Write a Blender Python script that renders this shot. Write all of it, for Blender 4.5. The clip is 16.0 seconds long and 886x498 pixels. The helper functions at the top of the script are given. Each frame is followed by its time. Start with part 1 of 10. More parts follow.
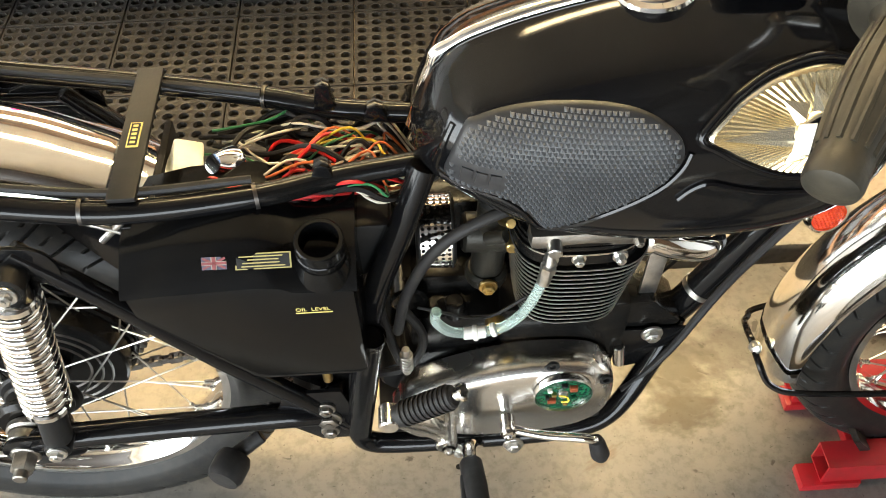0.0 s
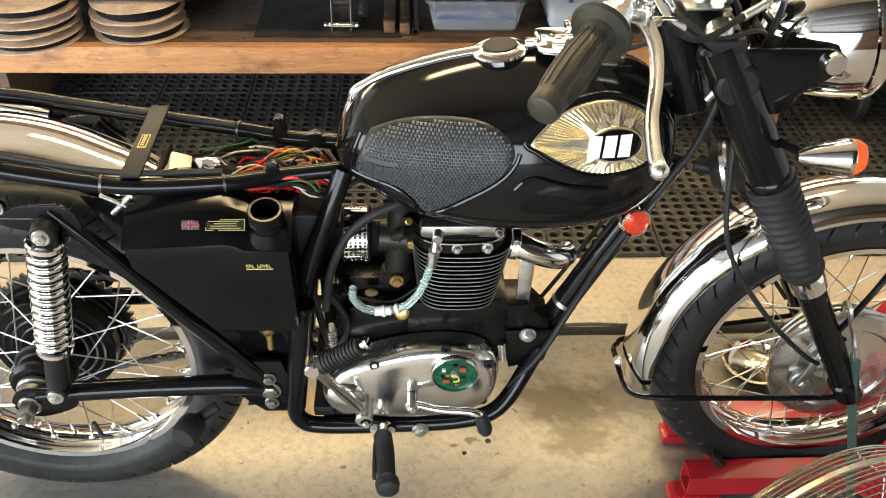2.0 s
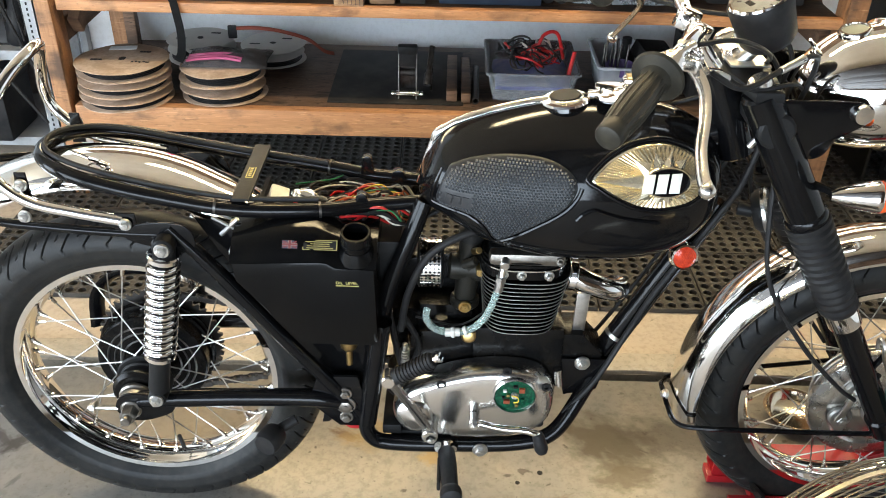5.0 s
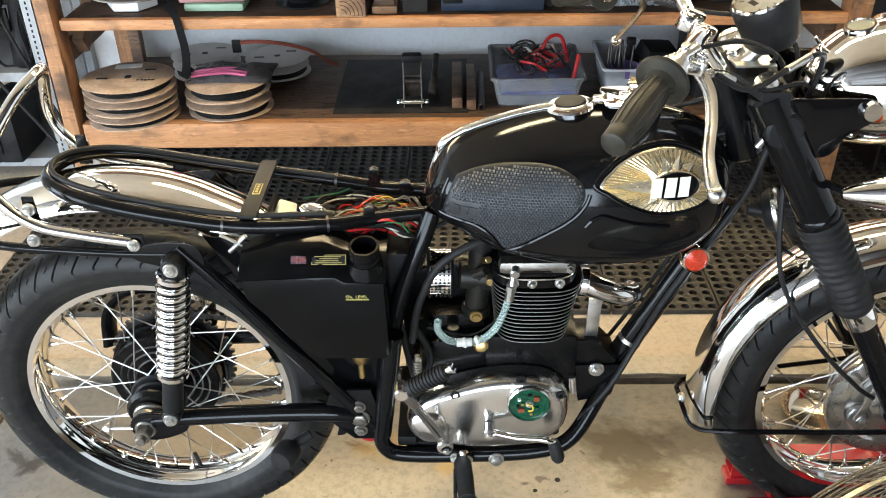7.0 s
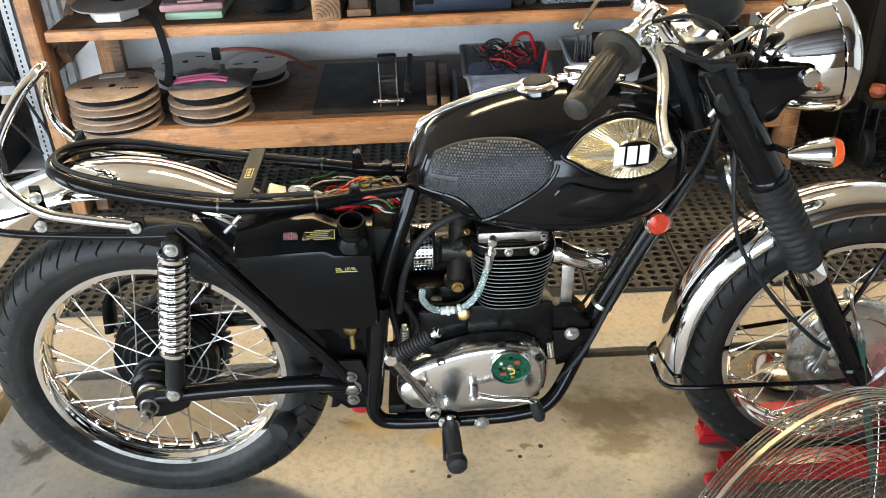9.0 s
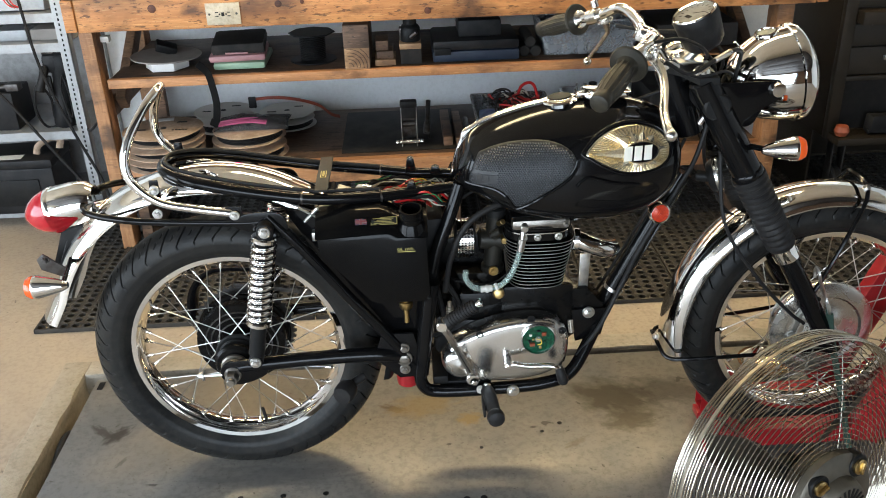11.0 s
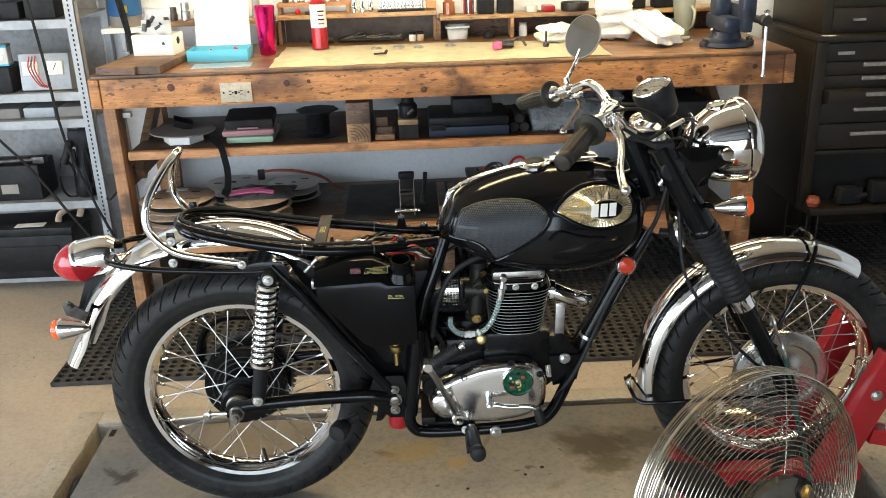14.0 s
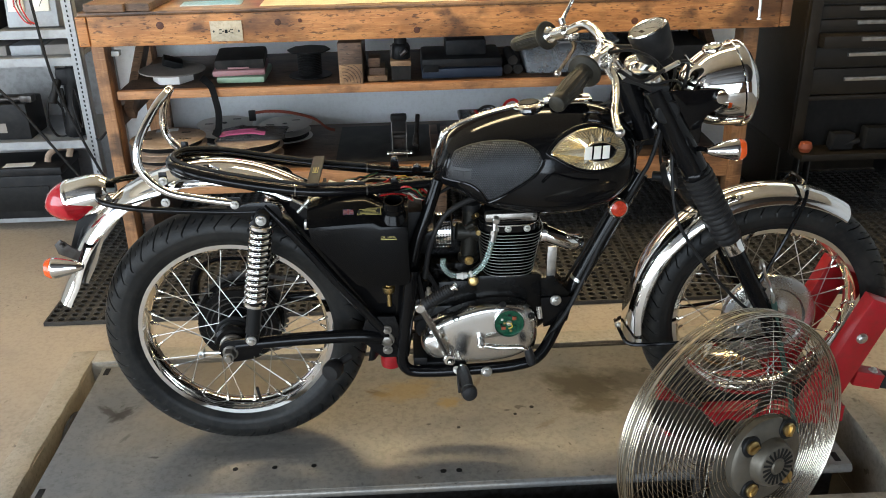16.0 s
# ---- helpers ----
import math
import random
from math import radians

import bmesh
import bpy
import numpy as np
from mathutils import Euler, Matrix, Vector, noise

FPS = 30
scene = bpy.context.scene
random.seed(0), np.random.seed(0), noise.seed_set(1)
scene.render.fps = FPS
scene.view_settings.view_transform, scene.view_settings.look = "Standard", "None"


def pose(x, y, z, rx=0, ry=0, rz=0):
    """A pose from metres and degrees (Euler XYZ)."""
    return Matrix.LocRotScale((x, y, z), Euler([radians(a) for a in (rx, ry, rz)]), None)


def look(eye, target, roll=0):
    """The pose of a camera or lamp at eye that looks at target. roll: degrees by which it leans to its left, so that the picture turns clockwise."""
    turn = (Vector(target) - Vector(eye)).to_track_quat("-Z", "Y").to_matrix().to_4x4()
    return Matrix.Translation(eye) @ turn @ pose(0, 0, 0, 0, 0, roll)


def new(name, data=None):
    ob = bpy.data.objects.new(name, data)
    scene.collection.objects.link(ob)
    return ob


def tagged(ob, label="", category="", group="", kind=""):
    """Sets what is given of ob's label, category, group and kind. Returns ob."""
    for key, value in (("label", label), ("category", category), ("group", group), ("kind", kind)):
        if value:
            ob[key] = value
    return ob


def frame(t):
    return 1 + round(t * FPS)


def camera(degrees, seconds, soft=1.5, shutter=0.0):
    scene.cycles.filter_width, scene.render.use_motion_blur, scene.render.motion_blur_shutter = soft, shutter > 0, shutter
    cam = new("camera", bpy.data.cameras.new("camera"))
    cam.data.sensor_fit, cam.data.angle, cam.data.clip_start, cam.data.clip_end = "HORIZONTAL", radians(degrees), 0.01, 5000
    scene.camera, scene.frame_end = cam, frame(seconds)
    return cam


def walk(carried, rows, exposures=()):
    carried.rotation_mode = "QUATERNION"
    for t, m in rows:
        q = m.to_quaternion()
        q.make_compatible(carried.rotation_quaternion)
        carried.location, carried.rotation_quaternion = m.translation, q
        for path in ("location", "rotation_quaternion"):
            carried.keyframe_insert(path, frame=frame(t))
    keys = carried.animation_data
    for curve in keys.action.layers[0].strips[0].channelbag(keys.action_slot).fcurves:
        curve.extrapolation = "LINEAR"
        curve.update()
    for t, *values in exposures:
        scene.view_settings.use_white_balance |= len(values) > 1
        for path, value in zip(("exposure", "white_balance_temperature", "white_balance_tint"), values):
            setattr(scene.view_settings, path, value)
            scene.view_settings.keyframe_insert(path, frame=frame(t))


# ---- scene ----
cam = camera(53.37, 16.0, soft=0.97)
PATH = [
    (0, (-0.1787, -0.6837, 1.3416), (-0.1250, 0.2848, 0.1974), -0.69),
    (0.5, (-0.1255, -0.8115, 1.3571), (-0.0773, 0.2443, 0.2927), -0.95),
    (1, (-0.1628, -0.9056, 1.3735), (-0.0736, 0.2007, 0.3645), -0.13),
    (1.5, (-0.1694, -1.0157, 1.3914), (-0.0523, 0.1279, 0.4278), 1.13),
    (2, (-0.0772, -1.1171, 1.4037), (-0.0117, 0.0690, 0.4878), 1.55),
    (2.5, (-0.0580, -1.2051, 1.4151), (-0.0381, 0.0178, 0.5467), 1.27),
    (3, (-0.0963, -1.2665, 1.4272), (-0.0940, -0.0074, 0.6120), 1.62),
    (3.5, (-0.1228, -1.3020, 1.4287), (-0.1213, -0.0308, 0.6324), 2.49),
    (4, (-0.1311, -1.3081, 1.4261), (-0.1289, -0.0366, 0.6303), 2.20),
    (6.5, (-0.1211, -1.2645, 1.4153), (-0.1393, -0.0029, 0.6040), -0.09),
    (7, (-0.1238, -1.2825, 1.4249), (-0.1463, -0.0107, 0.6299), -0.88),
    (7.5, (-0.1354, -1.2782, 1.4186), (-0.1576, -0.0030, 0.6291), -1.82),
    (8, (-0.1428, -1.2677, 1.4151), (-0.1443, 0.0009, 0.6147), -2.55),
    (8.2, (-0.1260, -1.2825, 1.4164), (-0.1241, -0.0159, 0.6128), -2.83),
    (10.3, (-0.1721, -1.6949, 1.4495), (-0.1358, -0.3635, 0.7596), -1.00),
    (10.5, (-0.1992, -1.7365, 1.4543), (-0.1653, -0.3998, 0.7745), -1.22),
    (11, (-0.2599, -1.7703, 1.4343), (-0.2138, -0.4288, 0.7647), -1.95),
    (11.5, (-0.2346, -1.8549, 1.4385), (-0.1863, -0.4988, 0.7993), -1.56),
    (12, (-0.2065, -1.9125, 1.4360), (-0.1763, -0.5409, 0.8296), -0.93),
    (12.5, (-0.2253, -1.9671, 1.4424), (-0.1873, -0.5921, 0.8443), -0.54),
    (13, (-0.2206, -1.9985, 1.4490), (-0.1736, -0.6119, 0.8789), -1.00),
    (13.5, (-0.2229, -1.9918, 1.4491), (-0.1780, -0.5937, 0.9076), -1.55),
    (14, (-0.2220, -1.9817, 1.4474), (-0.1818, -0.5832, 0.9065), -1.88),
    (14.5, (-0.2303, -1.9950, 1.4440), (-0.1985, -0.6122, 0.8635), -1.74),
    (15, (-0.2303, -1.9993, 1.4445), (-0.1886, -0.6317, 0.8296), -1.43),
    (15.5, (-0.2289, -2.0000, 1.4441), (-0.1758, -0.6352, 0.8241), -1.29),
    (16, (-0.2275, -1.9889, 1.4421), (-0.1752, -0.6274, 0.8147), -1.27),
]
walk(cam, [(t, look(eye, target, roll)) for t, eye, target, roll in PATH], [(0, 0.71, 6500, 10), (1.5, 0.52, 6400, 10), (2.5, 0.36, 6100, 10), (4.0, 0.21, 5900, 10), (6.5, 0.26, 5850, 10), (8.0, 0.26, 5850, 10), (10.5, -0.08, 5900, 10), (11.0, -0.26, 5900, 10), (11.5, -0.18, 5950, 10), (12.0, -0.18, 5950, 10), (13.0, -0.16, 5900, 10), (14.0, -0.41, 5900, 10), (14.5, -0.4, 5900, 10), (15.0, -0.54, 5900, 10), (16.0, -0.5, 5900, 10)])

# ---------------------------------------------------------------- light
world = bpy.data.worlds.new("sky")
scene.world = world
world.use_nodes = True
wn = world.node_tree
sky = wn.nodes.new("ShaderNodeTexSky")
sky.sky_type = "NISHITA"
sky.sun_disc = False
sky.sun_elevation, sky.sun_rotation = radians(56), radians(7)
wn.nodes["Background"].inputs["Strength"].default_value = 0.12
wn.links.new(sky.outputs["Color"], wn.nodes["Background"].inputs["Color"])

sun = new("sun", bpy.data.lights.new("sun", "SUN"))
sun.data.energy, sun.data.angle, sun.data.color = 4.0, radians(0.5), (1.0, 0.94, 0.84)
sun.matrix_world = look((-2.0, 11.0, 12.0), (-3.0, 3.0, 0))

# daylight standing in the open roller door in the west wall
door_light = new("door_daylight", bpy.data.lights.new("door_daylight", "AREA"))
door_light.data.shape, door_light.data.size, door_light.data.size_y = "RECTANGLE", 3.3, 2.1
door_light.data.energy, door_light.data.color = 185.0, (0.925, 0.985, 1.0)
door_light.matrix_world = look((-3.95, -1.75, 1.15), (0.0, 0.0, 0.8))
# and in the open garage door behind the camera
south_light = new("door_daylight", bpy.data.lights.new("door_daylight", "AREA"))
south_light.data.shape, south_light.data.size, south_light.data.size_y = "RECTANGLE", 4.7, 2.1
south_light.data.energy, south_light.data.color = 275.0, (0.88, 0.96, 1.0)
south_light.matrix_world = look((-1.45, -4.9, 1.15), (-1.0, 0.0, 0.9))
# the warm tubes: two over the bench, one over the lift
TUBES = ((-0.80, 1.30, 1.56, 9.0), (0.80, 1.30, 1.56, 8.0), (0.10, 0.72, 2.34, 24.0))
for lamp_x, lamp_y, lamp_z, watts in TUBES:
    shop_light = new("tube_light", bpy.data.lights.new("tube_light", "AREA"))
    shop_light.data.shape, shop_light.data.size, shop_light.data.size_y = "RECTANGLE", 1.44, 0.14
    shop_light.data.energy, shop_light.data.color = watts, (1.0, 0.73, 0.36)
    shop_light.matrix_world = look((lamp_x, lamp_y, lamp_z - 0.03), (lamp_x, lamp_y - 0.06, 0.0))

# ---------------------------------------------------------------- materials
MATS = {}


def mat(name, colour, rough=0.5, metal=0.0, second=None, scale=20.0, mix=0.5, bump=0.0, bump_scale=200.0,
        coat=0.0, fine=None, fine_scale=150.0, fine_mix=0.3, stretch=(1, 1, 1), rough_var=0.0, random_value=0.0,
        transmission=0.0, alpha=1.0, ior=1.45, emit=0.0):
    """A surface with variation at two scales: broad patches of a second colour and fine grain, with relief."""
    m = bpy.data.materials.new(name)
    m.use_nodes = True
    nt = m.node_tree
    n, ln = nt.nodes, nt.links
    p = n["Principled BSDF"]
    p.inputs["Roughness"].default_value = rough
    p.inputs["Metallic"].default_value = metal
    p.inputs["Coat Weight"].default_value = coat
    p.inputs["Coat Roughness"].default_value = 0.04
    p.inputs["Transmission Weight"].default_value = transmission
    p.inputs["IOR"].default_value = ior
    p.inputs["Alpha"].default_value = alpha
    tc = n.new("ShaderNodeTexCoord")
    mp = n.new("ShaderNodeMapping")
    mp.inputs["Scale"].default_value = stretch
    ln.new(tc.outputs["Object"], mp.inputs["Vector"])
    col = n.new("ShaderNodeRGB")
    col.outputs[0].default_value = (*colour, 1)
    out = col.outputs[0]

    def blend(a, b, size, amount, detail, lo, hi):
        t = n.new("ShaderNodeTexNoise")
        t.inputs["Scale"].default_value, t.inputs["Detail"].default_value = size, detail
        t.inputs["Roughness"].default_value = 0.6
        ln.new(mp.outputs[0], t.inputs["Vector"])
        r = n.new("ShaderNodeMapRange")
        r.inputs["From Min"].default_value, r.inputs["From Max"].default_value = lo, hi
        r.inputs["To Max"].default_value = amount
        ln.new(t.outputs["Fac"], r.inputs["Value"])
        x = n.new("ShaderNodeMix")
        x.data_type = "RGBA"
        ln.new(r.outputs[0], x.inputs["Factor"])
        ln.new(a, x.inputs["A"])
        x.inputs["B"].default_value = (*b, 1)
        return x.outputs["Result"], r.outputs[0]

    if second:
        out, fac = blend(out, second, scale, mix, 4, 0.42, 0.62)
        if rough_var:
            q = n.new("ShaderNodeMath")
            q.operation = "MULTIPLY_ADD"
            q.inputs[1].default_value, q.inputs[2].default_value = rough_var, rough
            ln.new(fac, q.inputs[0])
            ln.new(q.outputs[0], p.inputs["Roughness"])
    if fine:
        out, _ = blend(out, fine, fine_scale, fine_mix, 3, 0.45, 0.65)
    if random_value:
        oi = n.new("ShaderNodeObjectInfo")
        hs = n.new("ShaderNodeHueSaturation")
        r = n.new("ShaderNodeMapRange")
        r.inputs["To Min"].default_value, r.inputs["To Max"].default_value = 1 - random_value, 1 + random_value
        ln.new(oi.outputs["Random"], r.inputs["Value"])
        ln.new(r.outputs[0], hs.inputs["Value"])
        ln.new(out, hs.inputs["Color"])
        out = hs.outputs[0]
    ln.new(out, p.inputs["Base Color"])
    if emit:
        ln.new(out, p.inputs["Emission Color"])
        p.inputs["Emission Strength"].default_value = emit
    if bump:
        t = n.new("ShaderNodeTexNoise")
        t.inputs["Scale"].default_value, t.inputs["Detail"].default_value = bump_scale, 5
        ln.new(mp.outputs[0], t.inputs["Vector"])
        b = n.new("ShaderNodeBump")
        b.inputs["Strength"].default_value, b.inputs["Distance"].default_value = bump, 0.002
        ln.new(t.outputs["Fac"], b.inputs["Height"])
        ln.new(b.outputs[0], p.inputs["Normal"])
    MATS[name] = m
    return m


def wood_mat(name, light, dark, stain, grain=(1.2, 14, 14), rough=0.55, gouge=0.6):
    """Timber: long grain, broad tone changes, dark gouges and oil stains."""
    m = mat(name, light, rough, second=dark, scale=2.6, mix=0.9, fine=dark, fine_scale=9.0, fine_mix=0.8,
            stretch=grain, bump=0.25, bump_scale=9.0)
    nt = m.node_tree
    n, ln = nt.nodes, nt.links
    p = n["Principled BSDF"]
    base = p.inputs["Base Color"].links[0].from_socket
    tc = next(x for x in n if x.type == "TEX_COORD")
    pale = tuple(min(0.8, c * 1.5 + 0.05) for c in light)
    for size, stretch, lo, hi, amount, tone in ((70, (0.25, 5, 5), 0.60, 0.68, 0.55, pale), (2.6, (1, 1.6, 1.6), 0.52, 0.66, 0.85, stain), (8, (1, 3.0, 1.6), 0.54, 0.70, 0.9, stain), (32, (1, 3.2, 3.2), 0.60, 0.66, gouge * 1.3, stain), (110, (0.35, 2.2, 2.2), 0.62, 0.67, gouge, stain)):
        mp = n.new("ShaderNodeMapping")
        mp.inputs["Scale"].default_value = stretch
        ln.new(tc.outputs["Object"], mp.inputs["Vector"])
        t = n.new("ShaderNodeTexNoise")
        t.inputs["Scale"].default_value, t.inputs["Detail"].default_value = size, 6
        ln.new(mp.outputs[0], t.inputs["Vector"])
        r = n.new("ShaderNodeMapRange")
        r.inputs["From Min"].default_value, r.inputs["From Max"].default_value = lo, hi
        r.inputs["To Max"].default_value = min(1.0, amount)
        ln.new(t.outputs["Fac"], r.inputs["Value"])
        x = n.new("ShaderNodeMix")
        x.data_type = "RGBA"
        ln.new(r.outputs[0], x.inputs["Factor"])
        ln.new(base, x.inputs["A"])
        x.inputs["B"].default_value = (*tone, 1)
        base = x.outputs["Result"]
    ln.new(base, p.inputs["Base Color"])
    return m


BLACK = mat("black_gloss_paint", (0.003, 0.003, 0.0034), 0.09, coat=0.0, second=(0.007, 0.0065, 0.006), scale=14, bump=0.02, bump_scale=60)
FRAME = mat("black_enamel", (0.0035, 0.0035, 0.004), 0.13, second=(0.007, 0.0066, 0.006), scale=30, mix=0.6, bump=0.05, bump_scale=120)
TANKBLACK = mat("black_stove_enamel", (0.0028, 0.0028, 0.003), 0.14, second=(0.005, 0.0047, 0.0042), scale=22, mix=0.6, bump=0.03, bump_scale=90)
TANKBLACK.node_tree.nodes["Principled BSDF"].inputs["Specular IOR Level"].default_value = 0.18
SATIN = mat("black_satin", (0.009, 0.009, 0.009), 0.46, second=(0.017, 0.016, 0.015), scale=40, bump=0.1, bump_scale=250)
CHROME = mat("chrome", (0.86, 0.85, 0.83), 0.045, 1.0, second=(0.74, 0.72, 0.69), scale=9, mix=0.5, rough_var=0.06)
POLISHED = mat("polished_aluminium", (0.80, 0.785, 0.75), 0.19, 1.0, second=(0.62, 0.60, 0.56), scale=14, mix=0.7, rough_var=0.12, bump=0.035, bump_scale=140)
CARB = mat("dull_pot_metal", (0.026, 0.024, 0.019), 0.4, 0.5, second=(0.014, 0.013, 0.010), scale=40, mix=0.7, bump=0.2, bump_scale=300)
BRONZED = mat("warm_stainless", (0.66, 0.58, 0.44), 0.16, 1.0, second=(0.50, 0.42, 0.30), scale=14, mix=0.7)
GREENWEB = mat("green_webbing", (0.030, 0.062, 0.045), 0.8, 0.0, second=(0.020, 0.042, 0.030), scale=120, mix=0.8, bump=0.3, bump_scale=600)
PITSHADE = mat("shaded_pit_concrete", (0.040, 0.034, 0.027), 0.7, second=(0.075, 0.062, 0.048), scale=9, mix=0.6, bump=0.3, bump_scale=60)
RACKBACK = mat("stained_board", (0.17, 0.135, 0.105), 0.75, second=(0.10, 0.078, 0.06), scale=7, mix=0.7, fine=(0.05, 0.04, 0.03), fine_scale=30, fine_mix=0.3, bump=0.15, bump_scale=120)
AMBERGLASS = mat("amber_fluid", (0.30, 0.10, 0.035), 0.12, second=(0.20, 0.06, 0.02), scale=30, mix=0.5, coat=0.5)
FADEDBLUE = mat("faded_blue_print", (0.045, 0.045, 0.075), 0.5, second=(0.03, 0.03, 0.05), scale=60)
FADEDRED = mat("faded_red_print", (0.16, 0.03, 0.032), 0.5, second=(0.11, 0.02, 0.022), scale=60)
DULLPRINT = mat("dull_pale_print", (0.22, 0.20, 0.17), 0.5, second=(0.15, 0.135, 0.11), scale=60)
DULLYELLOW = mat("dull_yellow_print", (0.30, 0.25, 0.08), 0.5, second=(0.20, 0.16, 0.05), scale=60)
BUFFED = mat("buffed_aluminium", (0.60, 0.585, 0.55), 0.24, 1.0, second=(0.46, 0.45, 0.42), scale=22, mix=0.6, rough_var=0.08, bump=0.04, bump_scale=180)
CAST = mat("cast_aluminium", (0.45, 0.44, 0.42), 0.45, 1.0, second=(0.28, 0.27, 0.25), scale=35, mix=0.7, bump=0.25, bump_scale=400)
ZINC = mat("zinc_plated_steel", (0.66, 0.65, 0.62), 0.3, 1.0, second=(0.42, 0.40, 0.37), scale=60, mix=0.6)
BRASS = mat("brass", (0.55, 0.40, 0.17), 0.3, 1.0, second=(0.42, 0.28, 0.10), scale=80, mix=0.5)
STEELWIRE = mat("steel_wire", (0.26, 0.24, 0.20), 0.25, 1.0, second=(0.10, 0.09, 0.075), scale=30, mix=0.6)
DARKSTEEL = mat("dark_steel", (0.10, 0.095, 0.09), 0.42, 0.9, second=(0.05, 0.04, 0.035), scale=50, mix=0.7)
RUBBER = mat("black_rubber", (0.014, 0.013, 0.013), 0.5, second=(0.024, 0.023, 0.021), scale=45, mix=0.6, bump=0.1, bump_scale=300)
GRIP = mat("grip_rubber", (0.022, 0.020, 0.015), 0.42, second=(0.045, 0.039, 0.028), scale=30, mix=0.7, bump=0.12, bump_scale=300)
TYRE = mat("tyre_rubber", (0.010, 0.010, 0.010), 0.40, second=(0.022, 0.021, 0.019), scale=9, mix=0.7, fine=(0.036, 0.032, 0.026), fine_scale=60, fine_mix=0.3, bump=0.12, bump_scale=260)
PAD = mat("knee_pad_rubber", (0.010, 0.010, 0.011), 0.4, second=(0.016, 0.016, 0.017), scale=30, mix=0.7, fine=(0.03, 0.03, 0.03), fine_scale=140, fine_mix=0.3)
MATRUB = mat("mat_rubber", (0.032, 0.030, 0.028), 0.38, second=(0.062, 0.056, 0.047), scale=6, mix=0.6, fine=(0.07, 0.06, 0.05), fine_scale=60, fine_mix=0.3, bump=0.1, bump_scale=200, random_value=0.15)
HOSE = mat("clear_hose", (0.72, 0.86, 0.80), 0.12, transmission=0.75, second=(0.55, 0.74, 0.66), scale=30, ior=1.4)
MIRRORGLASS = mat("mirror_glass", (0.42, 0.40, 0.37), 0.03, 1.0, second=(0.36, 0.34, 0.31), scale=20)
GLASS = mat("clear_glass", (0.97, 0.97, 0.96), 0.02, transmission=1.0, ior=1.45)
CRANKBLACK = mat("crankcase_black", (0.004, 0.004, 0.004), 0.22, second=(0.009, 0.0075, 0.006), scale=25, mix=0.6, bump=0.1, bump_scale=150)
COPPER = mat("copper_part", (0.28, 0.07, 0.03), 0.35, 0.4, second=(0.2, 0.05, 0.02), scale=90)
GREYTUB = mat("grey_clear_tub", (0.62, 0.64, 0.66), 0.22, transmission=0.7, second=(0.50, 0.52, 0.54), scale=20, ior=1.2)
CLEARTUB = mat("clear_tub", (0.92, 0.94, 0.95), 0.16, transmission=0.82, second=(0.84, 0.87, 0.90), scale=20, ior=1.2)
LILACBAG = mat("lilac_bag", (0.30, 0.34, 0.62), 0.3, second=(0.52, 0.54, 0.72), scale=18, mix=0.7)
FROST = mat("clouded_plastic", (0.88, 0.91, 0.95), 0.25, transmission=0.5, second=(0.7, 0.73, 0.75), scale=20, ior=1.3)
AMBER = mat("amber_lens", (0.74, 0.105, 0.012), 0.18, second=(0.60, 0.06, 0.008), scale=60, coat=0.5)
REFLECTOR = mat("reflector_lens", (0.56, 0.050, 0.014), 0.16, second=(0.34, 0.022, 0.010), scale=120, mix=0.8, coat=0.4)
REDLENS = mat("red_lens", (0.42, 0.010, 0.018), 0.14, second=(0.28, 0.006, 0.012), scale=60, coat=0.6)
REDPAINT = mat("red_paint", (0.34, 0.010, 0.016), 0.3, second=(0.27, 0.008, 0.010), scale=10, mix=0.6, fine=(0.12, 0.03, 0.02), fine_scale=50, fine_mix=0.25, coat=0.3)
GREENPCB = mat("green_board", (0.004, 0.035, 0.018), 0.2, second=(0.010, 0.10, 0.045), scale=180, mix=0.7)
GOLD = mat("gilt_relief", (0.80, 0.66, 0.40), 0.22, 0.9, second=(0.86, 0.80, 0.66), scale=12, mix=0.8)
SILVER = mat("ribbed_gilt", (0.78, 0.66, 0.42), 0.26, 0.9, second=(0.62, 0.48, 0.24), scale=14, mix=0.8)
STARGILT = mat("star_gilt", (0.88, 0.82, 0.66), 0.2, 0.9, second=(0.78, 0.68, 0.46), scale=30, mix=0.7)
DIAL = mat("dial_paint", (0.24, 0.235, 0.21), 0.5, second=(0.18, 0.17, 0.15), scale=60)
OUTLET = mat("yellowed_plastic", (0.58, 0.50, 0.36), 0.42, second=(0.44, 0.37, 0.25), scale=40, fine=(0.25, 0.19, 0.12), fine_scale=90)
CREAM = mat("cream_enamel", (0.82, 0.79, 0.70), 0.35, second=(0.72, 0.68, 0.58), scale=40)
YELLOWED = mat("yellow_print", (0.62, 0.52, 0.16), 0.5, second=(0.45, 0.36, 0.10), scale=60)
WIRE_RED = mat("red_wire", (0.55, 0.015, 0.015), 0.35, second=(0.42, 0.01, 0.01), scale=60)
WIRE_WHITE = mat("pale_wire", (0.66, 0.62, 0.52), 0.4, second=(0.5, 0.46, 0.38), scale=60)
WIRE_GREEN = mat("green_wire", (0.03, 0.16, 0.06), 0.4, second=(0.05, 0.2, 0.08), scale=60)
WIRE_YELLOW = mat("yellow_wire", (0.75, 0.52, 0.05), 0.4, second=(0.6, 0.4, 0.04), scale=60)
WIRE_ORANGE = mat("orange_wire", (0.62, 0.16, 0.05), 0.4, second=(0.45, 0.1, 0.03), scale=60)
WHITEPLASTIC = mat("white_plastic", (0.74, 0.72, 0.66), 0.4, second=(0.6, 0.57, 0.5), scale=30)
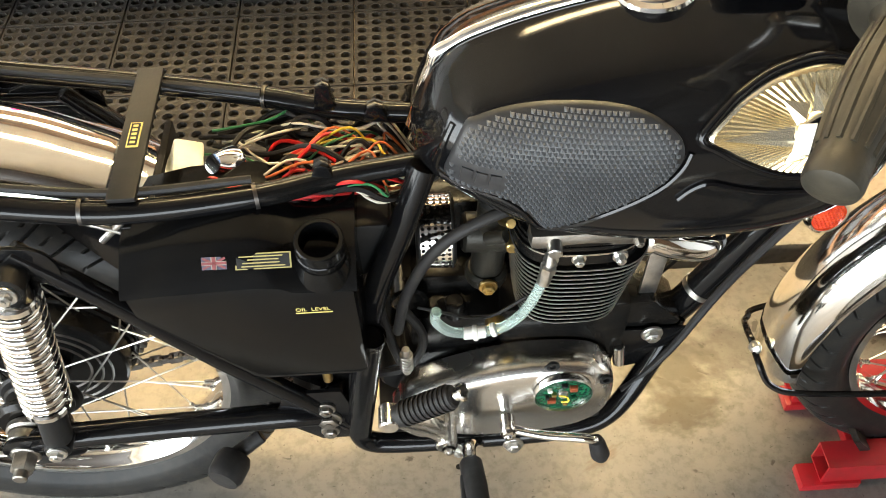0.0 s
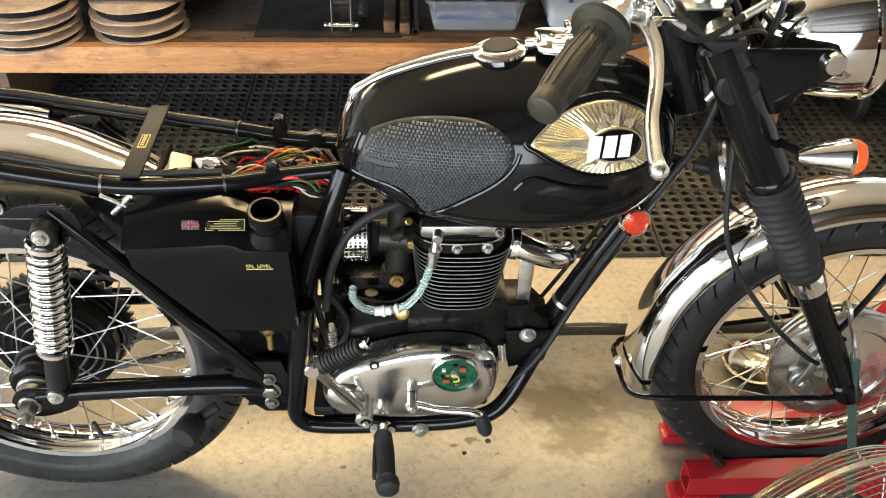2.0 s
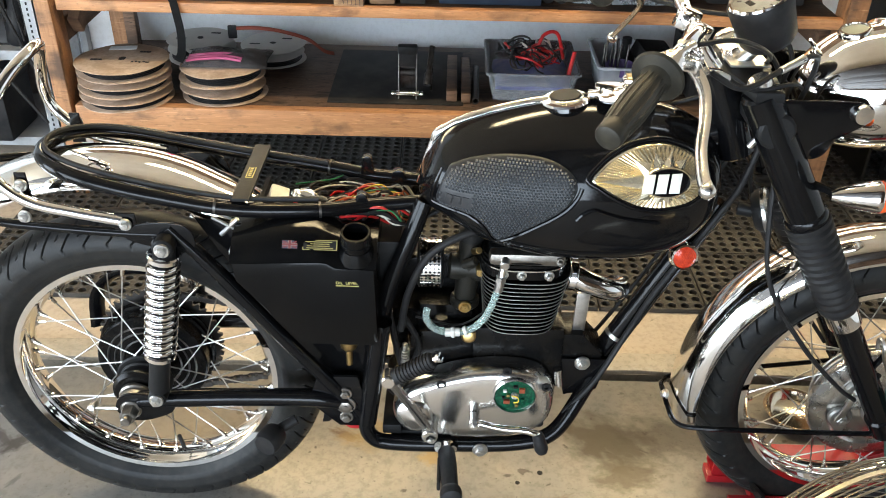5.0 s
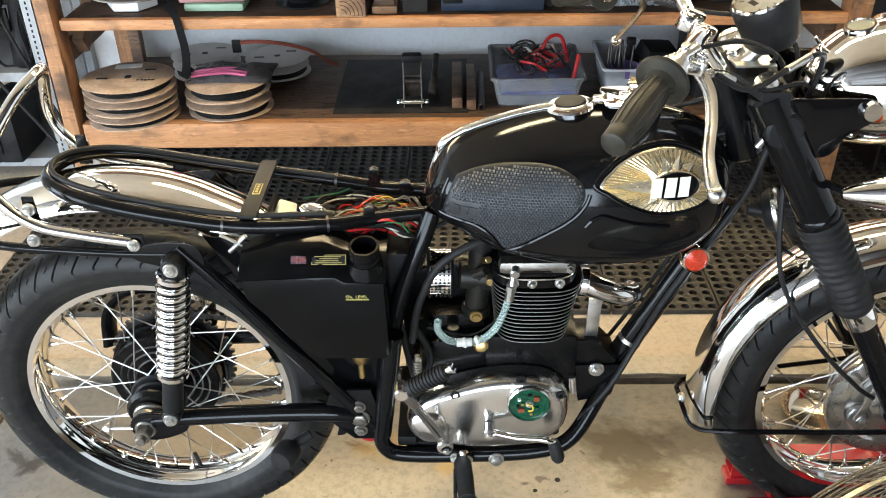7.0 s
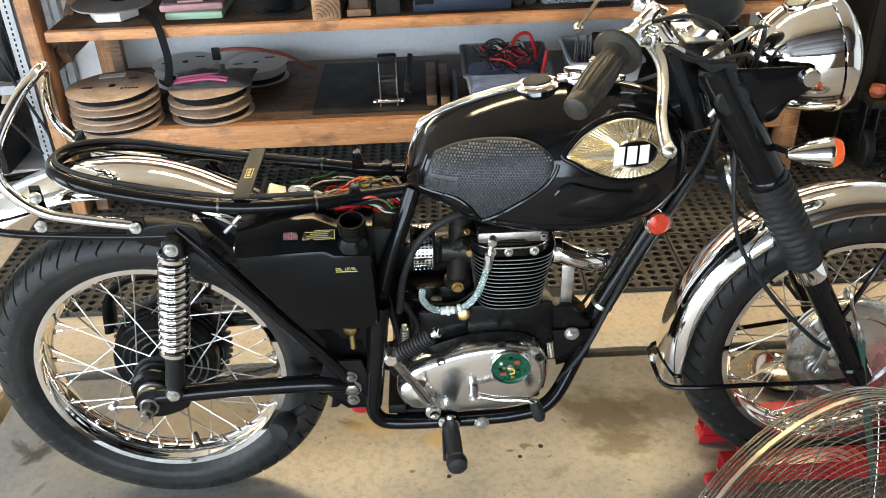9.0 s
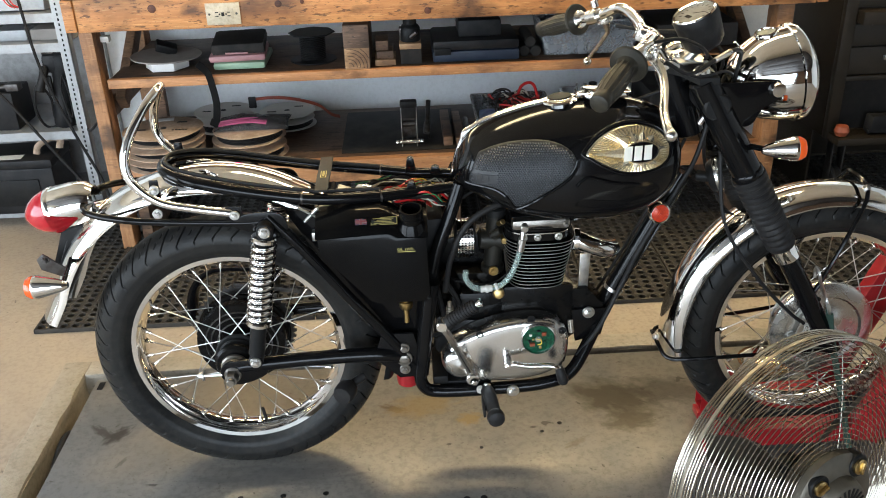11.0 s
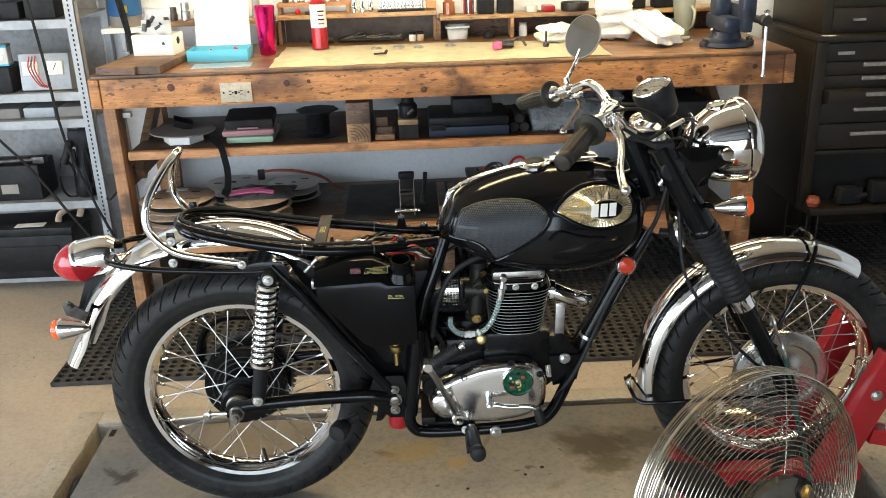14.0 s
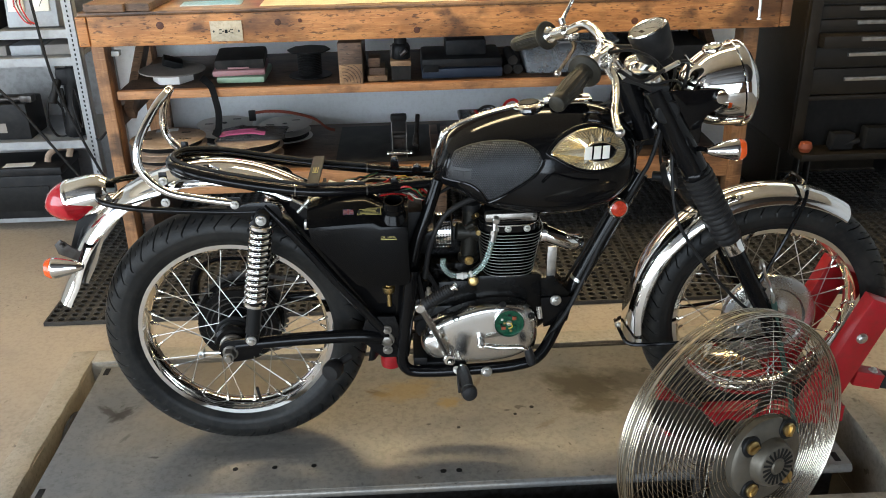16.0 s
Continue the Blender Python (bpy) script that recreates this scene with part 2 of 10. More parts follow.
WALLPAINT = mat("white_wall_paint", (0.86, 0.88, 0.90), 0.7, second=(0.80, 0.81, 0.80), scale=1.4, mix=0.6, fine=(0.50, 0.49, 0.47), fine_scale=70, fine_mix=0.14, bump=0.3, bump_scale=60)
CEILPAINT = mat("ceiling_boards", (0.66, 0.58, 0.46), 0.8, second=(0.56, 0.48, 0.37), scale=2, fine=(0.45, 0.38, 0.29), fine_scale=30)
BENCHWOOD = wood_mat("bench_timber", (0.62, 0.285, 0.095), (0.45, 0.185, 0.058), (0.075, 0.035, 0.018))
BENCHDARK = wood_mat("bench_top_timber", (0.26, 0.14, 0.065), (0.15, 0.075, 0.035), (0.05, 0.03, 0.02), rough=0.38)
POSTWOOD = wood_mat("post_timber", (0.40, 0.20, 0.085), (0.27, 0.125, 0.05), (0.08, 0.045, 0.025), grain=(14, 14, 1.2), gouge=0.3)
SHELFWOOD = wood_mat("shelf_timber", (0.54, 0.27, 0.115), (0.42, 0.195, 0.08), (0.13, 0.065, 0.035), gouge=0.25)
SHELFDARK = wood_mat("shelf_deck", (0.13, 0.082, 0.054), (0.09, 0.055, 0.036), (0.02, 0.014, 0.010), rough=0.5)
DOORBROWN = wood_mat("door_panel_timber", (0.030, 0.020, 0.014), (0.020, 0.013, 0.009), (0.012, 0.008, 0.006))
PALEWOOD = wood_mat("offcut_timber", (0.52, 0.32, 0.16), (0.38, 0.22, 0.10), (0.16, 0.09, 0.05), grain=(3, 14, 14))
OLDBOARD = wood_mat("dark_board", (0.20, 0.115, 0.065), (0.12, 0.07, 0.04), (0.05, 0.03, 0.02))
STUD = mat("stud_rubber", (0.066, 0.069, 0.073), 0.36, second=(0.045, 0.047, 0.050), scale=20)
FINEDGE = mat("machined_alloy", (0.62, 0.61, 0.58), 0.36, 0.9, second=(0.44, 0.43, 0.40), scale=40)
CARD = mat("brown_card", (0.56, 0.42, 0.31), 0.8, second=(0.33, 0.225, 0.14), scale=14, mix=0.6, fine=(0.25, 0.17, 0.10), fine_scale=80, fine_mix=0.3)
SMOKY = mat("smoky_film", (0.34, 0.33, 0.33), 0.16, transmission=0.7, second=(0.22, 0.21, 0.21), scale=20, ior=1.2)
REDWEB = mat("red_webbing", (0.30, 0.07, 0.04), 0.8, second=(0.22, 0.06, 0.04), scale=30, fine=(0.14, 0.05, 0.03), fine_scale=200)
CARDPALE = mat("pale_grey_card", (0.66, 0.63, 0.59), 0.75, second=(0.56, 0.53, 0.49), scale=10)
WIRECHROME = mat("chromed_wire", (0.50, 0.46, 0.38), 0.20, 1.0, second=(0.30, 0.27, 0.21), scale=12, mix=0.6)
BANDSTEEL = mat("band_steel", (0.42, 0.385, 0.31), 0.34, 1.0, second=(0.30, 0.27, 0.21), scale=16, mix=0.6)
MOTORCAST = mat("bronzed_casting", (0.13, 0.115, 0.09), 0.45, 0.6, second=(0.085, 0.075, 0.058), scale=30, bump=0.15, bump_scale=200)
GUARDCHROME = mat("worn_chrome", (0.86, 0.85, 0.83), 0.065, 1.0, second=(0.80, 0.78, 0.73), scale=7, mix=0.6, rough_var=0.05, fine=(0.66, 0.62, 0.54), fine_scale=60, fine_mix=0.15)
CARDGREY = mat("grey_card", (0.30, 0.27, 0.24), 0.8, second=(0.22, 0.20, 0.18), scale=14)
CLOTH = mat("cream_towel", (0.84, 0.79, 0.62), 0.95, second=(0.78, 0.70, 0.50), scale=5, mix=0.6, fine=(0.42, 0.32, 0.18), fine_scale=16, fine_mix=0.22, bump=0.6, bump_scale=500)
RAG = mat("white_rag", (0.82, 0.80, 0.75), 0.95, second=(0.7, 0.66, 0.58), scale=18, mix=0.5, bump=0.4, bump_scale=300)
WHITECARD = mat("white_card", (0.82, 0.80, 0.76), 0.7, second=(0.74, 0.71, 0.66), scale=8)
BLUECARD = mat("blue_card", (0.10, 0.42, 0.62), 0.6, second=(0.14, 0.48, 0.66), scale=8)
BLUETIN = mat("blue_tin", (0.03, 0.12, 0.30), 0.4, second=(0.05, 0.16, 0.36), scale=14)
MAGENTA = mat("magenta_anodised", (0.62, 0.015, 0.16), 0.18, 0.85, second=(0.5, 0.01, 0.12), scale=10)
PINK = mat("pink_plastic", (0.62, 0.12, 0.26), 0.4, second=(0.5, 0.1, 0.2), scale=20)
PINKLID = mat("dusty_pink_plastic", (0.42, 0.22, 0.22), 0.5, second=(0.33, 0.17, 0.17), scale=12)
MINT = mat("mint_plastic", (0.36, 0.50, 0.34), 0.5, second=(0.28, 0.4, 0.27), scale=12)
NAVY = mat("navy_plastic", (0.018, 0.028, 0.05), 0.42, second=(0.03, 0.042, 0.065), scale=14)
DARKPLASTIC = mat("dark_plastic", (0.012, 0.012, 0.013), 0.45, second=(0.024, 0.023, 0.022), scale=20, mix=0.7, bump=0.1, bump_scale=200)
DUSTYBLACK = mat("dusty_black", (0.02, 0.019, 0.018), 0.55, second=(0.05, 0.045, 0.04), scale=9, mix=0.6)
PLUGORANGE = mat("dull_orange_plastic", (0.30, 0.075, 0.03), 0.5, second=(0.22, 0.05, 0.02), scale=40)
SPOKE = mat("spoke_steel", (0.42, 0.41, 0.39), 0.3, 1.0, second=(0.26, 0.25, 0.23), scale=40)
NIPPLE = mat("plated_nipple", (0.62, 0.60, 0.56), 0.22, 1.0, second=(0.42, 0.39, 0.34), scale=60)
BLACKWEB = mat("black_webbing", (0.005, 0.005, 0.005), 0.8, second=(0.009, 0.009, 0.009), scale=60)
BLACKWEB.node_tree.nodes["Principled BSDF"].inputs["Specular IOR Level"].default_value = 0.15
WALLSHADE = mat("wall_shade_grey", (0.33, 0.325, 0.32), 0.6, 0.1, second=(0.25, 0.24, 0.235), scale=3, mix=0.8, fine=(0.10, 0.09, 0.08), fine_scale=40)
GREYSTEEL = mat("grey_shelving", (0.36, 0.37, 0.38), 0.45, 0.25, second=(0.28, 0.29, 0.29), scale=8, mix=0.6, fine=(0.22, 0.2, 0.18), fine_scale=50, fine_mix=0.25)
CHEST = mat("brown_wrinkle_enamel", (0.016, 0.0125, 0.0085), 0.4, second=(0.024, 0.0185, 0.0125), scale=20, mix=0.6, bump=0.3, bump_scale=700)
VISEBLUE = mat("vise_blue_enamel", (0.014, 0.022, 0.045), 0.4, second=(0.03, 0.032, 0.04), scale=25, mix=0.7, coat=0.2)
PURPLE = mat("purple_plastic", (0.12, 0.08, 0.22), 0.45, second=(0.09, 0.06, 0.17), scale=20)
TEALGLASS = mat("tinted_plastic", (0.50, 0.52, 0.44), 0.2, transmission=0.5, second=(0.5, 0.5, 0.35), scale=10)
for dull, gloss in ((TYRE, 0.2), (RUBBER, 0.22), (SATIN, 0.2), (DARKPLASTIC, 0.2), (DUSTYBLACK, 0.1), (CHEST, 0.3), (GRIP, 0.25), (MATRUB, 0.22), (SHELFDARK, 0.15), (FRAME, 0.26), (CRANKBLACK, 0.18)):
    dull.node_tree.nodes["Principled BSDF"].inputs["Specular IOR Level"].default_value = gloss
BLACK.node_tree.nodes["Principled BSDF"].inputs["Specular IOR Level"].default_value = 0.36
LAMPGLOW = mat("lamp_tube", (1.0, 0.82, 0.48), 0.4, emit=22.0)


def floor_mat(name, base, patch, dark, rough, low, size, bump, coatw=0.0, warm=None):
    """Worn floor: mottled tone, oil-dark patches, specks; gloss that changes with the wear."""
    m = mat(name, base, rough, second=patch, scale=size, mix=0.8, fine=dark, fine_scale=75, fine_mix=0.3,
            bump=bump, bump_scale=90, rough_var=low, coat=coatw)
    nt = m.node_tree
    n, ln = nt.nodes, nt.links
    p = n["Principled BSDF"]
    base_s = p.inputs["Base Color"].links[0].from_socket
    tc = next(x for x in n if x.type == "TEX_COORD")
    for sc, lo, hi, amount, colour in ((3.1, 0.60, 0.74, 0.35, dark), (30, 0.68, 0.72, 0.8, dark), (140, 0.66, 0.70, 0.6, dark), (1.1, 0.5, 0.66, 0.55, warm or patch)):
        t = n.new("ShaderNodeTexNoise")
        t.inputs["Scale"].default_value, t.inputs["Detail"].default_value = sc, 7
        t.inputs["Distortion"].default_value = 0.4
        ln.new(tc.outputs["Object"], t.inputs["Vector"])
        r = n.new("ShaderNodeMapRange")
        r.inputs["From Min"].default_value, r.inputs["From Max"].default_value = lo, hi
        r.inputs["To Max"].default_value = amount
        ln.new(t.outputs["Fac"], r.inputs["Value"])
        x = n.new("ShaderNodeMix")
        x.data_type = "RGBA"
        ln.new(r.outputs[0], x.inputs["Factor"])
        ln.new(base_s, x.inputs["A"])
        x.inputs["B"].default_value = (*colour, 1)
        base_s = x.outputs["Result"]
    ln.new(base_s, p.inputs["Base Color"])
    return m


CONCRETE = floor_mat("worn_concrete", (0.40, 0.335, 0.26), (0.34, 0.29, 0.235), (0.13, 0.105, 0.085), 0.5, 0.12, 1.6, 0.25, warm=(0.44, 0.35, 0.25))
PLATE = floor_mat("lift_deck_plate", (0.235, 0.215, 0.185), (0.140, 0.142, 0.144), (0.06, 0.052, 0.042), 0.31, 0.12, 2.2, 0.04, warm=(0.29, 0.23, 0.15))
PLATE.node_tree.nodes["Principled BSDF"].inputs["Metallic"].default_value = 0.3


def stained(m, spots):
    """Adds single oil stains and other patches with ragged soft edges at given places: (x, y, half length, half width,
    turn, colour, amount).
    """
    nt = m.node_tree
    n, ln = nt.nodes, nt.links
    p = n["Principled BSDF"]
    base = p.inputs["Base Color"].links[0].from_socket
    tc = next(x for x in n if x.type == "TEX_COORD")
    for x, y, rx, ry, turn, colour, amount in spots:
        mp = n.new("ShaderNodeMapping")
        mp.vector_type = "TEXTURE"
        mp.inputs["Location"].default_value = (x, y, 0.22)
        mp.inputs["Rotation"].default_value = (0, 0, radians(turn))
        mp.inputs["Scale"].default_value = (rx, ry, 1)
        ln.new(tc.outputs["Object"], mp.inputs["Vector"])
        d = n.new("ShaderNodeVectorMath")
        d.operation = "LENGTH"
        ln.new(mp.outputs[0], d.inputs[0])
        t = n.new("ShaderNodeTexNoise")
        t.inputs["Scale"].default_value, t.inputs["Detail"].default_value = 2.2, 7
        ln.new(mp.outputs[0], t.inputs["Vector"])
        s = n.new("ShaderNodeMath")
        s.operation = "MULTIPLY_ADD"
        s.inputs[1].default_value = 1.6
        ln.new(t.outputs["Fac"], s.inputs[0])
        ln.new(d.outputs["Value"], s.inputs[2])
        r = n.new("ShaderNodeMapRange")
        r.inputs["From Min"].default_value, r.inputs["From Max"].default_value = 1.75, 1.25
        r.inputs["To Max"].default_value = amount
        ln.new(s.outputs[0], r.inputs["Value"])
        mx = n.new("ShaderNodeMix")
        mx.data_type = "RGBA"
        ln.new(r.outputs[0], mx.inputs["Factor"])
        ln.new(base, mx.inputs["A"])
        mx.inputs["B"].default_value = (*colour, 1)
        base = mx.outputs["Result"]
    ln.new(base, p.inputs["Base Color"])


OIL, RUSTY, TAN = (0.045, 0.038, 0.030), (0.10, 0.055, 0.025), (0.27, 0.19, 0.07)
# the spot with half length 0.24 is a long grey patch below the rear wheel
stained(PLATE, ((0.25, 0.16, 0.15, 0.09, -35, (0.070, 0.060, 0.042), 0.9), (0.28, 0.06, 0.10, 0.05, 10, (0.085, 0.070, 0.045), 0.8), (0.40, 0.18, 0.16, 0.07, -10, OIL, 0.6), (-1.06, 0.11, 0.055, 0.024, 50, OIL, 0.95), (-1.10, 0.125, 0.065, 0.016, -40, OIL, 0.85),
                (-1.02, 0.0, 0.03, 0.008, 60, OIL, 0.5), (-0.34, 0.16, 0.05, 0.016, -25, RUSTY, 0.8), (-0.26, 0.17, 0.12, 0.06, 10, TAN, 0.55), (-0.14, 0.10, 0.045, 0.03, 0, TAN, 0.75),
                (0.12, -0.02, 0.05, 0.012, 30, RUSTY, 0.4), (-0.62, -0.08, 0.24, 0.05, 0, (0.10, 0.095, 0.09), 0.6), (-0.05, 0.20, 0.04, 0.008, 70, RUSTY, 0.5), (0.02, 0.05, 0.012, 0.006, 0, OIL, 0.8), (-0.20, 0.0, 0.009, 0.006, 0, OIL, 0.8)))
KNOT = wood_mat("knot_timber", (0.16, 0.05, 0.018), (0.09, 0.028, 0.012), (0.03, 0.014, 0.008), grain=(8, 8, 8))
DULLSTEEL = mat("dull_steel", (0.30, 0.28, 0.25), 0.38, 1.0, second=(0.16, 0.145, 0.125), scale=60, mix=0.6)
CURB = floor_mat("chipped_concrete", (0.36, 0.32, 0.26), (0.28, 0.25, 0.20), (0.10, 0.08, 0.06), 0.6, 0.1, 6.0, 0.5, warm=(0.36, 0.30, 0.21))
DRIVE = floor_mat("driveway", (0.42, 0.36, 0.28), (0.36, 0.31, 0.25), (0.2, 0.17, 0.14), 0.8, 0.1, 2.0, 0.3)

# ---------------------------------------------------------------- mesh helpers
BASE = {}


def thing(name, base, label, category, group="", kind=""):
    """A top-level Empty at the thing's base; its parts hang under it."""
    ob = new(name)
    ob.location = base
    ob.empty_display_size = 0.05
    BASE[ob] = Vector(base)
    return tagged(ob, label, category, group, kind)


def finish(bm, name, material, smooth=True, angle=38):
    me = bpy.data.meshes.new(name)
    bmesh.ops.recalc_face_normals(bm, faces=bm.faces)
    if smooth:
        lim = radians(angle)
        for f in bm.faces:
            f.smooth = True
        for e in bm.edges:
            if len(e.link_faces) == 2 and e.calc_face_angle(0) > lim:
                e.smooth = False
    bm.to_mesh(me)
    bm.free()
    me.materials.append(material)
    return me


def part(name, bm, material, parent, label="", smooth=True, kind="", angle=38):
    """Links a bmesh, given in world places, as one mesh object under a thing or a part."""
    base = BASE[parent]
    bmesh.ops.translate(bm, verts=bm.verts, vec=-base)
    ob = new(name, finish(bm, name, material, smooth, angle))
    ob.parent = parent
    BASE[ob] = base
    return tagged(ob, label, "", "", kind)


def solo(name, bm, material, base, label, category, group="", kind="", smooth=True):
    """A thing that is one mesh."""
    bmesh.ops.translate(bm, verts=bm.verts, vec=-Vector(base))
    ob = new(name, finish(bm, name, material, smooth))
    ob.location = base
    BASE[ob] = Vector(base)
    return tagged(ob, label, category, group, kind)


def merge(*bms):
    """One bmesh out of several."""
    out = bmesh.new()
    for b in bms:
        tmp = bpy.data.meshes.new("tmp")
        b.to_mesh(tmp)
        b.free()
        out.from_mesh(tmp)
        bpy.data.meshes.remove(tmp)
    return out


def basis(d):
    """A turn that takes z to the direction d."""
    return Vector(d).normalized().to_track_quat("Z", "Y").to_matrix().to_4x4()


def box(cx, cy, cz, sx, sy, sz, bevel=0.003, turn=None, segs=2):
    bm = bmesh.new()
    bmesh.ops.create_cube(bm, size=1)
    bmesh.ops.scale(bm, verts=bm.verts, vec=(sx, sy, sz))
    if bevel:
        bmesh.ops.bevel(bm, geom=bm.edges[:], offset=min(bevel, 0.45 * min(sx, sy, sz)), segments=segs, affect="EDGES", profile=0.6)
    if turn:
        bmesh.ops.transform(bm, matrix=turn, verts=bm.verts)
    bmesh.ops.translate(bm, verts=bm.verts, vec=(cx, cy, cz))
    return bm


def span(x0, x1, y0, y1, z0, z1, bevel=0.003):
    return box((x0 + x1) / 2, (y0 + y1) / 2, (z0 + z1) / 2, abs(x1 - x0), abs(y1 - y0), abs(z1 - z0), bevel)


def lathe(profile, at=(0, 0, 0), axis=(0, 0, 1), segs=40, closed=False):
    """Turns a profile of (radius, height) round an axis."""
    bm = bmesh.new()
    rings = []
    for r, h in profile:
        if r < 1e-6:
            rings.append([bm.verts.new((0, 0, h))])
        else:
            rings.append([bm.verts.new((r * math.cos(2 * math.pi * i / segs), r * math.sin(2 * math.pi * i / segs), h)) for i in range(segs)])
    pairs = list(zip(rings, rings[1:])) + ([(rings[-1], rings[0])] if closed else [])
    for a, b in pairs:
        for i in range(segs):
            j = (i + 1) % segs
            q = [a[i % len(a)], a[j % len(a)], b[j % len(b)], b[i % len(b)]]
            q = list(dict.fromkeys(q))
            if len(q) > 2:
                try:
                    bm.faces.new(q)
                except ValueError:
                    pass
    bmesh.ops.transform(bm, matrix=Matrix.Translation(at) @ basis(axis), verts=bm.verts)
    return bm


def rod(p, q, r, r2=None, segs=14, cap=0.15):
    """A round bar between two places with softened ends."""
    p, q = Vector(p), Vector(q)
    r2 = r if r2 is None else r2
    L = (q - p).length
    c = min(cap * r, L * 0.2)
    return lathe([(0, 0), (r - c, 0), (r, c), (r2, L - c), (r2 - c, L), (0, L)], p, q - p, segs)


def curve_points(pts, steps=8, closed=False):
    """A smooth line through the given places."""
    pts = [Vector(p) for p in pts]
    n = len(pts)
    out = []
    for i in range(n if closed else n - 1):
        p1, p2 = pts[i], pts[(i + 1) % n]
        p0 = pts[i - 1] if (closed or i > 0) else p1 * 2 - p2
        p3 = pts[(i + 2) % n] if (closed or i + 2 < n) else p2 * 2 - p1
        for k in range(steps):
            t = k / steps
            out.append(0.5 * ((2 * p1) + (p2 - p0) * t + (2 * p0 - 5 * p1 + 4 * p2 - p3) * t * t + (3 * p1 - p0 - 3 * p2 + p3) * t ** 3))
    if not closed:
        out.append(pts[-1])
    return out


def tube(pts, r, segs=10, steps=8, closed=False, radii=None, flat=1.0):
    """A bent tube through the given places."""
    line = curve_points(pts, steps, closed) if steps > 1 else [Vector(p) for p in pts]
    bm = bmesh.new()
    n = len(line)
    rings = []
    up = None
    for i, c in enumerate(line):
        a = line[i - 1] if (closed or i > 0) else c
        b = line[(i + 1) % n] if (closed or i < n - 1) else c
        d = (b - a).normalized()
        if up is None:
            up = d.orthogonal().normalized()
        up = (up - d * up.dot(d)).normalized()
        side = d.cross(up)
        rr = r if radii is None else radii[0] + (radii[1] - radii[0]) * i / (n - 1)
        rings.append([bm.verts.new(c + (up * math.cos(2 * math.pi * k / segs) + side * math.sin(2 * math.pi * k / segs) * flat) * rr) for k in range(segs)])
    for i in range(n if closed else n - 1):
        a, b = rings[i], rings[(i + 1) % n]
        for k in range(segs):
            bm.faces.new((a[k], a[(k + 1) % segs], b[(k + 1) % segs], b[k]))
    if not closed:
        bm.faces.new(rings[0][::-1])
        bm.faces.new(rings[-1])
    return bm


def bolt(at, axis, r=0.009, h=0.007, washer=True):
    """A hexagon head on a washer."""
    axis = Vector(axis).normalized()
    at = Vector(at)
    head = lathe([(0, h), (r * 0.8, h), (r, h * 0.8), (r, 0), (0, 0)], at + axis * 0.0015, axis, 6)
    stud = lathe([(0, h * 1.25), (r * 0.45, h * 1.2), (r * 0.45, 0)], at + axis * 0.0015, axis, 10)
    if washer:
        return merge(head, stud, lathe([(0, 0.002), (r * 1.35, 0.002), (r * 1.45, 0.001), (r * 1.45, -0.002), (0, -0.002)], at, axis, 20))
    return merge(head, stud)


def slab(outline, thick, axis="y", at=0.0, bevel=0.002, smooth_steps=0):
    """A plate with the given outline in two axes, as thick as given from the place on the third, edges rounded."""
    pts = outline
    if smooth_steps:
        pts = [(v.x, v.y) for v in curve_points([(a, b, 0) for a, b in outline], smooth_steps, True)]
    put = {"y": lambda a, b, c: (a, c, b), "x": lambda a, b, c: (c, a, b), "z": lambda a, b, c: (a, b, c)}[axis]
    bm = bmesh.new()
    low = [bm.verts.new(put(a, b, at)) for a, b in pts]
    high = [bm.verts.new(put(a, b, at + thick)) for a, b in pts]
    n = len(pts)
    f0, f1 = bm.faces.new(low), bm.faces.new(high)
    for i in range(n):
        bm.faces.new((low[i], low[(i + 1) % n], high[(i + 1) % n], high[i]))
    bmesh.ops.recalc_face_normals(bm, faces=bm.faces)
    if bevel:
        bmesh.ops.bevel(bm, geom=list(f0.edges) + list(f1.edges), offset=bevel, segments=2, affect="EDGES", profile=0.6)
    return bm


def moved(bm, m):
    bmesh.ops.transform(bm, matrix=m, verts=bm.verts)
    return bm


def perforated(nx, ny, sx, sy, hole, thick, sides=8, rim=0.0):
    """A flat sheet with rows of real round holes, centred at x 0, y 0, its top at z 0."""
    bm = bmesh.new()
    cx, cy = sx / nx, sy / ny
    for j in range(ny):
        for i in range(nx):
            x, y = (i + 0.5) * cx - sx / 2, (j + 0.5) * cy - sy / 2
            sq, ri, rb = [], [], []
            for k in range(sides):
                a = 2 * math.pi * (k + 0.5) / sides
                c, s = math.cos(a), math.sin(a)
                f = 1 / max(abs(c), abs(s))
                sq.append(bm.verts.new((x + c * f * cx / 2, y + s * f * cy / 2, 0)))
                ri.append(bm.verts.new((x + c * hole, y + s * hole, rim)))
                rb.append(bm.verts.new((x + c * hole, y + s * hole, -thick)))
            for k in range(sides):
                q = (k + 1) % sides
                bm.faces.new((sq[k], sq[q], ri[q], ri[k]))
                bm.faces.new((ri[k], ri[q], rb[q], rb[k]))
    bmesh.ops.remove_doubles(bm, verts=bm.verts, dist=0.0002)
    # corners of the cells that the eight-sided ring leaves open
    for j in range(ny):
        for i in range(nx):
            x, y = (i + 0.5) * cx - sx / 2, (j + 0.5) * cy - sy / 2
            for a, b in ((1, 1), (-1, 1), (-1, -1), (1, -1)):
                t = math.tan(math.pi / sides)
                v = [bm.verts.new((x + a * cx / 2, y + b * cy / 2 * t, 0)), bm.verts.new((x + a * cx / 2, y + b * cy / 2, 0)), bm.verts.new((x + a * cx / 2 * t, y + b * cy / 2, 0))]
                if sides == 8:
                    bm.faces.new(v if a * b > 0 else v[::-1])
    return bm

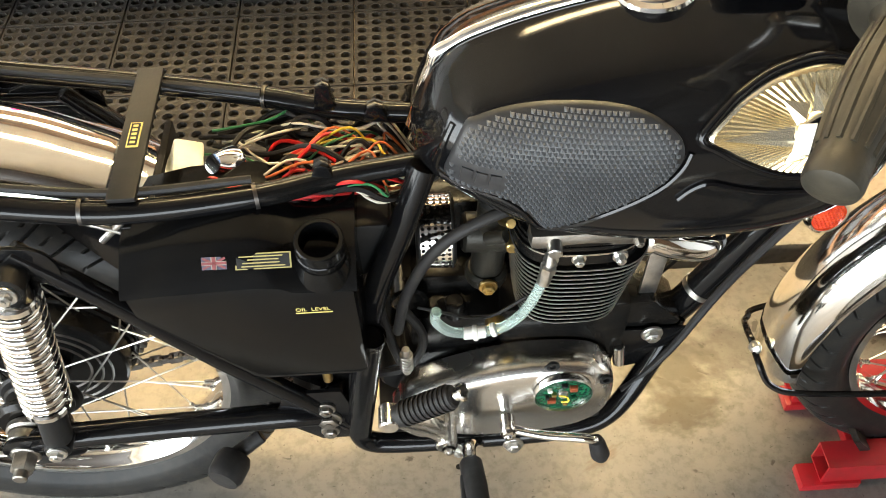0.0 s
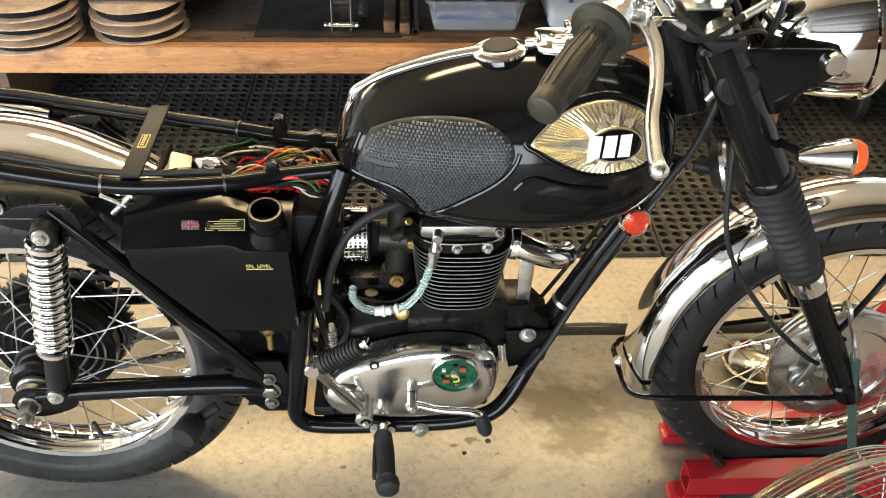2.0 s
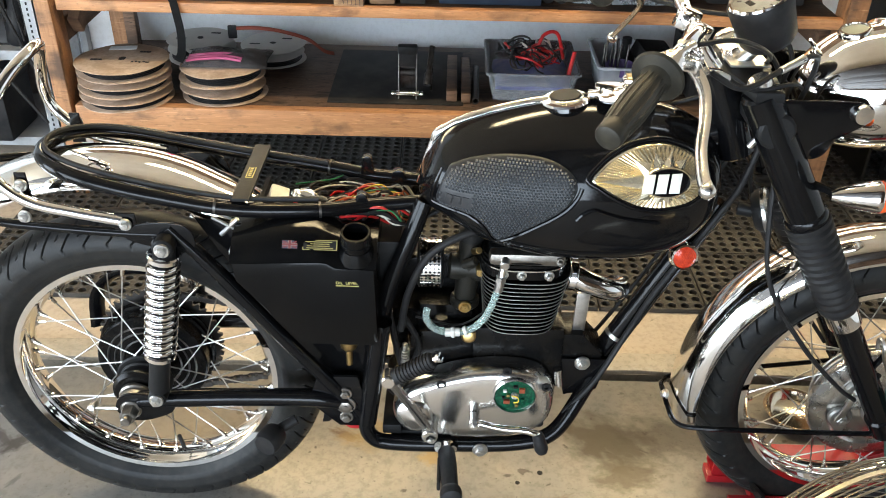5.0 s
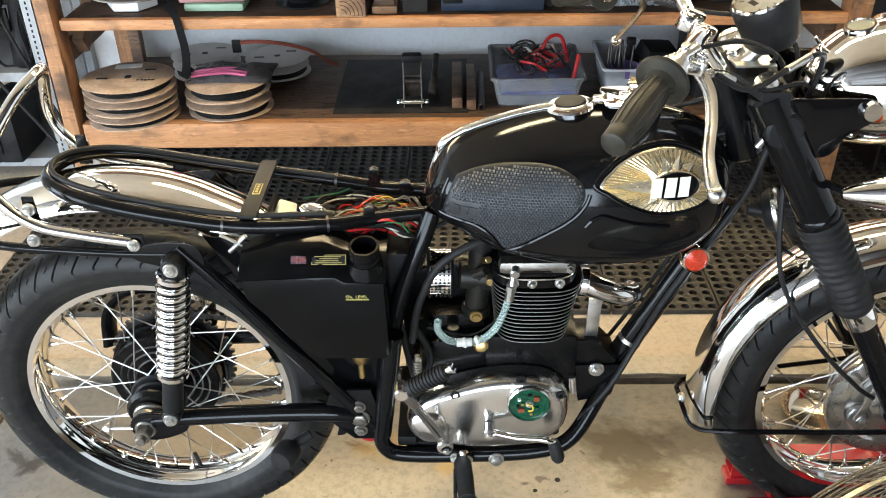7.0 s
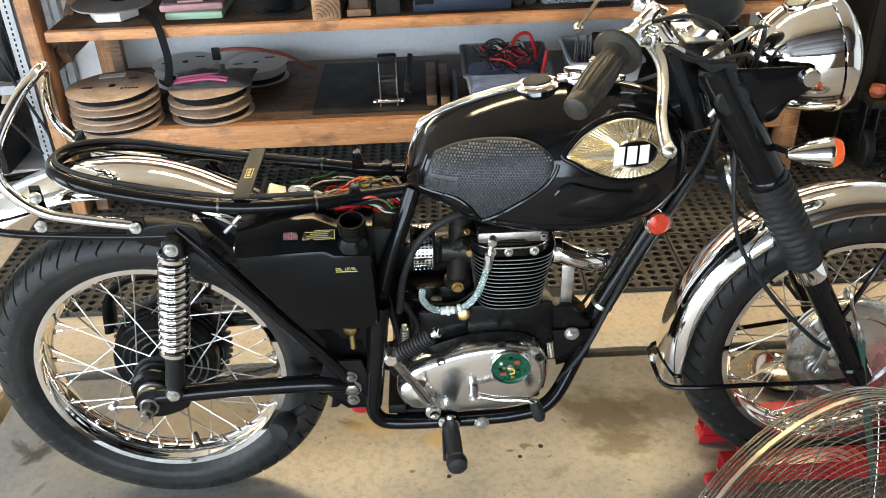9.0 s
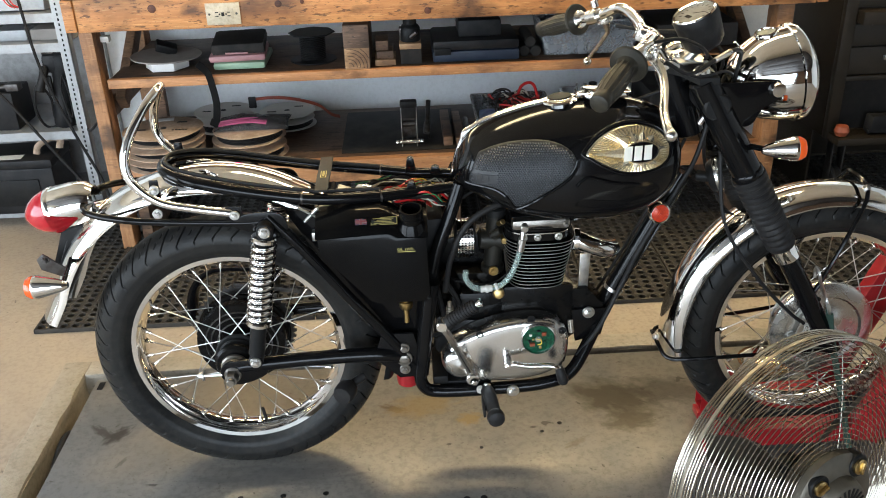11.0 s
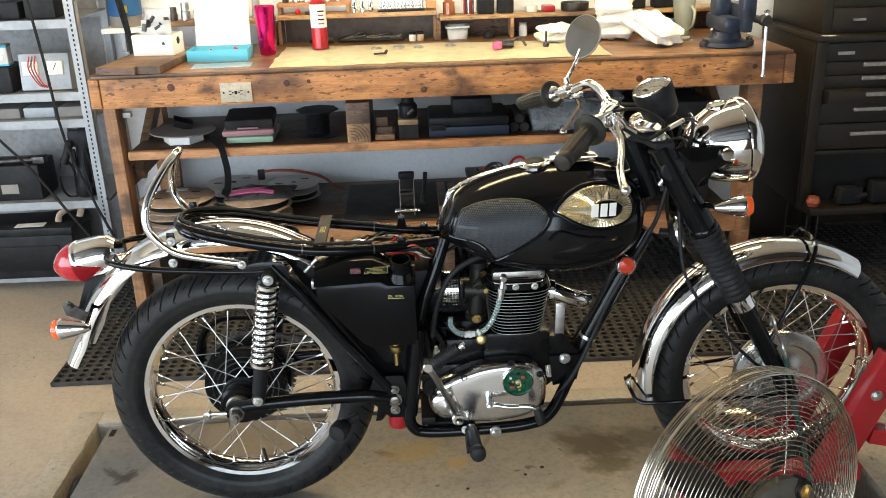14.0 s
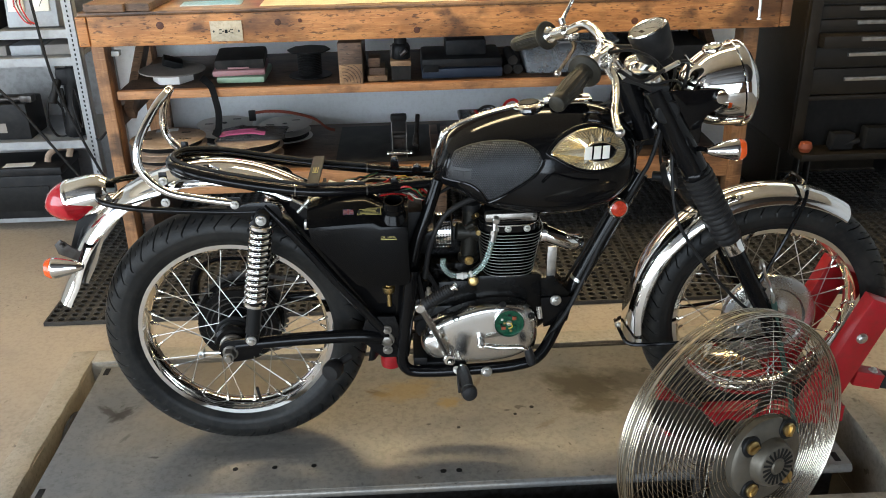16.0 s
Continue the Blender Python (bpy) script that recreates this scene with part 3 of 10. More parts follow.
# ---------------------------------------------------------------- the garage
FLOOR_Z = -0.03
PIT = (-1.25, 0.968, -0.33, 0.43)
rng = random.Random(7)


def structure(name, bm, material, label, smooth=False):
    return solo(name, bm, material, (0, 0, 0), label, name.split("_")[0], kind="structure", smooth=smooth)


def sheet_with_hole(outer, hole, z):
    """One level sheet round a rectangular opening."""
    bm = bmesh.new()
    xs, ys = (outer[0], hole[0], hole[1], outer[1]), (outer[2], hole[2], hole[3], outer[3])
    v = [[bm.verts.new((x, y, z)) for x in xs] for y in ys]
    for j in range(3):
        for i in range(3):
            if (i, j) != (1, 1):
                bm.faces.new((v[j][i], v[j][i + 1], v[j + 1][i + 1], v[j + 1][i]))
    return bm


structure("floor", sheet_with_hole((-4.0, 4.2, -5.0, 2.02), PIT, FLOOR_Z), CONCRETE, "worn buff concrete garage floor with oil stains")
pit = bmesh.new()
x0, x1, y0, y1 = PIT
a = [pit.verts.new((x, y, FLOOR_Z)) for x, y in ((x0, y0), (x1, y0), (x1, y1), (x0, y1))]
b = [pit.verts.new((v.co.x, v.co.y, -0.22)) for v in a]
for i in range(4):
    pit.faces.new((a[i], a[(i + 1) % 4], b[(i + 1) % 4], b[i]))
structure("pit", pit, CURB, "concrete sides of the recess in the floor for the lift")
# shade in the gap round the lift is put into this dark colour
structure("pit_floor", span(x0 + 0.001, x1 - 0.001, y0 + 0.001, y1 - 0.001, -0.24, -0.22, 0), PITSHADE, "bottom of the lift recess, coloured dark for the shade in the gap")


def rough_kerb(x0, x1, y0, y1, z0, z1, cells=26):
    """A cast concrete border with a chipped, wavering edge."""
    bm = span(x0, x1, y0, y1, z0, z1, 0.006)
    long_x = x1 - x0 > y1 - y0
    cuts = [i / cells for i in range(1, cells)]
    for c in cuts:
        co = (x0 + (x1 - x0) * c, 0, 0) if long_x else (0, y0 + (y1 - y0) * c, 0)
        bmesh.ops.bisect_plane(bm, geom=bm.verts[:] + bm.edges[:] + bm.faces[:], plane_co=co, plane_no=(1, 0, 0) if long_x else (0, 1, 0))
    for v in bm.verts:
        n = noise.noise(v.co * 14) * 0.006
        if long_x:
            v.co.y += n
        else:
            v.co.x += n
        v.co.z += min(0, noise.noise(v.co * 9 + Vector((5, 0, 0)))) * 0.008
    return bm


KW = 0.075
for bits in ((x0 - KW, x0, y0 - KW, y1 + KW), (x1, x1 + KW, y0 - KW, y1 + KW), (x0, x1, y1, y1 + KW), (x0, x1, y0 - KW, y0)):
    solo("curb", rough_kerb(*bits, FLOOR_Z - 0.02, FLOOR_Z + 0.012), CURB, (0, 0, 0), "chipped concrete border round the lift recess", "curb", "pit border", "structure")

# walls, ceiling and the open door behind
structure("wall_north", span(-4.0, 4.2, 2.02, 2.45, FLOOR_Z, 2.9, 0), WALLPAINT, "pale grey-white painted concrete wall")
for name, bits in (("wall_west_north", (-4.15, -4.0, -0.10, 2.45, FLOOR_Z, 2.9)), ("wall_west_south", (-4.15, -4.0, -5.15, -3.40, FLOOR_Z, 2.9)), ("wall_west_top", (-4.15, -4.0, -3.40, -0.10, 2.25, 2.9))):
    structure(name, span(*bits, 0), WALLPAINT, "pale painted wall round the open roller door")
structure("wall_north_boards", span(-1.9, 1.6, 1.985, 2.019, 1.42, 2.88, 0.003), OLDBOARD, "dark stained timber boarding high on the wall over the bench")
structure("wall_east", span(4.2, 4.35, -5.15, 2.45, FLOOR_Z, 2.9, 0), WALLPAINT, "pale painted garage side wall")
for name, bits in (("wall_south_west", (-4.0, -3.9, -5.15, -5.0, FLOOR_Z, 2.9)), ("wall_south_east", (1.0, 4.2, -5.15, -5.0, FLOOR_Z, 2.9)), ("wall_south_top", (-3.9, 1.0, -5.15, -5.0, 2.25, 2.9))):
    structure(name, span(*bits, 0), OLDBOARD, "dark boarded wall round the open garage door")
structure("ceiling", span(-4.15, 4.35, -5.15, 2.45, 2.9, 3.0, 0), CEILPAINT, "dull painted garage ceiling")
# out of view: dark raised panels added so the gloss paint mirrors less ceiling
door_panel = thing("unseen_overhead_door", (0.2, -2.9, 2.45), "unseen dark brown overhead door panels, added under the ceiling to darken reflections", "garage door")
for k in range(5):
    part("panel", span(-2.9, 3.3, -4.9 + 0.80 * k, -4.106 + 0.80 * k, 2.45, 2.49, 0.004), DOORBROWN, door_panel)
for x in (-2.95, 3.35):
    part("track", span(x - 0.02, x + 0.02, -4.9, -0.85, 2.44, 2.50, 0.003), DARKSTEEL, door_panel)
    for y in (-4.6, -1.1):
        part("hanger", span(x - 0.01, x + 0.01, y - 0.01, y + 0.01, 2.50, 2.9, 0.001), DARKSTEEL, door_panel)
ground = bmesh.new()
gv = [ground.verts.new(p) for p in ((-600, -600, -0.24), (600, -600, -0.24), (600, 600, -0.24), (-600, 600, -0.24))]
ground.faces.new(gv)
structure("ground", ground, DRIVE, "sunlit concrete driveway outside the garage")


def tube_light(x, y, z):
    """A twin-tube shop light hung over the bench."""
    t = thing("ceiling_light", (x, y, z + 0.1), "white twin-tube shop light hung from the ceiling", "lamp", "shop lights")
    part("housing", span(x - 0.78, x + 0.78, y - 0.08, y + 0.08, z + 0.03, z + 0.10, 0.01), WHITEPLASTIC, t)
    for dy in (-0.04, 0.04):
        part("lamp_tube", rod((x - 0.74, y + dy, z), (x + 0.74, y + dy, z), 0.014), LAMPGLOW, t, "glowing fluorescent tube")
    for dx in (-0.5, 0.5):
        part("hanger", rod((x + dx, y, z + 0.1), (x + dx, y, 2.9), 0.003, segs=6), DARKSTEEL, t)


for lamp_x, lamp_y, lamp_z, watts in TUBES:
    tube_light(lamp_x, lamp_y, lamp_z)

# the lift the machine stands on
deck = thing("lift_table", (0, 0, -0.22), "grey steel motorcycle lift deck sunk level with the floor", "lift")
DX0, DX1, DY0, DY1 = -1.19, 0.86, -0.245, 0.37
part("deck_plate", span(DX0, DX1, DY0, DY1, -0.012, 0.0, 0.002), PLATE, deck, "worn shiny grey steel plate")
part("edge_rail", rod((DX0, DY0 + 0.004, -0.014), (DX1, DY0 + 0.004, -0.014), 0.013), PLATE, deck, "rolled front edge of the plate")
for y in (-0.2, 0.33):
    part("beam", span(DX0 + 0.03, DX1 - 0.03, y - 0.02, y + 0.02, -0.22, -0.0125, 0.003), DARKSTEEL, deck)
for x, y in ((-1.17, 0.34), (-1.17, -0.215), (0.83, -0.215), (0.83, 0.34)):
    part("slot", slab([(x - 0.008, y - 0.018), (x + 0.008, y - 0.018), (x + 0.008, y + 0.018), (x - 0.008, y + 0.018)], 0.0012, "z", -0.0002, 0), SATIN, deck, "dark slot in the corner of the plate")
for x, y, r in ((-0.17, -0.20, 0.008), (-0.13, -0.20, 0.008), (-0.60, -0.155, 0.007), (-0.70, -0.155, 0.007), (-0.50, -0.155, 0.007), (-0.12, -0.02, 0.005), (0.09, 0.06, 0.006), (0.04, 0.03, 0.005)):
    part("bolt_hole", lathe([(0, 0.0008), (r, 0.0008), (r, -0.002)], (x, y, 0), (0, 0, 1), 14), SATIN, deck, "small dark hole in the plate")

air_hose = thing("air_hose", (-1.22, 0.05, -0.22), "black rubber hose lying in the gap beside the lift", "hose")
part("hose", tube([(-1.222, -0.28, -0.205), (-1.228, -0.10, -0.19), (-1.224, 0.02, -0.10), (-1.218, 0.10, -0.045), (-1.222, 0.19, -0.05), (-1.226, 0.27, -0.12), (-1.222, 0.38, -0.205)], 0.011, 10, 7), RUBBER, air_hose)

# rubber drainage tiles on the floor
TILE = 0.30
tile_mesh = perforated(8, 9, TILE - 0.004, TILE - 0.004, 0.0125, 0.011, rim=0.002)
tile_mesh = merge(tile_mesh, *[span(sx * (TILE / 2 - 0.005) - 0.003, sx * (TILE / 2 - 0.005) + 0.003, -TILE / 2 + 0.002, TILE / 2 - 0.002, -0.012, 0.0015, 0.001) for sx in (-1, 1)],
                  *[span(-TILE / 2 + 0.002, TILE / 2 - 0.002, sy * (TILE / 2 - 0.005) - 0.003, sy * (TILE / 2 - 0.005) + 0.003, -0.012, 0.0015, 0.001) for sy in (-1, 1)])
tile_data = finish(tile_mesh, "floor_mat", MATRUB, False)
pan = bmesh.new()
bmesh.ops.create_grid(pan, x_segments=1, y_segments=1, size=TILE / 2 - 0.002)
pan_data = finish(pan, "backing", RUBBER, False)
for j in range(4):
    for i in range(13):
        t = new("floor_mat", tile_data)
        t.location = (-1.345 + i * TILE, 0.845 + j * TILE, FLOOR_Z + 0.0135)
        under = new("backing", pan_data)
        under.parent, under.location = t, (0, 0, -0.0125)
        tagged(t, "black rubber drainage tile with round holes on the concrete", "mat", "interlocking floor tiles")


# ---------------------------------------------------------------- the workbench
def timber(name, x0, x1, y0, y1, z0, z1, material, parent, label="", wear=0.0015, bevel=0.004):
    """A sawn board with eased, slightly uneven edges."""
    bm = span(x0, x1, y0, y1, z0, z1, bevel)
    n = 14
    ax = max(range(3), key=lambda k: (x1 - x0, y1 - y0, z1 - z0)[k])
    lo, hi = (x0, y0, z0)[ax], (x1, y1, z1)[ax]
    for k in range(1, n):
        co, no = [0, 0, 0], [0, 0, 0]
        co[ax], no[ax] = lo + (hi - lo) * k / n, 1
        bmesh.ops.bisect_plane(bm, geom=bm.verts[:] + bm.edges[:] + bm.faces[:], plane_co=co, plane_no=no)
    for v in bm.verts:
        v.co += noise.noise_vector(v.co * 6.0) * wear
    return part(name, bm, material, parent, label)


bench = thing("workbench", (-0.1, 1.6, FLOOR_Z), "long orange-brown timber workbench with two shelves beneath", "workbench")
BX0, BX1, BY0, BY1 = -1.385, 1.19, 1.245, 1.97
timber("top_board", BX0, BX1, BY0 + 0.012, BY0 + 0.30, 0.9065, 0.921, BENCHDARK, bench, "dark oil-stained bench top", 0.002, 0.006)
timber("top_board", BX0, BX1, BY0 + 0.303, BY1, 0.9065, 0.9205, BENCHDARK, bench, "dark oil-stained bench top", 0.002, 0.006)
apron = timber("apron", BX0 + 0.03, BX1 - 0.03, 1.262, 1.30, 0.797, 0.906, BENCHWOOD, bench, "gouged orange timber front rail", 0.002, 0.004)
timber("end_rail", BX0 - 0.01, BX0 + 0.028, 1.255, BY1, 0.80, 0.906, BENCHWOOD, bench)
timber("end_rail", BX1 - 0.028, BX1 + 0.01, 1.255, BY1, 0.80, 0.906, BENCHWOOD, bench)
for x, z, r in ((-1.10, 0.868, 0.014), (-0.68, 0.868, 0.012), (-0.18, 0.826, 0.012), (-0.60, 0.872, 0.007), (0.62, 0.836, 0.013), (1.05, 0.866, 0.010), (0.86, 0.874, 0.006)):
    part("knot", lathe([(0, 0.0012), (r * 0.7, 0.001), (r, 0)], (x, 1.2615, z), (0, -1, 0), 18), KNOT, apron, "dark knot in the timber")
for x, half in ((-1.344, 0.023), (1.07, 0.029)):
    timber("leg", x - half, x + half, 1.285, 1.375, FLOOR_Z, 0.80, POSTWOOD, bench)
    timber("leg", x - 0.029, x + 0.029, 1.86, 1.95, FLOOR_Z, 0.80, POSTWOOD, bench)
    timber("cross_rail", x - 0.02, x + 0.02, 1.376, 1.859, 0.47, 0.545, OLDBOARD, bench)
for sx, xx in ((1, -1.30), (-1, 1.03)):
    d = Vector((0.0, 0.46, 0.30))
    m = Matrix.Translation((xx, 1.62, 0.66)) @ basis(d)
    part("brace", moved(box(0, 0, 0, 0.035, 0.06, 0.54, 0.004), m), OLDBOARD, bench, "diagonal timber brace")
part("clip_block", box(-1.30, 1.35, 0.757, 0.03, 0.03, 0.02, 0.003), WHITEPLASTIC, bench, "small white cable clip")

shelf_mid = thing("bench_shelf", (-0.1, 1.6, 0.59), "orange timber shelf board under the bench", "shelf", "bench shelves")
timber("front_lip", -1.308, 1.04, 1.30, 1.33, 0.590, 0.622, SHELFWOOD, shelf_mid)
timber("deck", -1.308, 1.04, 1.331, 1.92, 0.594, 0.618, SHELFDARK, shelf_mid, "dark brown shelf deck")
shelf_low = thing("bench_shelf", (-0.1, 1.6, 0.21), "deep orange timber lower shelf under the bench", "shelf", "bench shelves")
timber("front_beam", -1.308, 1.04, 1.285, 1.325, 0.209, 0.292, SHELFWOOD, shelf_low, "thick worn orange timber beam")
timber("deck", -1.308, 1.04, 1.326, 1.92, 0.262, 0.289, SHELFDARK, shelf_low, "dark brown lower shelf deck")
for x in (-1.28, -0.1, 1.0):
    part("bearer", span(x - 0.02, x + 0.02, 1.33, 1.90, FLOOR_Z, 0.262, 0.003), OLDBOARD, shelf_low)
for x in (-1.28, 1.0):
    part("bearer", span(x - 0.02, x + 0.02, 1.80, 1.84, 0.289, 0.594, 0.003), OLDBOARD, shelf_mid)

outlet = thing("power_outlet", (-0.866, 1.262, 0.843), "cream double power outlet plate screwed to the bench rail", "outlet")
part("plate", box(-0.866, 1.2585, 0.843, 0.114, 0.006, 0.072, 0.002), OUTLET, outlet)
part("face", box(-0.866, 1.2545, 0.843, 0.068, 0.004, 0.034, 0.001), OUTLET, outlet)
for dx in (-0.02, 0.02):
    for dz in (-0.006, 0.006):
        part("slot", box(-0.866 + dx, 1.2522, 0.843 + dz, 0.010, 0.0015, 0.003, 0), SATIN, outlet)
    part("ground_hole", lathe([(0, 0.001), (0.003, 0.001), (0.003, 0)], (-0.866 + dx * 0.55, 1.2525, 0.843), (0, -1, 0), 10), SATIN, outlet)
part("button", box(-0.866, 1.252, 0.843, 0.010, 0.003, 0.012, 0.001), SATIN, outlet, "dark test buttons")
for dx in (-0.045, 0.045):
    part("screw", lathe([(0, 0.002), (0.004, 0.001), (0.004, 0)], (-0.866 + dx, 1.2555, 0.843), (0, -1, 0), 10), DARKSTEEL, outlet)

# ---------------------------------------------------------------- the motorcycle
REAR, FRONT = Vector((-0.677, 0, 0.331)), Vector((0.677, 0, 0.318))
bike = thing("motorcycle", (0, 0, 0), "black and chrome vintage motorcycle without a seat on the lift", "motorcycle")


def tyre(centre, outer, half, bead, tread):
    """A tyre with cut tread grooves that slant across its crown, its axle along y."""
    bm = bmesh.new()
    nt, nu = tread * 16, 46
    rh = (outer - bead) / (1 - math.cos(radians(142)))
    rc = outer - rh
    rings = []
    for i in range(nt):
        ring = []
        for k in range(nu):
            ph = -142 + 284 * k / (nu - 1)
            a = abs(ph)
            r = rc + rh * math.cos(radians(ph))
            y = half * math.sin(radians(ph))
            th = 2 * math.pi * i / nt + 2 * math.pi / tread * 0.9 * min(a / 72, 1.0) ** 1.5
            s = (i + (0 if ph < 0 else 8)) % 16
            cut = 0.0
            if 16 < a < 68 and s == 0:
                cut = 0.005
            elif (46 < a < 53 and s == 8) or (24 < a < 31 and s == 5):
                cut = 0.0045
            elif 72 <= a < 80 and s == 0:
                cut = 0.002
            elif 94 < a < 98:
                cut = -0.0012
            elif 128 < a < 132:
                cut = -0.0015
            r -= cut * max(0.25, math.cos(radians(min(a, 80))))
            y -= math.copysign(cut, y) * math.sin(radians(min(a, 90)))
            ring.append(bm.verts.new((centre.x + r * math.cos(th), centre.y + y, centre.z + r * math.sin(th))))
        rings.append(ring)
    for i in range(nt):
        p, q = rings[i], rings[(i + 1) % nt]
        for k in range(nu - 1):
            bm.faces.new((p[k], p[k + 1], q[k + 1], q[k]))
    return bm


def rim(centre, r):
    k = r - 0.2435
    prof = [(0.2435, -0.034), (0.2435, -0.030), (0.236, -0.028), (0.232, -0.018), (0.224, -0.012), (0.224, 0.012), (0.232, 0.018), (0.236, 0.028), (0.2435, 0.030), (0.2435, 0.034),
            (0.233, 0.0335), (0.229, 0.024), (0.222, 0.015), (0.2195, 0), (0.222, -0.015), (0.229, -0.024), (0.233, -0.0335)]
    return lathe([(a + k, h) for a, h in prof], centre, (0, 1, 0), 120, True)


def spokes(parent, centre, count, rim_r, flanges, lean):
    """Crossing wire spokes, each with its nipple at the rim."""
    for i in range(count):
        th = 2 * math.pi * (i + 0.5) / count
        side = 1 if i % 2 else -1
        hub_r, hub_y = flanges[i % 2]
        turn = lean if (i // 2) % 2 else -lean
        a = Vector((hub_r * math.cos(th + turn), hub_y, hub_r * math.sin(th + turn))) + centre
        b = Vector((rim_r * math.cos(th), 0.006 * side, rim_r * math.sin(th))) + centre
        d = (a - b).normalized()
        wire = part("spoke", rod(a, b, 0.0013, segs=6), SPOKE, parent)
        part("nipple", merge(rod(b, b + d * 0.018, 0.0040, 0.0030, segs=8), lathe([(0, 0), (0.007, 0.0), (0.0075, 0.002), (0.0042, 0.007)], b - d * 0.002, d, 10)), NIPPLE, wire, "bright spoke nipple")


def ribbon(pts, width, thick, across):
    """A flat band of webbing through the given places, its width along one direction."""
    line = curve_points(pts, 5, False)
    u = Vector(across).normalized()
    bm = bmesh.new()
    rows = []
    for i, p in enumerate(line):
        d = (line[min(i + 1, len(line) - 1)] - line[max(i - 1, 0)]).normalized()
        w = (u - d * u.dot(d)).normalized()
        n = d.cross(w)
        rows.append([bm.verts.new(p + w * a * width / 2 + n * b * thick / 2) for a, b in ((-1, -1), (1, -1), (1, 1), (-1, 1))])
    for p, q in zip(rows, rows[1:]):
        for k in range(4):
            bm.faces.new((p[k], p[(k + 1) % 4], q[(k + 1) % 4], q[k]))
    bm.faces.new(rows[0][::-1])
    bm.faces.new(rows[-1])
    return bm


def disc_y(centre, r, y0, y1, segs=48, edge=0.003, hole=0.0):
    """A turned disc across y from y0 to y1 with eased edges."""
    lo, hi = min(y0, y1), max(y0, y1)
    return lathe([(hole, 0), (r - edge, 0), (r, edge), (r, hi - lo - edge), (r - edge, hi - lo), (hole, hi - lo)], (centre.x, lo, centre.z), (0, 1, 0), segs)


rear_wheel = part("rear_wheel", merge(disc_y(REAR, 0.026, -0.06, 0.06), disc_y(REAR, 0.052, -0.048, -0.040), disc_y(REAR, 0.044, -0.058, -0.049)), SATIN, bike, "black hub of the spoked rear wheel")
part("tyre", tyre(REAR, 0.331, 0.052, 0.2425, 46), TYRE, rear_wheel, "black rear tyre with slanted tread cuts")
part("rim", rim(REAR, 0.2435), CHROME, rear_wheel, "chrome rim")
spokes(rear_wheel, REAR, 40, 0.2215, ((0.048, -0.044), (0.085, 0.035)), 0.95)
drum = part("brake_drum", disc_y(REAR, 0.104, 0.0, 0.062), CRANKBLACK, rear_wheel, "finned black rear brake drum")
for y in (0.030, 0.044):
    part("fin", disc_y(REAR, 0.110, y, y + 0.006, hole=0.1045), CRANKBLACK, drum)
for r_ring in (0.083, 0.070, 0.055):
    part("drum_rib", lathe([(r_ring - 0.002, 0), (r_ring, 0.0025), (r_ring + 0.002, 0)], (REAR.x, -0.0005, REAR.z), (0, -1, 0), 56), DARKSTEEL, drum, "thin worn rib on the drum face")
N = 47
prof = []
for i in range(N * 4):
    rr = 0.121 if i % 4 in (0, 1) else 0.113
    an = 2 * math.pi * i / (N * 4)
    prof.append((REAR.x + rr * math.cos(an), REAR.z + rr * math.sin(an)))
part("sprocket", slab(prof, 0.006, "y", 0.066, 0), DARKSTEEL, rear_wheel, "dark toothed rear sprocket")
part("valve", rod((REAR.x + 0.03, 0, REAR.z - 0.218), (REAR.x + 0.026, -0.004, REAR.z - 0.185), 0.0042), RUBBER, rear_wheel, "black valve stem")
part("spacer", merge(disc_y(REAR, 0.031, -0.104, -0.091), disc_y(REAR, 0.027, -0.121, -0.104)), DULLSTEEL, rear_wheel, "dull silver spindle spacer")
part("dust_cover", disc_y(REAR, 0.047, -0.090, -0.072, edge=0.006), CRANKBLACK, rear_wheel, "black dust cover on the hub")
part("spindle", rod((REAR.x, -0.165, REAR.z), (REAR.x, 0.15, REAR.z), 0.009), DULLSTEEL, rear_wheel)
part("spindle_nut", merge(lathe([(0, 0.022), (0.013, 0.022), (0.0155, 0.019), (0.0155, 0), (0, 0)], (REAR.x, -0.132, REAR.z), (0, -1, 0), 6), disc_y(REAR, 0.019, -0.133, -0.129)), DULLSTEEL, rear_wheel, "zinc spindle nut")


def chain_run(p, q, n):
    bms = []
    for i in range(n):
        c = p.lerp(q, (i + 0.5) / n)
        d = (q - p).normalized()
        m = Matrix.Translation(c) @ Matrix.Rotation(-math.atan2(d.z, d.x), 4, "Y")
        off = 0.006 if i % 2 else 0.0035
        for s in (-1, 1):
            bms.append(moved(box(0, s * off, 0, 0.0195, 0.0016, 0.0115, 0.0006, segs=1), m))
        bms.append(moved(rod((0.008, -0.005, 0), (0.008, 0.005, 0), 0.0045, segs=8), m))
    return merge(*bms)


part("drive_chain", merge(chain_run(Vector((-0.655, 0.069, 0.212)), Vector((-0.22, 0.069, 0.300)), 28), chain_run(Vector((-0.69, 0.069, 0.451)), Vector((-0.22, 0.069, 0.375)), 30)), DARKSTEEL, bike, "oily roller chain", kind="stuff")
part("chain_guard", tube([(-0.80, 0.075, 0.36), (-0.785, 0.075, 0.44), (-0.73, 0.075, 0.485), (-0.60, 0.075, 0.478), (-0.40, 0.075, 0.44), (-0.28, 0.075, 0.41)], 0.016, 8, 6, flat=0.4), FRAME, bike, "thin black chain guard")

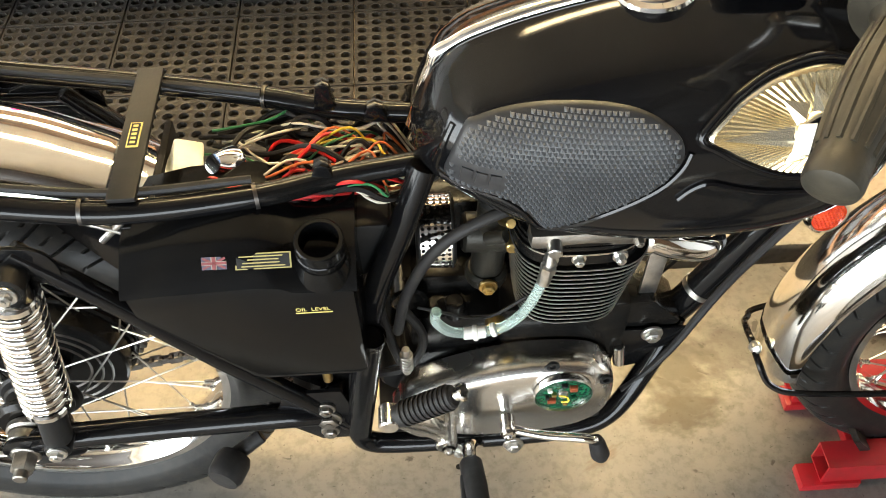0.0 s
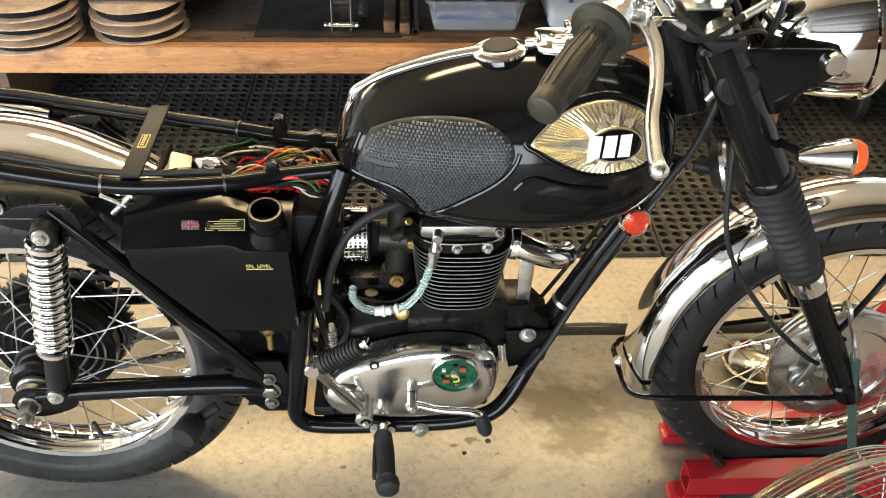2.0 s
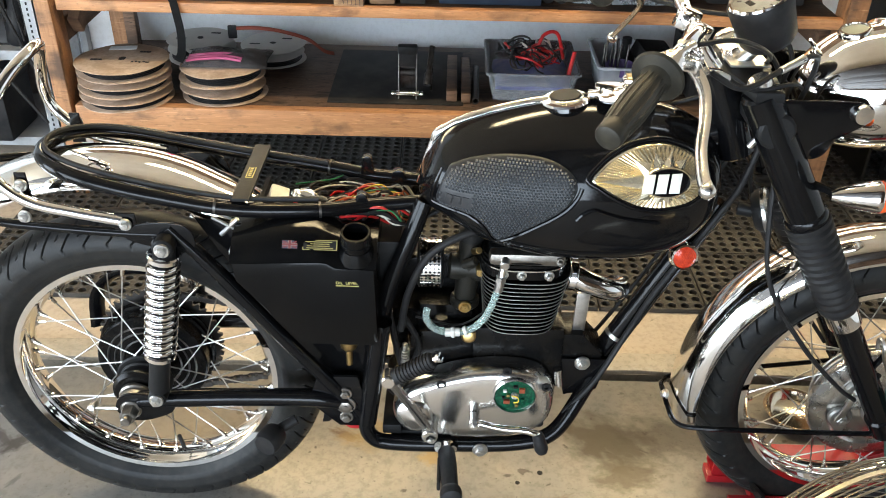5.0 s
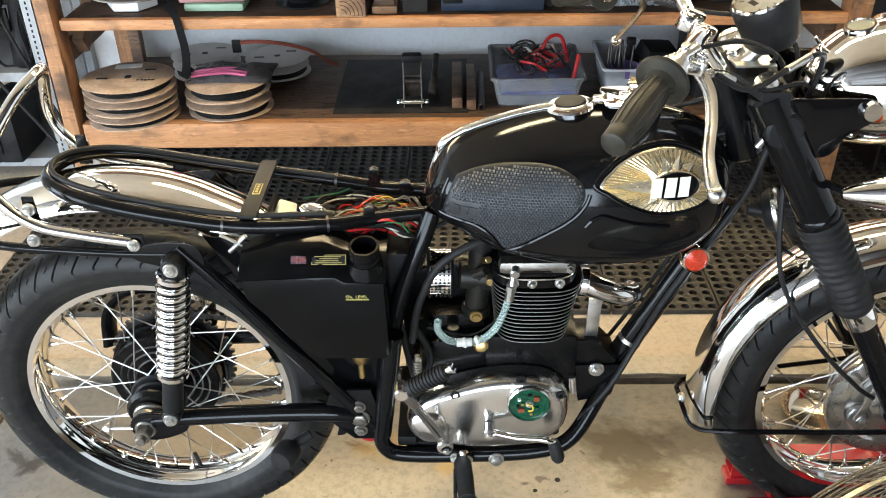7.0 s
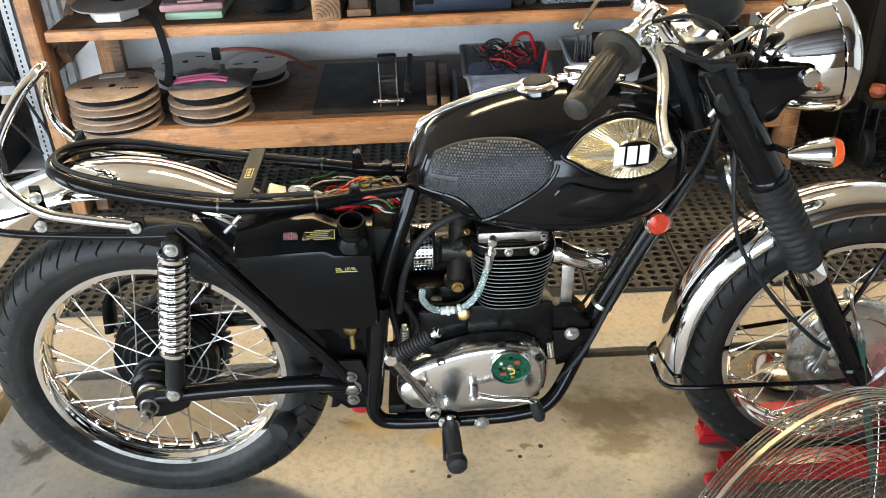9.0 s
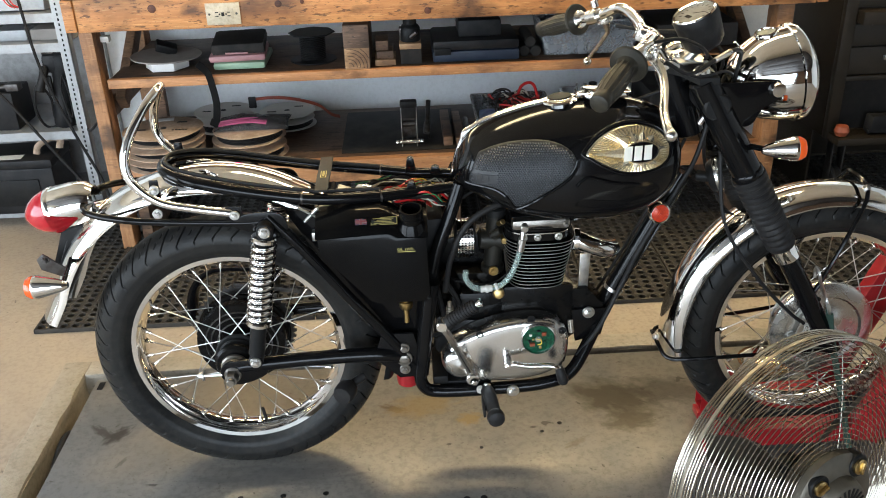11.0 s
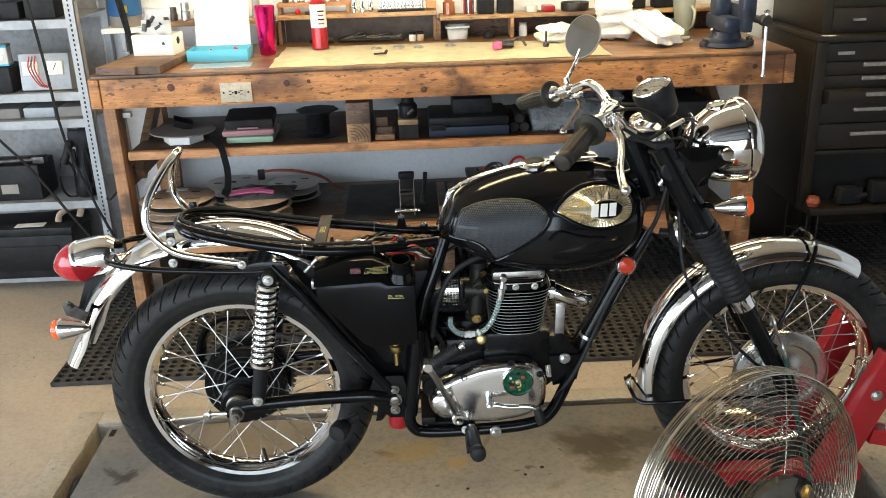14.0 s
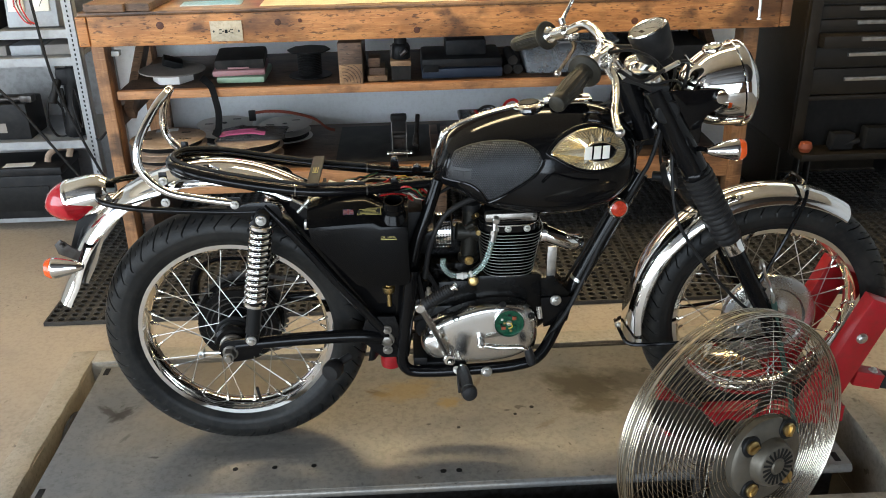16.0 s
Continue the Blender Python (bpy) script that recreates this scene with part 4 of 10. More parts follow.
# front wheel
front_wheel = part("front_wheel", merge(disc_y(FRONT, 0.030, -0.075, 0.075), disc_y(FRONT, 0.055, 0.045, 0.052)), CAST, bike, "spoked front wheel hub")
part("tyre", tyre(FRONT, 0.323, 0.047, 0.2425, 46), TYRE, front_wheel, "black front tyre with cut tread")
part("rim", rim(FRONT, 0.2435), CHROME, front_wheel, "chrome rim")
spokes(front_wheel, FRONT, 40, 0.2215, ((0.112, -0.040), (0.052, 0.048)), 0.75)
fins = [disc_y(FRONT, 0.094, -0.052, 0.0)] + [disc_y(FRONT, 0.104, -0.050 + 0.011 * k, -0.045 + 0.011 * k, edge=0.001) for k in range(5)]
drum = part("brake_drum", fins[0], CAST, front_wheel, "finned alloy front brake drum")
for f in fins[1:]:
    part("fin", f, CAST, drum)
plate_r = [(0.0, 0.022), (0.018, 0.022), (0.024, 0.012), (0.046, 0.010), (0.055, 0.004), (0.086, 0.001), (0.091, 0.006), (0.115, 0.003), (0.121, 0.000), (0.122, -0.004), (0.122, -0.013), (0.106, -0.016), (0, -0.016)]
part("brake_plate", lathe(plate_r, (FRONT.x, -0.054, FRONT.z), (0, -1, 0), 72), BUFFED, front_wheel, "large buffed alloy front brake plate")
part("plate_boss", box(FRONT.x - 0.045, -0.062, FRONT.z + 0.055, 0.03, 0.012, 0.045, 0.005, Matrix.Rotation(0.6, 4, "Y")), CAST, front_wheel, "cast boss on the brake plate")
part("cam_boss", merge(bolt((FRONT.x - 0.063, -0.066, FRONT.z - 0.021), (0, -1, 0), 0.012, 0.012), rod((FRONT.x - 0.063, -0.056, FRONT.z - 0.022), (FRONT.x - 0.063, -0.068, FRONT.z - 0.022), 0.022)), CAST, front_wheel, "brake cam boss with a nut")
part("brake_arm", merge(slab([(FRONT.x - 0.078, FRONT.z - 0.02), (FRONT.x - 0.064, FRONT.z - 0.024), (FRONT.x - 0.05, FRONT.z + 0.055), (FRONT.x - 0.058, FRONT.z + 0.057)], 0.004, "y", -0.078, 0.001), bolt((FRONT.x - 0.055, -0.079, FRONT.z + 0.05), (0, -1, 0), 0.005, 0.004)), ZINC, front_wheel, "brake operating arm")
part("spindle", rod((FRONT.x, -0.118, FRONT.z), (FRONT.x, 0.118, FRONT.z), 0.009), ZINC, front_wheel)


def mudguard(centre, angles, radius_at, half, crown, thick=0.0018, steps=64, nu=17, lip=0.006):
    """A rolled mudguard: a crowned strip round the wheel with turned-in edges and true thickness."""
    bm = bmesh.new()
    layers = []
    for t in (0.0, thick):
        rows = []
        for i in range(steps + 1):
            a = radians(angles[0] + (angles[1] - angles[0]) * i / steps)
            R = radius_at(i / steps)
            row = []
            for k in range(nu):
                u = -1 + 2 * k / (nu - 1)
                y = half * math.sin(u * 1.25) / math.sin(1.25)
                drop = crown * (1 - math.cos(u * 1.25)) / (1 - math.cos(1.25)) + (lip if abs(u) == 1 else 0)
                r = R - drop - t
                row.append(bm.verts.new((centre.x + r * math.cos(a), centre.y + y * (1 - t), centre.z + r * math.sin(a))))
            rows.append(row)
        layers.append(rows)
    for rows in layers:
        for i in range(steps):
            for k in range(nu - 1):
                bm.faces.new((rows[i][k], rows[i][k + 1], rows[i + 1][k + 1], rows[i + 1][k]))
    a, b = layers
    for i in range(steps):
        for k in (0, nu - 1):
            bm.faces.new((a[i][k], a[i + 1][k], b[i + 1][k], b[i][k]))
    for i in (0, steps):
        for k in range(nu - 1):
            bm.faces.new((a[i][k], a[i][k + 1], b[i][k + 1], b[i][k]))
    return bm


front_guard = part("front_mudguard", mudguard(Vector((0.668, 0, 0.314)), (188.5, 58), lambda s: 0.350 + 0.010 * math.sin(s * 3.0) + 0.007 * max(0, 1 - s * 6), 0.058, 0.030), GUARDCHROME, bike, "bright chrome front mudguard")
rear_guard = part("rear_mudguard", mudguard(REAR, (164.5, 52), lambda s: 0.420 + 0.032 * math.sin(min(1, s * 1.15) * 2.6) + 0.020 * max(0, (0.10 - s) / 0.10) ** 1.5, 0.066, 0.036), GUARDCHROME, bike, "bright chrome rear mudguard")
part("front_section", mudguard(REAR, (50, -14), lambda s: 0.42 - 0.055 * min(1, s * 2.2), 0.062, 0.02), SATIN, rear_guard, "black lower front section")
part("mud_flap", slab([(-0.335, 0.42), (-0.27, 0.42), (-0.285, 0.29), (-0.33, 0.265), (-0.345, 0.29)], 0.10, "y", -0.05, 0.004), FRAME, rear_guard, "black inner splash panel")
part("inner_panel", slab([(-0.53, 0.70), (-0.24, 0.665), (-0.24, 0.40), (-0.30, 0.365), (-0.37, 0.425), (-0.475, 0.60)], 0.003, "y", -0.080, 0.001), FRAME, rear_guard, "black panel behind the oil tank")
part("guard_clip", tube([(-0.705, -0.025, 0.772), (-0.68, -0.045, 0.778), (-0.664, -0.05, 0.772), (-0.675, -0.055, 0.762)], 0.004, 8, 6), CHROME, rear_guard, "small wire clip on the guard")
# front mudguard stays
part("stay", tube([(0.664, -0.105, 0.300), (0.635, -0.103, 0.293), (0.50, -0.094, 0.285), (0.36, -0.078, 0.272), (0.316, -0.06, 0.268), (0.302, -0.03, 0.285), (0.300, 0.0, 0.292), (0.302, 0.03, 0.285), (0.316, 0.06, 0.268), (0.36, 0.078, 0.272), (0.635, 0.103, 0.293), (0.664, 0.105, 0.300)], 0.0048, 8, 7), FRAME, front_guard, "thin black wire stay")
part("stay", tube([(0.633, -0.104, 0.43), (0.615, -0.106, 0.445), (0.628, -0.104, 0.475), (0.66, -0.098, 0.545), (0.705, -0.075, 0.625), (0.722, -0.058, 0.662), (0.725, -0.03, 0.678), (0.725, 0.03, 0.678), (0.722, 0.058, 0.662), (0.66, 0.098, 0.545), (0.628, 0.104, 0.475)], 0.0048, 8, 7), FRAME, front_guard, "thin black wire stay")
part("stay_bolt", bolt((0.300, -0.012, 0.296), (-1, -0.3, 0.3), 0.007), ZINC, front_guard)
part("stay_bolt", bolt((0.722, -0.05, 0.672), (0, -0.8, 0.6), 0.006), ZINC, front_guard)

# frame
frame_part = part("frame", tube([(0.330, 0, 0.71), (0.269, 0, 0.587), (0.194, 0, 0.432), (0.160, 0, 0.368)], 0.021, 16, 6), FRAME, bike, "black enamelled tubular frame")
for s in (-1, 1):
    part("cradle_tube", tube([(0.168, 0.012 * s, 0.385), (0.135, 0.045 * s, 0.325), (0.085, 0.078 * s, 0.255), (0.02, 0.088 * s, 0.234), (-0.10, 0.09 * s, 0.228), (-0.215, 0.09 * s, 0.228), (-0.254, 0.09 * s, 0.242), (-0.264, 0.09 * s, 0.285), (-0.254, 0.09 * s, 0.38), (-0.236, 0.088 * s, 0.50), (-0.215, 0.082 * s, 0.585), (-0.187, 0.072 * s, 0.66), (-0.162, 0.055 * s, 0.728)], 0.0148, 14, 8), FRAME, frame_part)
    part("frame_lug", merge(rod((-0.230, 0.118 * s, 0.528), (-0.262, 0.096 * s, 0.285), 0.0165, 0.018), lathe([(0.0175, 0), (0.0182, 0.003), (0.0175, 0.012)], (-0.2305, 0.1175 * s, 0.521), (0.13, 0.09 * s, 1), 24)), FRAME, frame_part, "black socket tube beside the oil tank")
    part("rear_stay", tube([(-0.56, 0.118 * s, 0.705), (-0.49, 0.118 * s, 0.62), (-0.40, 0.112 * s, 0.49), (-0.32, 0.105 * s, 0.38), (-0.275, 0.098 * s, 0.31)], 0.0125, 12, 6), FRAME, frame_part)
    part("lower_rail", tube([(-0.54, 0.118 * s, 0.692), (-0.62, 0.120 * s, 0.693), (-0.74, 0.120 * s, 0.700), (-0.85, 0.112 * s, 0.707), (-0.935, 0.075 * s, 0.712), (-0.962, 0.0, 0.714)], 0.0075, 10, 6), FRAME, frame_part, "thin black rear loop")
loop = [(-0.155, 0.036, 0.717), (-0.25, 0.052, 0.716), (-0.33, 0.075, 0.718), (-0.456, 0.096, 0.727), (-0.57, 0.098, 0.745), (-0.66, 0.094, 0.763), (-0.725, 0.078, 0.775), (-0.768, 0.045, 0.781), (-0.782, 0, 0.782)]
part("seat_loop", tube([(x, -y, z) for x, y, z in loop] + [(x, y, z) for x, y, z in loop[-2::-1]], 0.0120, 14, 7), FRAME, frame_part, "black seat rail loop")
part("seat_edge_bead", tube([(x * 0.985 - 0.006, -y * 0.86, z + 0.013) for x, y, z in loop[2:]] + [(x * 0.985 - 0.006, y * 0.86, z + 0.013) for x, y, z in loop[-2:1:-1]], 0.0045, 8, 7), RUBBER, frame_part, "black rubber bead on the rail")
part("top_tube", rod((-0.15, 0, 0.725), (0.30, 0, 0.84), 0.026), FRAME, frame_part)
part("headstock", rod((0.338, 0, 0.80), (0.278, 0, 0.945), 0.03), FRAME, frame_part)
for y in (-0.108, 0.102):
    part("pivot_plate", slab([(-0.345, 0.40), (-0.275, 0.40), (-0.255, 0.32), (-0.268, 0.285), (-0.31, 0.285), (-0.365, 0.34)], 0.006, "y", y, 0.002), FRAME, frame_part)
for z, r, h in ((0.364, 0.0085, 0.007), (0.336, 0.0125, 0.007), (0.308, 0.0085, 0.007)):
    part("pivot_bolt", bolt((-0.297, -0.110, z), (0, -1, 0), r, h), DULLSTEEL, frame_part, "zinc swinging-arm pivot bolt")
part("frame_clip", lathe([(0.0215, 0), (0.0225, 0), (0.0225, 0.008), (0.0215, 0.008)], (0.191, 0, 0.425), (0.435, 0, 0.9), 28), ZINC, frame_part, "silver clip on the down tube")
part("gusset", slab([(0.085, 0.40), (0.175, 0.40), (0.16, 0.33), (0.10, 0.315)], 0.005, "y", -0.0425, 0.002), FRAME, frame_part)
part("engine_bolt", bolt((0.128, -0.044, 0.392), (0, -1, 0), 0.010, 0.008), ZINC, frame_part)
part("cradle_bolt", bolt((-0.052, -0.104, 0.228), (0, -1, 0), 0.010, 0.008), ZINC, frame_part)
for x, w, h, y in ((-0.275, 0.025, 0.757, 0.042), (-0.275, 0.025, 0.742, -0.062), (-0.222, 0.027, 0.742, 0.022)):
    part("seat_lug", slab([(x, 0.72), (x + w, 0.72), (x + w - 0.006, h - 0.004), (x + w * 0.5, h), (x + 0.005, h - 0.004)], 0.016, "y", y, 0.003), FRAME, frame_part, "black seat catch lug")
for p, d in (((-0.33, -0.075, 0.718), (1, 0.22, 0)), ((-0.49, -0.097, 0.732), (1, 0.05, -0.1)), ((-0.33, 0.075, 0.718), (1, -0.22, 0))):
    part("zip_tie", lathe([(0.0126, 0), (0.0133, 0), (0.0133, 0.004), (0.0126, 0.004)], p, d, 20), DARKSTEEL, frame_part)

swing = part("swinging_arm", merge(tube([(-0.662, -0.116, 0.341), (-0.64, -0.116, 0.345), (-0.50, -0.114, 0.352), (-0.36, -0.108, 0.350), (-0.28, -0.095, 0.330)], 0.0165, 14, 6), tube([(-0.662, 0.116, 0.341), (-0.64, 0.116, 0.345), (-0.50, 0.114, 0.352), (-0.36, 0.108, 0.350), (-0.28, 0.095, 0.330)], 0.0165, 14, 6), rod((-0.285, -0.10, 0.328), (-0.285, 0.10, 0.328), 0.025)), FRAME, bike, "black swinging arm")
for s in (-1, 1):
    part("fork_end", slab([(-0.704, 0.334), (-0.696, 0.354), (-0.672, 0.364), (-0.622, 0.362), (-0.602, 0.350), (-0.604, 0.326), (-0.650, 0.306), (-0.682, 0.306), (-0.698, 0.317)], 0.008, "y", -0.130 if s < 0 else 0.122, 0.002, 3), FRAME, swing)
part("chain_adjuster", merge(rod((-0.70, -0.127, 0.331), (-0.755, -0.127, 0.331), 0.004, segs=8), bolt((-0.742, -0.127, 0.331), (-1, 0, 0), 0.008, 0.008)), ZINC, swing, "zinc chain adjuster")


def shock(s):
    """A rear spring unit, upright behind the frame."""
    t, b = Vector((-0.563, 0.140 * s, 0.684)), Vector((-0.618, 0.140 * s, 0.376))
    d = (b - t).normalized()
    u = part("rear_shock", merge(rod(t + d * 0.02, t + d * 0.21, 0.0168), rod(t + d * 0.195, b - d * 0.012, 0.0175), rod(t + d * 0.0, t + d * 0.022, 0.0175)), SATIN, bike, "chrome-sprung rear shock absorber")
    pts, turns = [], 12.5
    for i in range(int(turns * 20) + 1):
        f = i / (turns * 20)
        a = f * turns * 2 * math.pi
        x = Vector((0, 1, 0)).cross(d).normalized()
        pts.append(t + d * (0.026 + f * 0.188) + (x * math.cos(a) + Vector((0, 1, 0)) * math.sin(a)) * 0.0218)
    part("spring", tube(pts, 0.0058, 10, 1), CHROME, u, "chrome coil spring")
    for along in (0.014, 0.212):
        part("collar", rod(t + d * along, t + d * (along + 0.012), 0.027), CHROME, u, "chrome spring seat")
    part("bush", merge(rod(t - Vector((0, 0.014, 0)), t + Vector((0, 0.014, 0)), 0.017), rod(b - Vector((0, 0.014, 0)), b + Vector((0, 0.014, 0)), 0.016)), SATIN, u)
    for end in (t, b):
        part("bolt", bolt(end + Vector((0, 0.016 * s, 0)), (0, s, 0), 0.0085), ZINC, u)
    part("top_bracket", slab([(-0.63, 0.690), (-0.605, 0.712), (-0.54, 0.714), (-0.52, 0.690), (-0.53, 0.662), (-0.60, 0.675)], 0.005, "y", 0.121 * s - (0.005 if s < 0 else 0), 0.0015, 3), FRAME, u, "black shock mounting plate")


shock(-1)
shock(1)

# grab rail over the tail
grab_half = [(-0.628, 0.122, 0.716), (-0.70, 0.124, 0.730), (-0.765, 0.126, 0.748), (-0.808, 0.126, 0.785), (-0.822, 0.122, 0.825), (-0.812, 0.105, 0.872), (-0.785, 0.06, 0.922), (-0.766, 0.02, 0.945)]
part("grab_rail", tube([(x, -y, z) for x, y, z in grab_half] + [(x, y, z) for x, y, z in grab_half[::-1]], 0.0095, 12, 7), CHROME, bike, "chrome grab rail over the tail")
for s in (-1, 1):
    for x, w, z0, z1, yy in ((-0.788, 0.023, 0.735, 0.790, 0.112), (-0.642, 0.037, 0.70, 0.73, 0.124)):
        part("grab_bracket", slab([(x, z0), (x + w, z0), (x + w - 0.003, z1), (x + 0.003, z1)], 0.004, "y", yy * s, 0.001), FRAME, bike, "black grab rail bracket")
    for at in ((-0.622, 0.130 * s, 0.714), (-0.772, 0.135 * s, 0.727), (-0.775, 0.118 * s, 0.772)):
        part("grab_bolt", bolt(at, (0, s, 0), 0.007), ZINC, bike)

# oil tank, stickers and electrics
oil = part("oil_tank", slab([(-0.462, 0.660), (-0.335, 0.666), (-0.313, 0.666), (-0.297, 0.656), (-0.236, 0.654), (-0.232, 0.512), (-0.240, 0.502), (-0.345, 0.502), (-0.360, 0.508), (-0.458, 0.625)], 0.13, "y", -0.150, 0.010), TANKBLACK, bike, "black side oil tank with a bare filler neck")
up = bmesh.new()
loft = []
for x, lz, hz, hy in ((-0.464, 0.659, 0.690, -0.108), (-0.40, 0.664, 0.706, -0.114), (-0.332, 0.6665, 0.709, -0.116), (-0.310, 0.6640, 0.700, -0.114), (-0.294, 0.6560, 0.690, -0.112), (-0.234, 0.6545, 0.688, -0.112)):
    loft.append([up.verts.new(p) for p in ((x, -0.150, lz), (x, -0.144, lz + 0.007), (x, hy - 0.006, hz - 0.006), (x, hy + 0.004, hz), (x, -0.02, hz + 0.004), (x, -0.02, lz))])
for p, q in zip(loft, loft[1:]):
    for i in range(6):
        up.faces.new((p[i], p[(i + 1) % 6], q[(i + 1) % 6], q[i]))
up.faces.new(loft[0][::-1])
up.faces.new(loft[-1])
bmesh.ops.recalc_face_normals(up, faces=up.faces[:])
part("shoulder", up, TANKBLACK, oil)
fd = Vector((0, -0.22, 1)).normalized()
fc = Vector((-0.266, -0.120, 0.664))
part("filler_flare", lathe([(0.033, 0.0), (0.029, 0.010), (0.0245, 0.020)], fc, fd, 36), TANKBLACK, oil)
part("filler_neck", lathe([(0.0235, 0), (0.0235, 0.010), (0.0245, 0.011), (0.0245, 0.014), (0.0235, 0.015), (0.0235, 0.024), (0.0250, 0.025), (0.0250, 0.032), (0.0240, 0.033), (0.0240, 0.048), (0.0228, 0.049), (0.0195, 0.049), (0.0195, -0.03), (0, -0.03)], fc, fd, 36), TANKBLACK, oil, "open black filler neck")
# the shoulder's slope carries the stickers
sl = Matrix.Translation((-0.369, -0.1325, 0.6875)) @ Matrix.Rotation(radians(50), 4, "X")
part("flag_sticker", moved(box(0, 0, 0, 0.024, 0.0125, 0.0006, 0), sl), FADEDBLUE, oil, "small red, white and blue flag sticker")
for w, h, m, z in ((0.024, 0.0040, DULLPRINT, 0.0006), (0.0056, 0.0125, DULLPRINT, 0.0006), (0.024, 0.0026, FADEDRED, 0.0010), (0.0036, 0.0125, FADEDRED, 0.0010)):
    part("flag_stripe", moved(box(0, 0, z, w, h, 0.0004, 0), sl), m, oil)
for an in (25, -25):
    part("flag_stripe", moved(box(0, 0, 0.0004, 0.024, 0.0022, 0.0004, 0), sl @ Matrix.Rotation(radians(an), 4, "Z")), FADEDRED, oil)
sl2 = sl @ Matrix.Translation((0.047, 0, 0))
part("data_sticker", moved(box(0, 0, 0, 0.054, 0.016, 0.0006, 0), sl2), DULLYELLOW, oil, "yellow and black data sticker")
part("sticker_field", moved(box(0, 0, 0.0005, 0.051, 0.0135, 0.0005, 0), sl2), SATIN, oil)
for k in range(4):
    part("print_bar", moved(box(-0.002 * (k % 2), -0.0048 + 0.0032 * k, 0.001, 0.042 - 0.006 * (k % 3), 0.0012, 0.0004, 0), sl2), DULLYELLOW, oil)


def lettering(text, size, m, material, parent, label):
    """Raised letters of the built-in font, as a mesh."""
    cu = bpy.data.curves.new("letters", "FONT")
    cu.body, cu.size, cu.extrude = text, size, 0.0002
    tmp = bpy.data.objects.new("letters", cu)
    me = bpy.data.meshes.new_from_object(tmp)
    bpy.data.objects.remove(tmp)
    bm = bmesh.new()
    bm.from_mesh(me)
    bpy.data.meshes.remove(me)
    bmesh.ops.transform(bm, matrix=m, verts=bm.verts)
    return part("lettering", bm, material, parent, label, smooth=False)


lettering("OIL  LEVEL", 0.0074, pose(-0.298, -0.1507, 0.627, 90, 0, 0), YELLOWED, oil, "small gilt words OIL LEVEL")
part("level_line", box(-0.2795, -0.1506, 0.6240, 0.037, 0.0006, 0.0012, 0), YELLOWED, oil, "gilt line under the words")
part("drain_plug", merge(lathe([(0, 0), (0.009, 0), (0.009, 0.016), (0.015, 0.018), (0.015, 0.030), (0.011, 0.036), (0, 0.036)], (-0.287, -0.108, 0.501), (0, 0, -1), 12), lathe([(0, 0.036), (0.006, 0.036), (0.006, 0.07), (0, 0.07)], (-0.287, -0.108, 0.501), (0, 0, -1), 10)), BRASS, oil, "brass union under the tank")

strap = part("seat_cross_plate", span(-0.462, -0.434, -0.098, 0.098, 0.741, 0.747, 0.002), SATIN, bike, "black cross strap over the seat rails")
part("plate_label", box(-0.448, -0.010, 0.7476, 0.012, 0.036, 0.0008, 0), YELLOWED, strap, "small gilt label")
part("label_field", box(-0.448, -0.010, 0.7482, 0.009, 0.032, 0.0008, 0), SATIN, strap)
for k in range(5):
    part("print_bar", box(-0.448, -0.022 + 0.006 * k, 0.7488, 0.005, 0.003, 0.0006, 0), YELLOWED, strap)

tray = part("battery_tray", merge(span(-0.440, -0.20, -0.066, 0.066, 0.575, 0.655, 0.004), span(-0.44, -0.432, -0.066, 0.066, 0.655, 0.70, 0.002)), SATIN, bike, "black electrical tray under the seat rails")
part("relay_box", moved(box(0, 0, 0, 0.032, 0.045, 0.030, 0.004), pose(-0.412, 0.006, 0.688, 12, 22, 8)), CREAM, tray, "cream plastic box")
part("horn_cup", lathe([(0.0, 0.026), (0.010, 0.026), (0.014, 0.018), (0.022, 0.004), (0.022, 0), (0.018, 0.002), (0, 0.004)], (-0.362, -0.012, 0.700), (-0.5, -0.55, 0.7), 24), CHROME, tray, "bright chrome cap among the wires")
part("coil", rod((-0.33, 0.03, 0.674), (-0.25, 0.04, 0.674), 0.019), SATIN, tray)
part("fuse_holder", rod((-0.315, -0.02, 0.695), (-0.285, -0.045, 0.690), 0.006), WHITEPLASTIC, tray, "cream plastic connector")
part("crimp", rod((-0.296, -0.054, 0.700), (-0.290, -0.050, 0.716), 0.0055), WIRE_YELLOW, tray, "yellow crimp connector")
wr = random.Random(11)
for material, count, r in ((WIRE_RED, 9, 0.0023), (WIRE_WHITE, 11, 0.0015), (WIRE_GREEN, 3, 0.0015), (RUBBER, 16, 0.003), (WIRE_ORANGE, 4, 0.0015), (WIRE_YELLOW, 2, 0.0015)):
    for k in range(count):
        xa = wr.uniform(-0.425, -0.36) if material is WIRE_RED else wr.uniform(-0.41, -0.30)
        ya = wr.uniform(-0.06, -0.02) if material is WIRE_RED else wr.uniform(-0.055, 0.055)
        pts = [(xa, ya, wr.uniform(0.675, 0.70))]
        for j in range(4):
            xa = min(-0.20, xa + wr.uniform(0.02, 0.06))
            ya = max(-0.060, min(0.060, ya + wr.uniform(-0.035, 0.035)))
            pts.append((xa, ya, wr.uniform(0.678, 0.716)))
        pts.append((min(-0.17, xa + 0.03), ya * 0.5, 0.67))
        part("wire", tube(pts, r, 6, 6), material, tray)

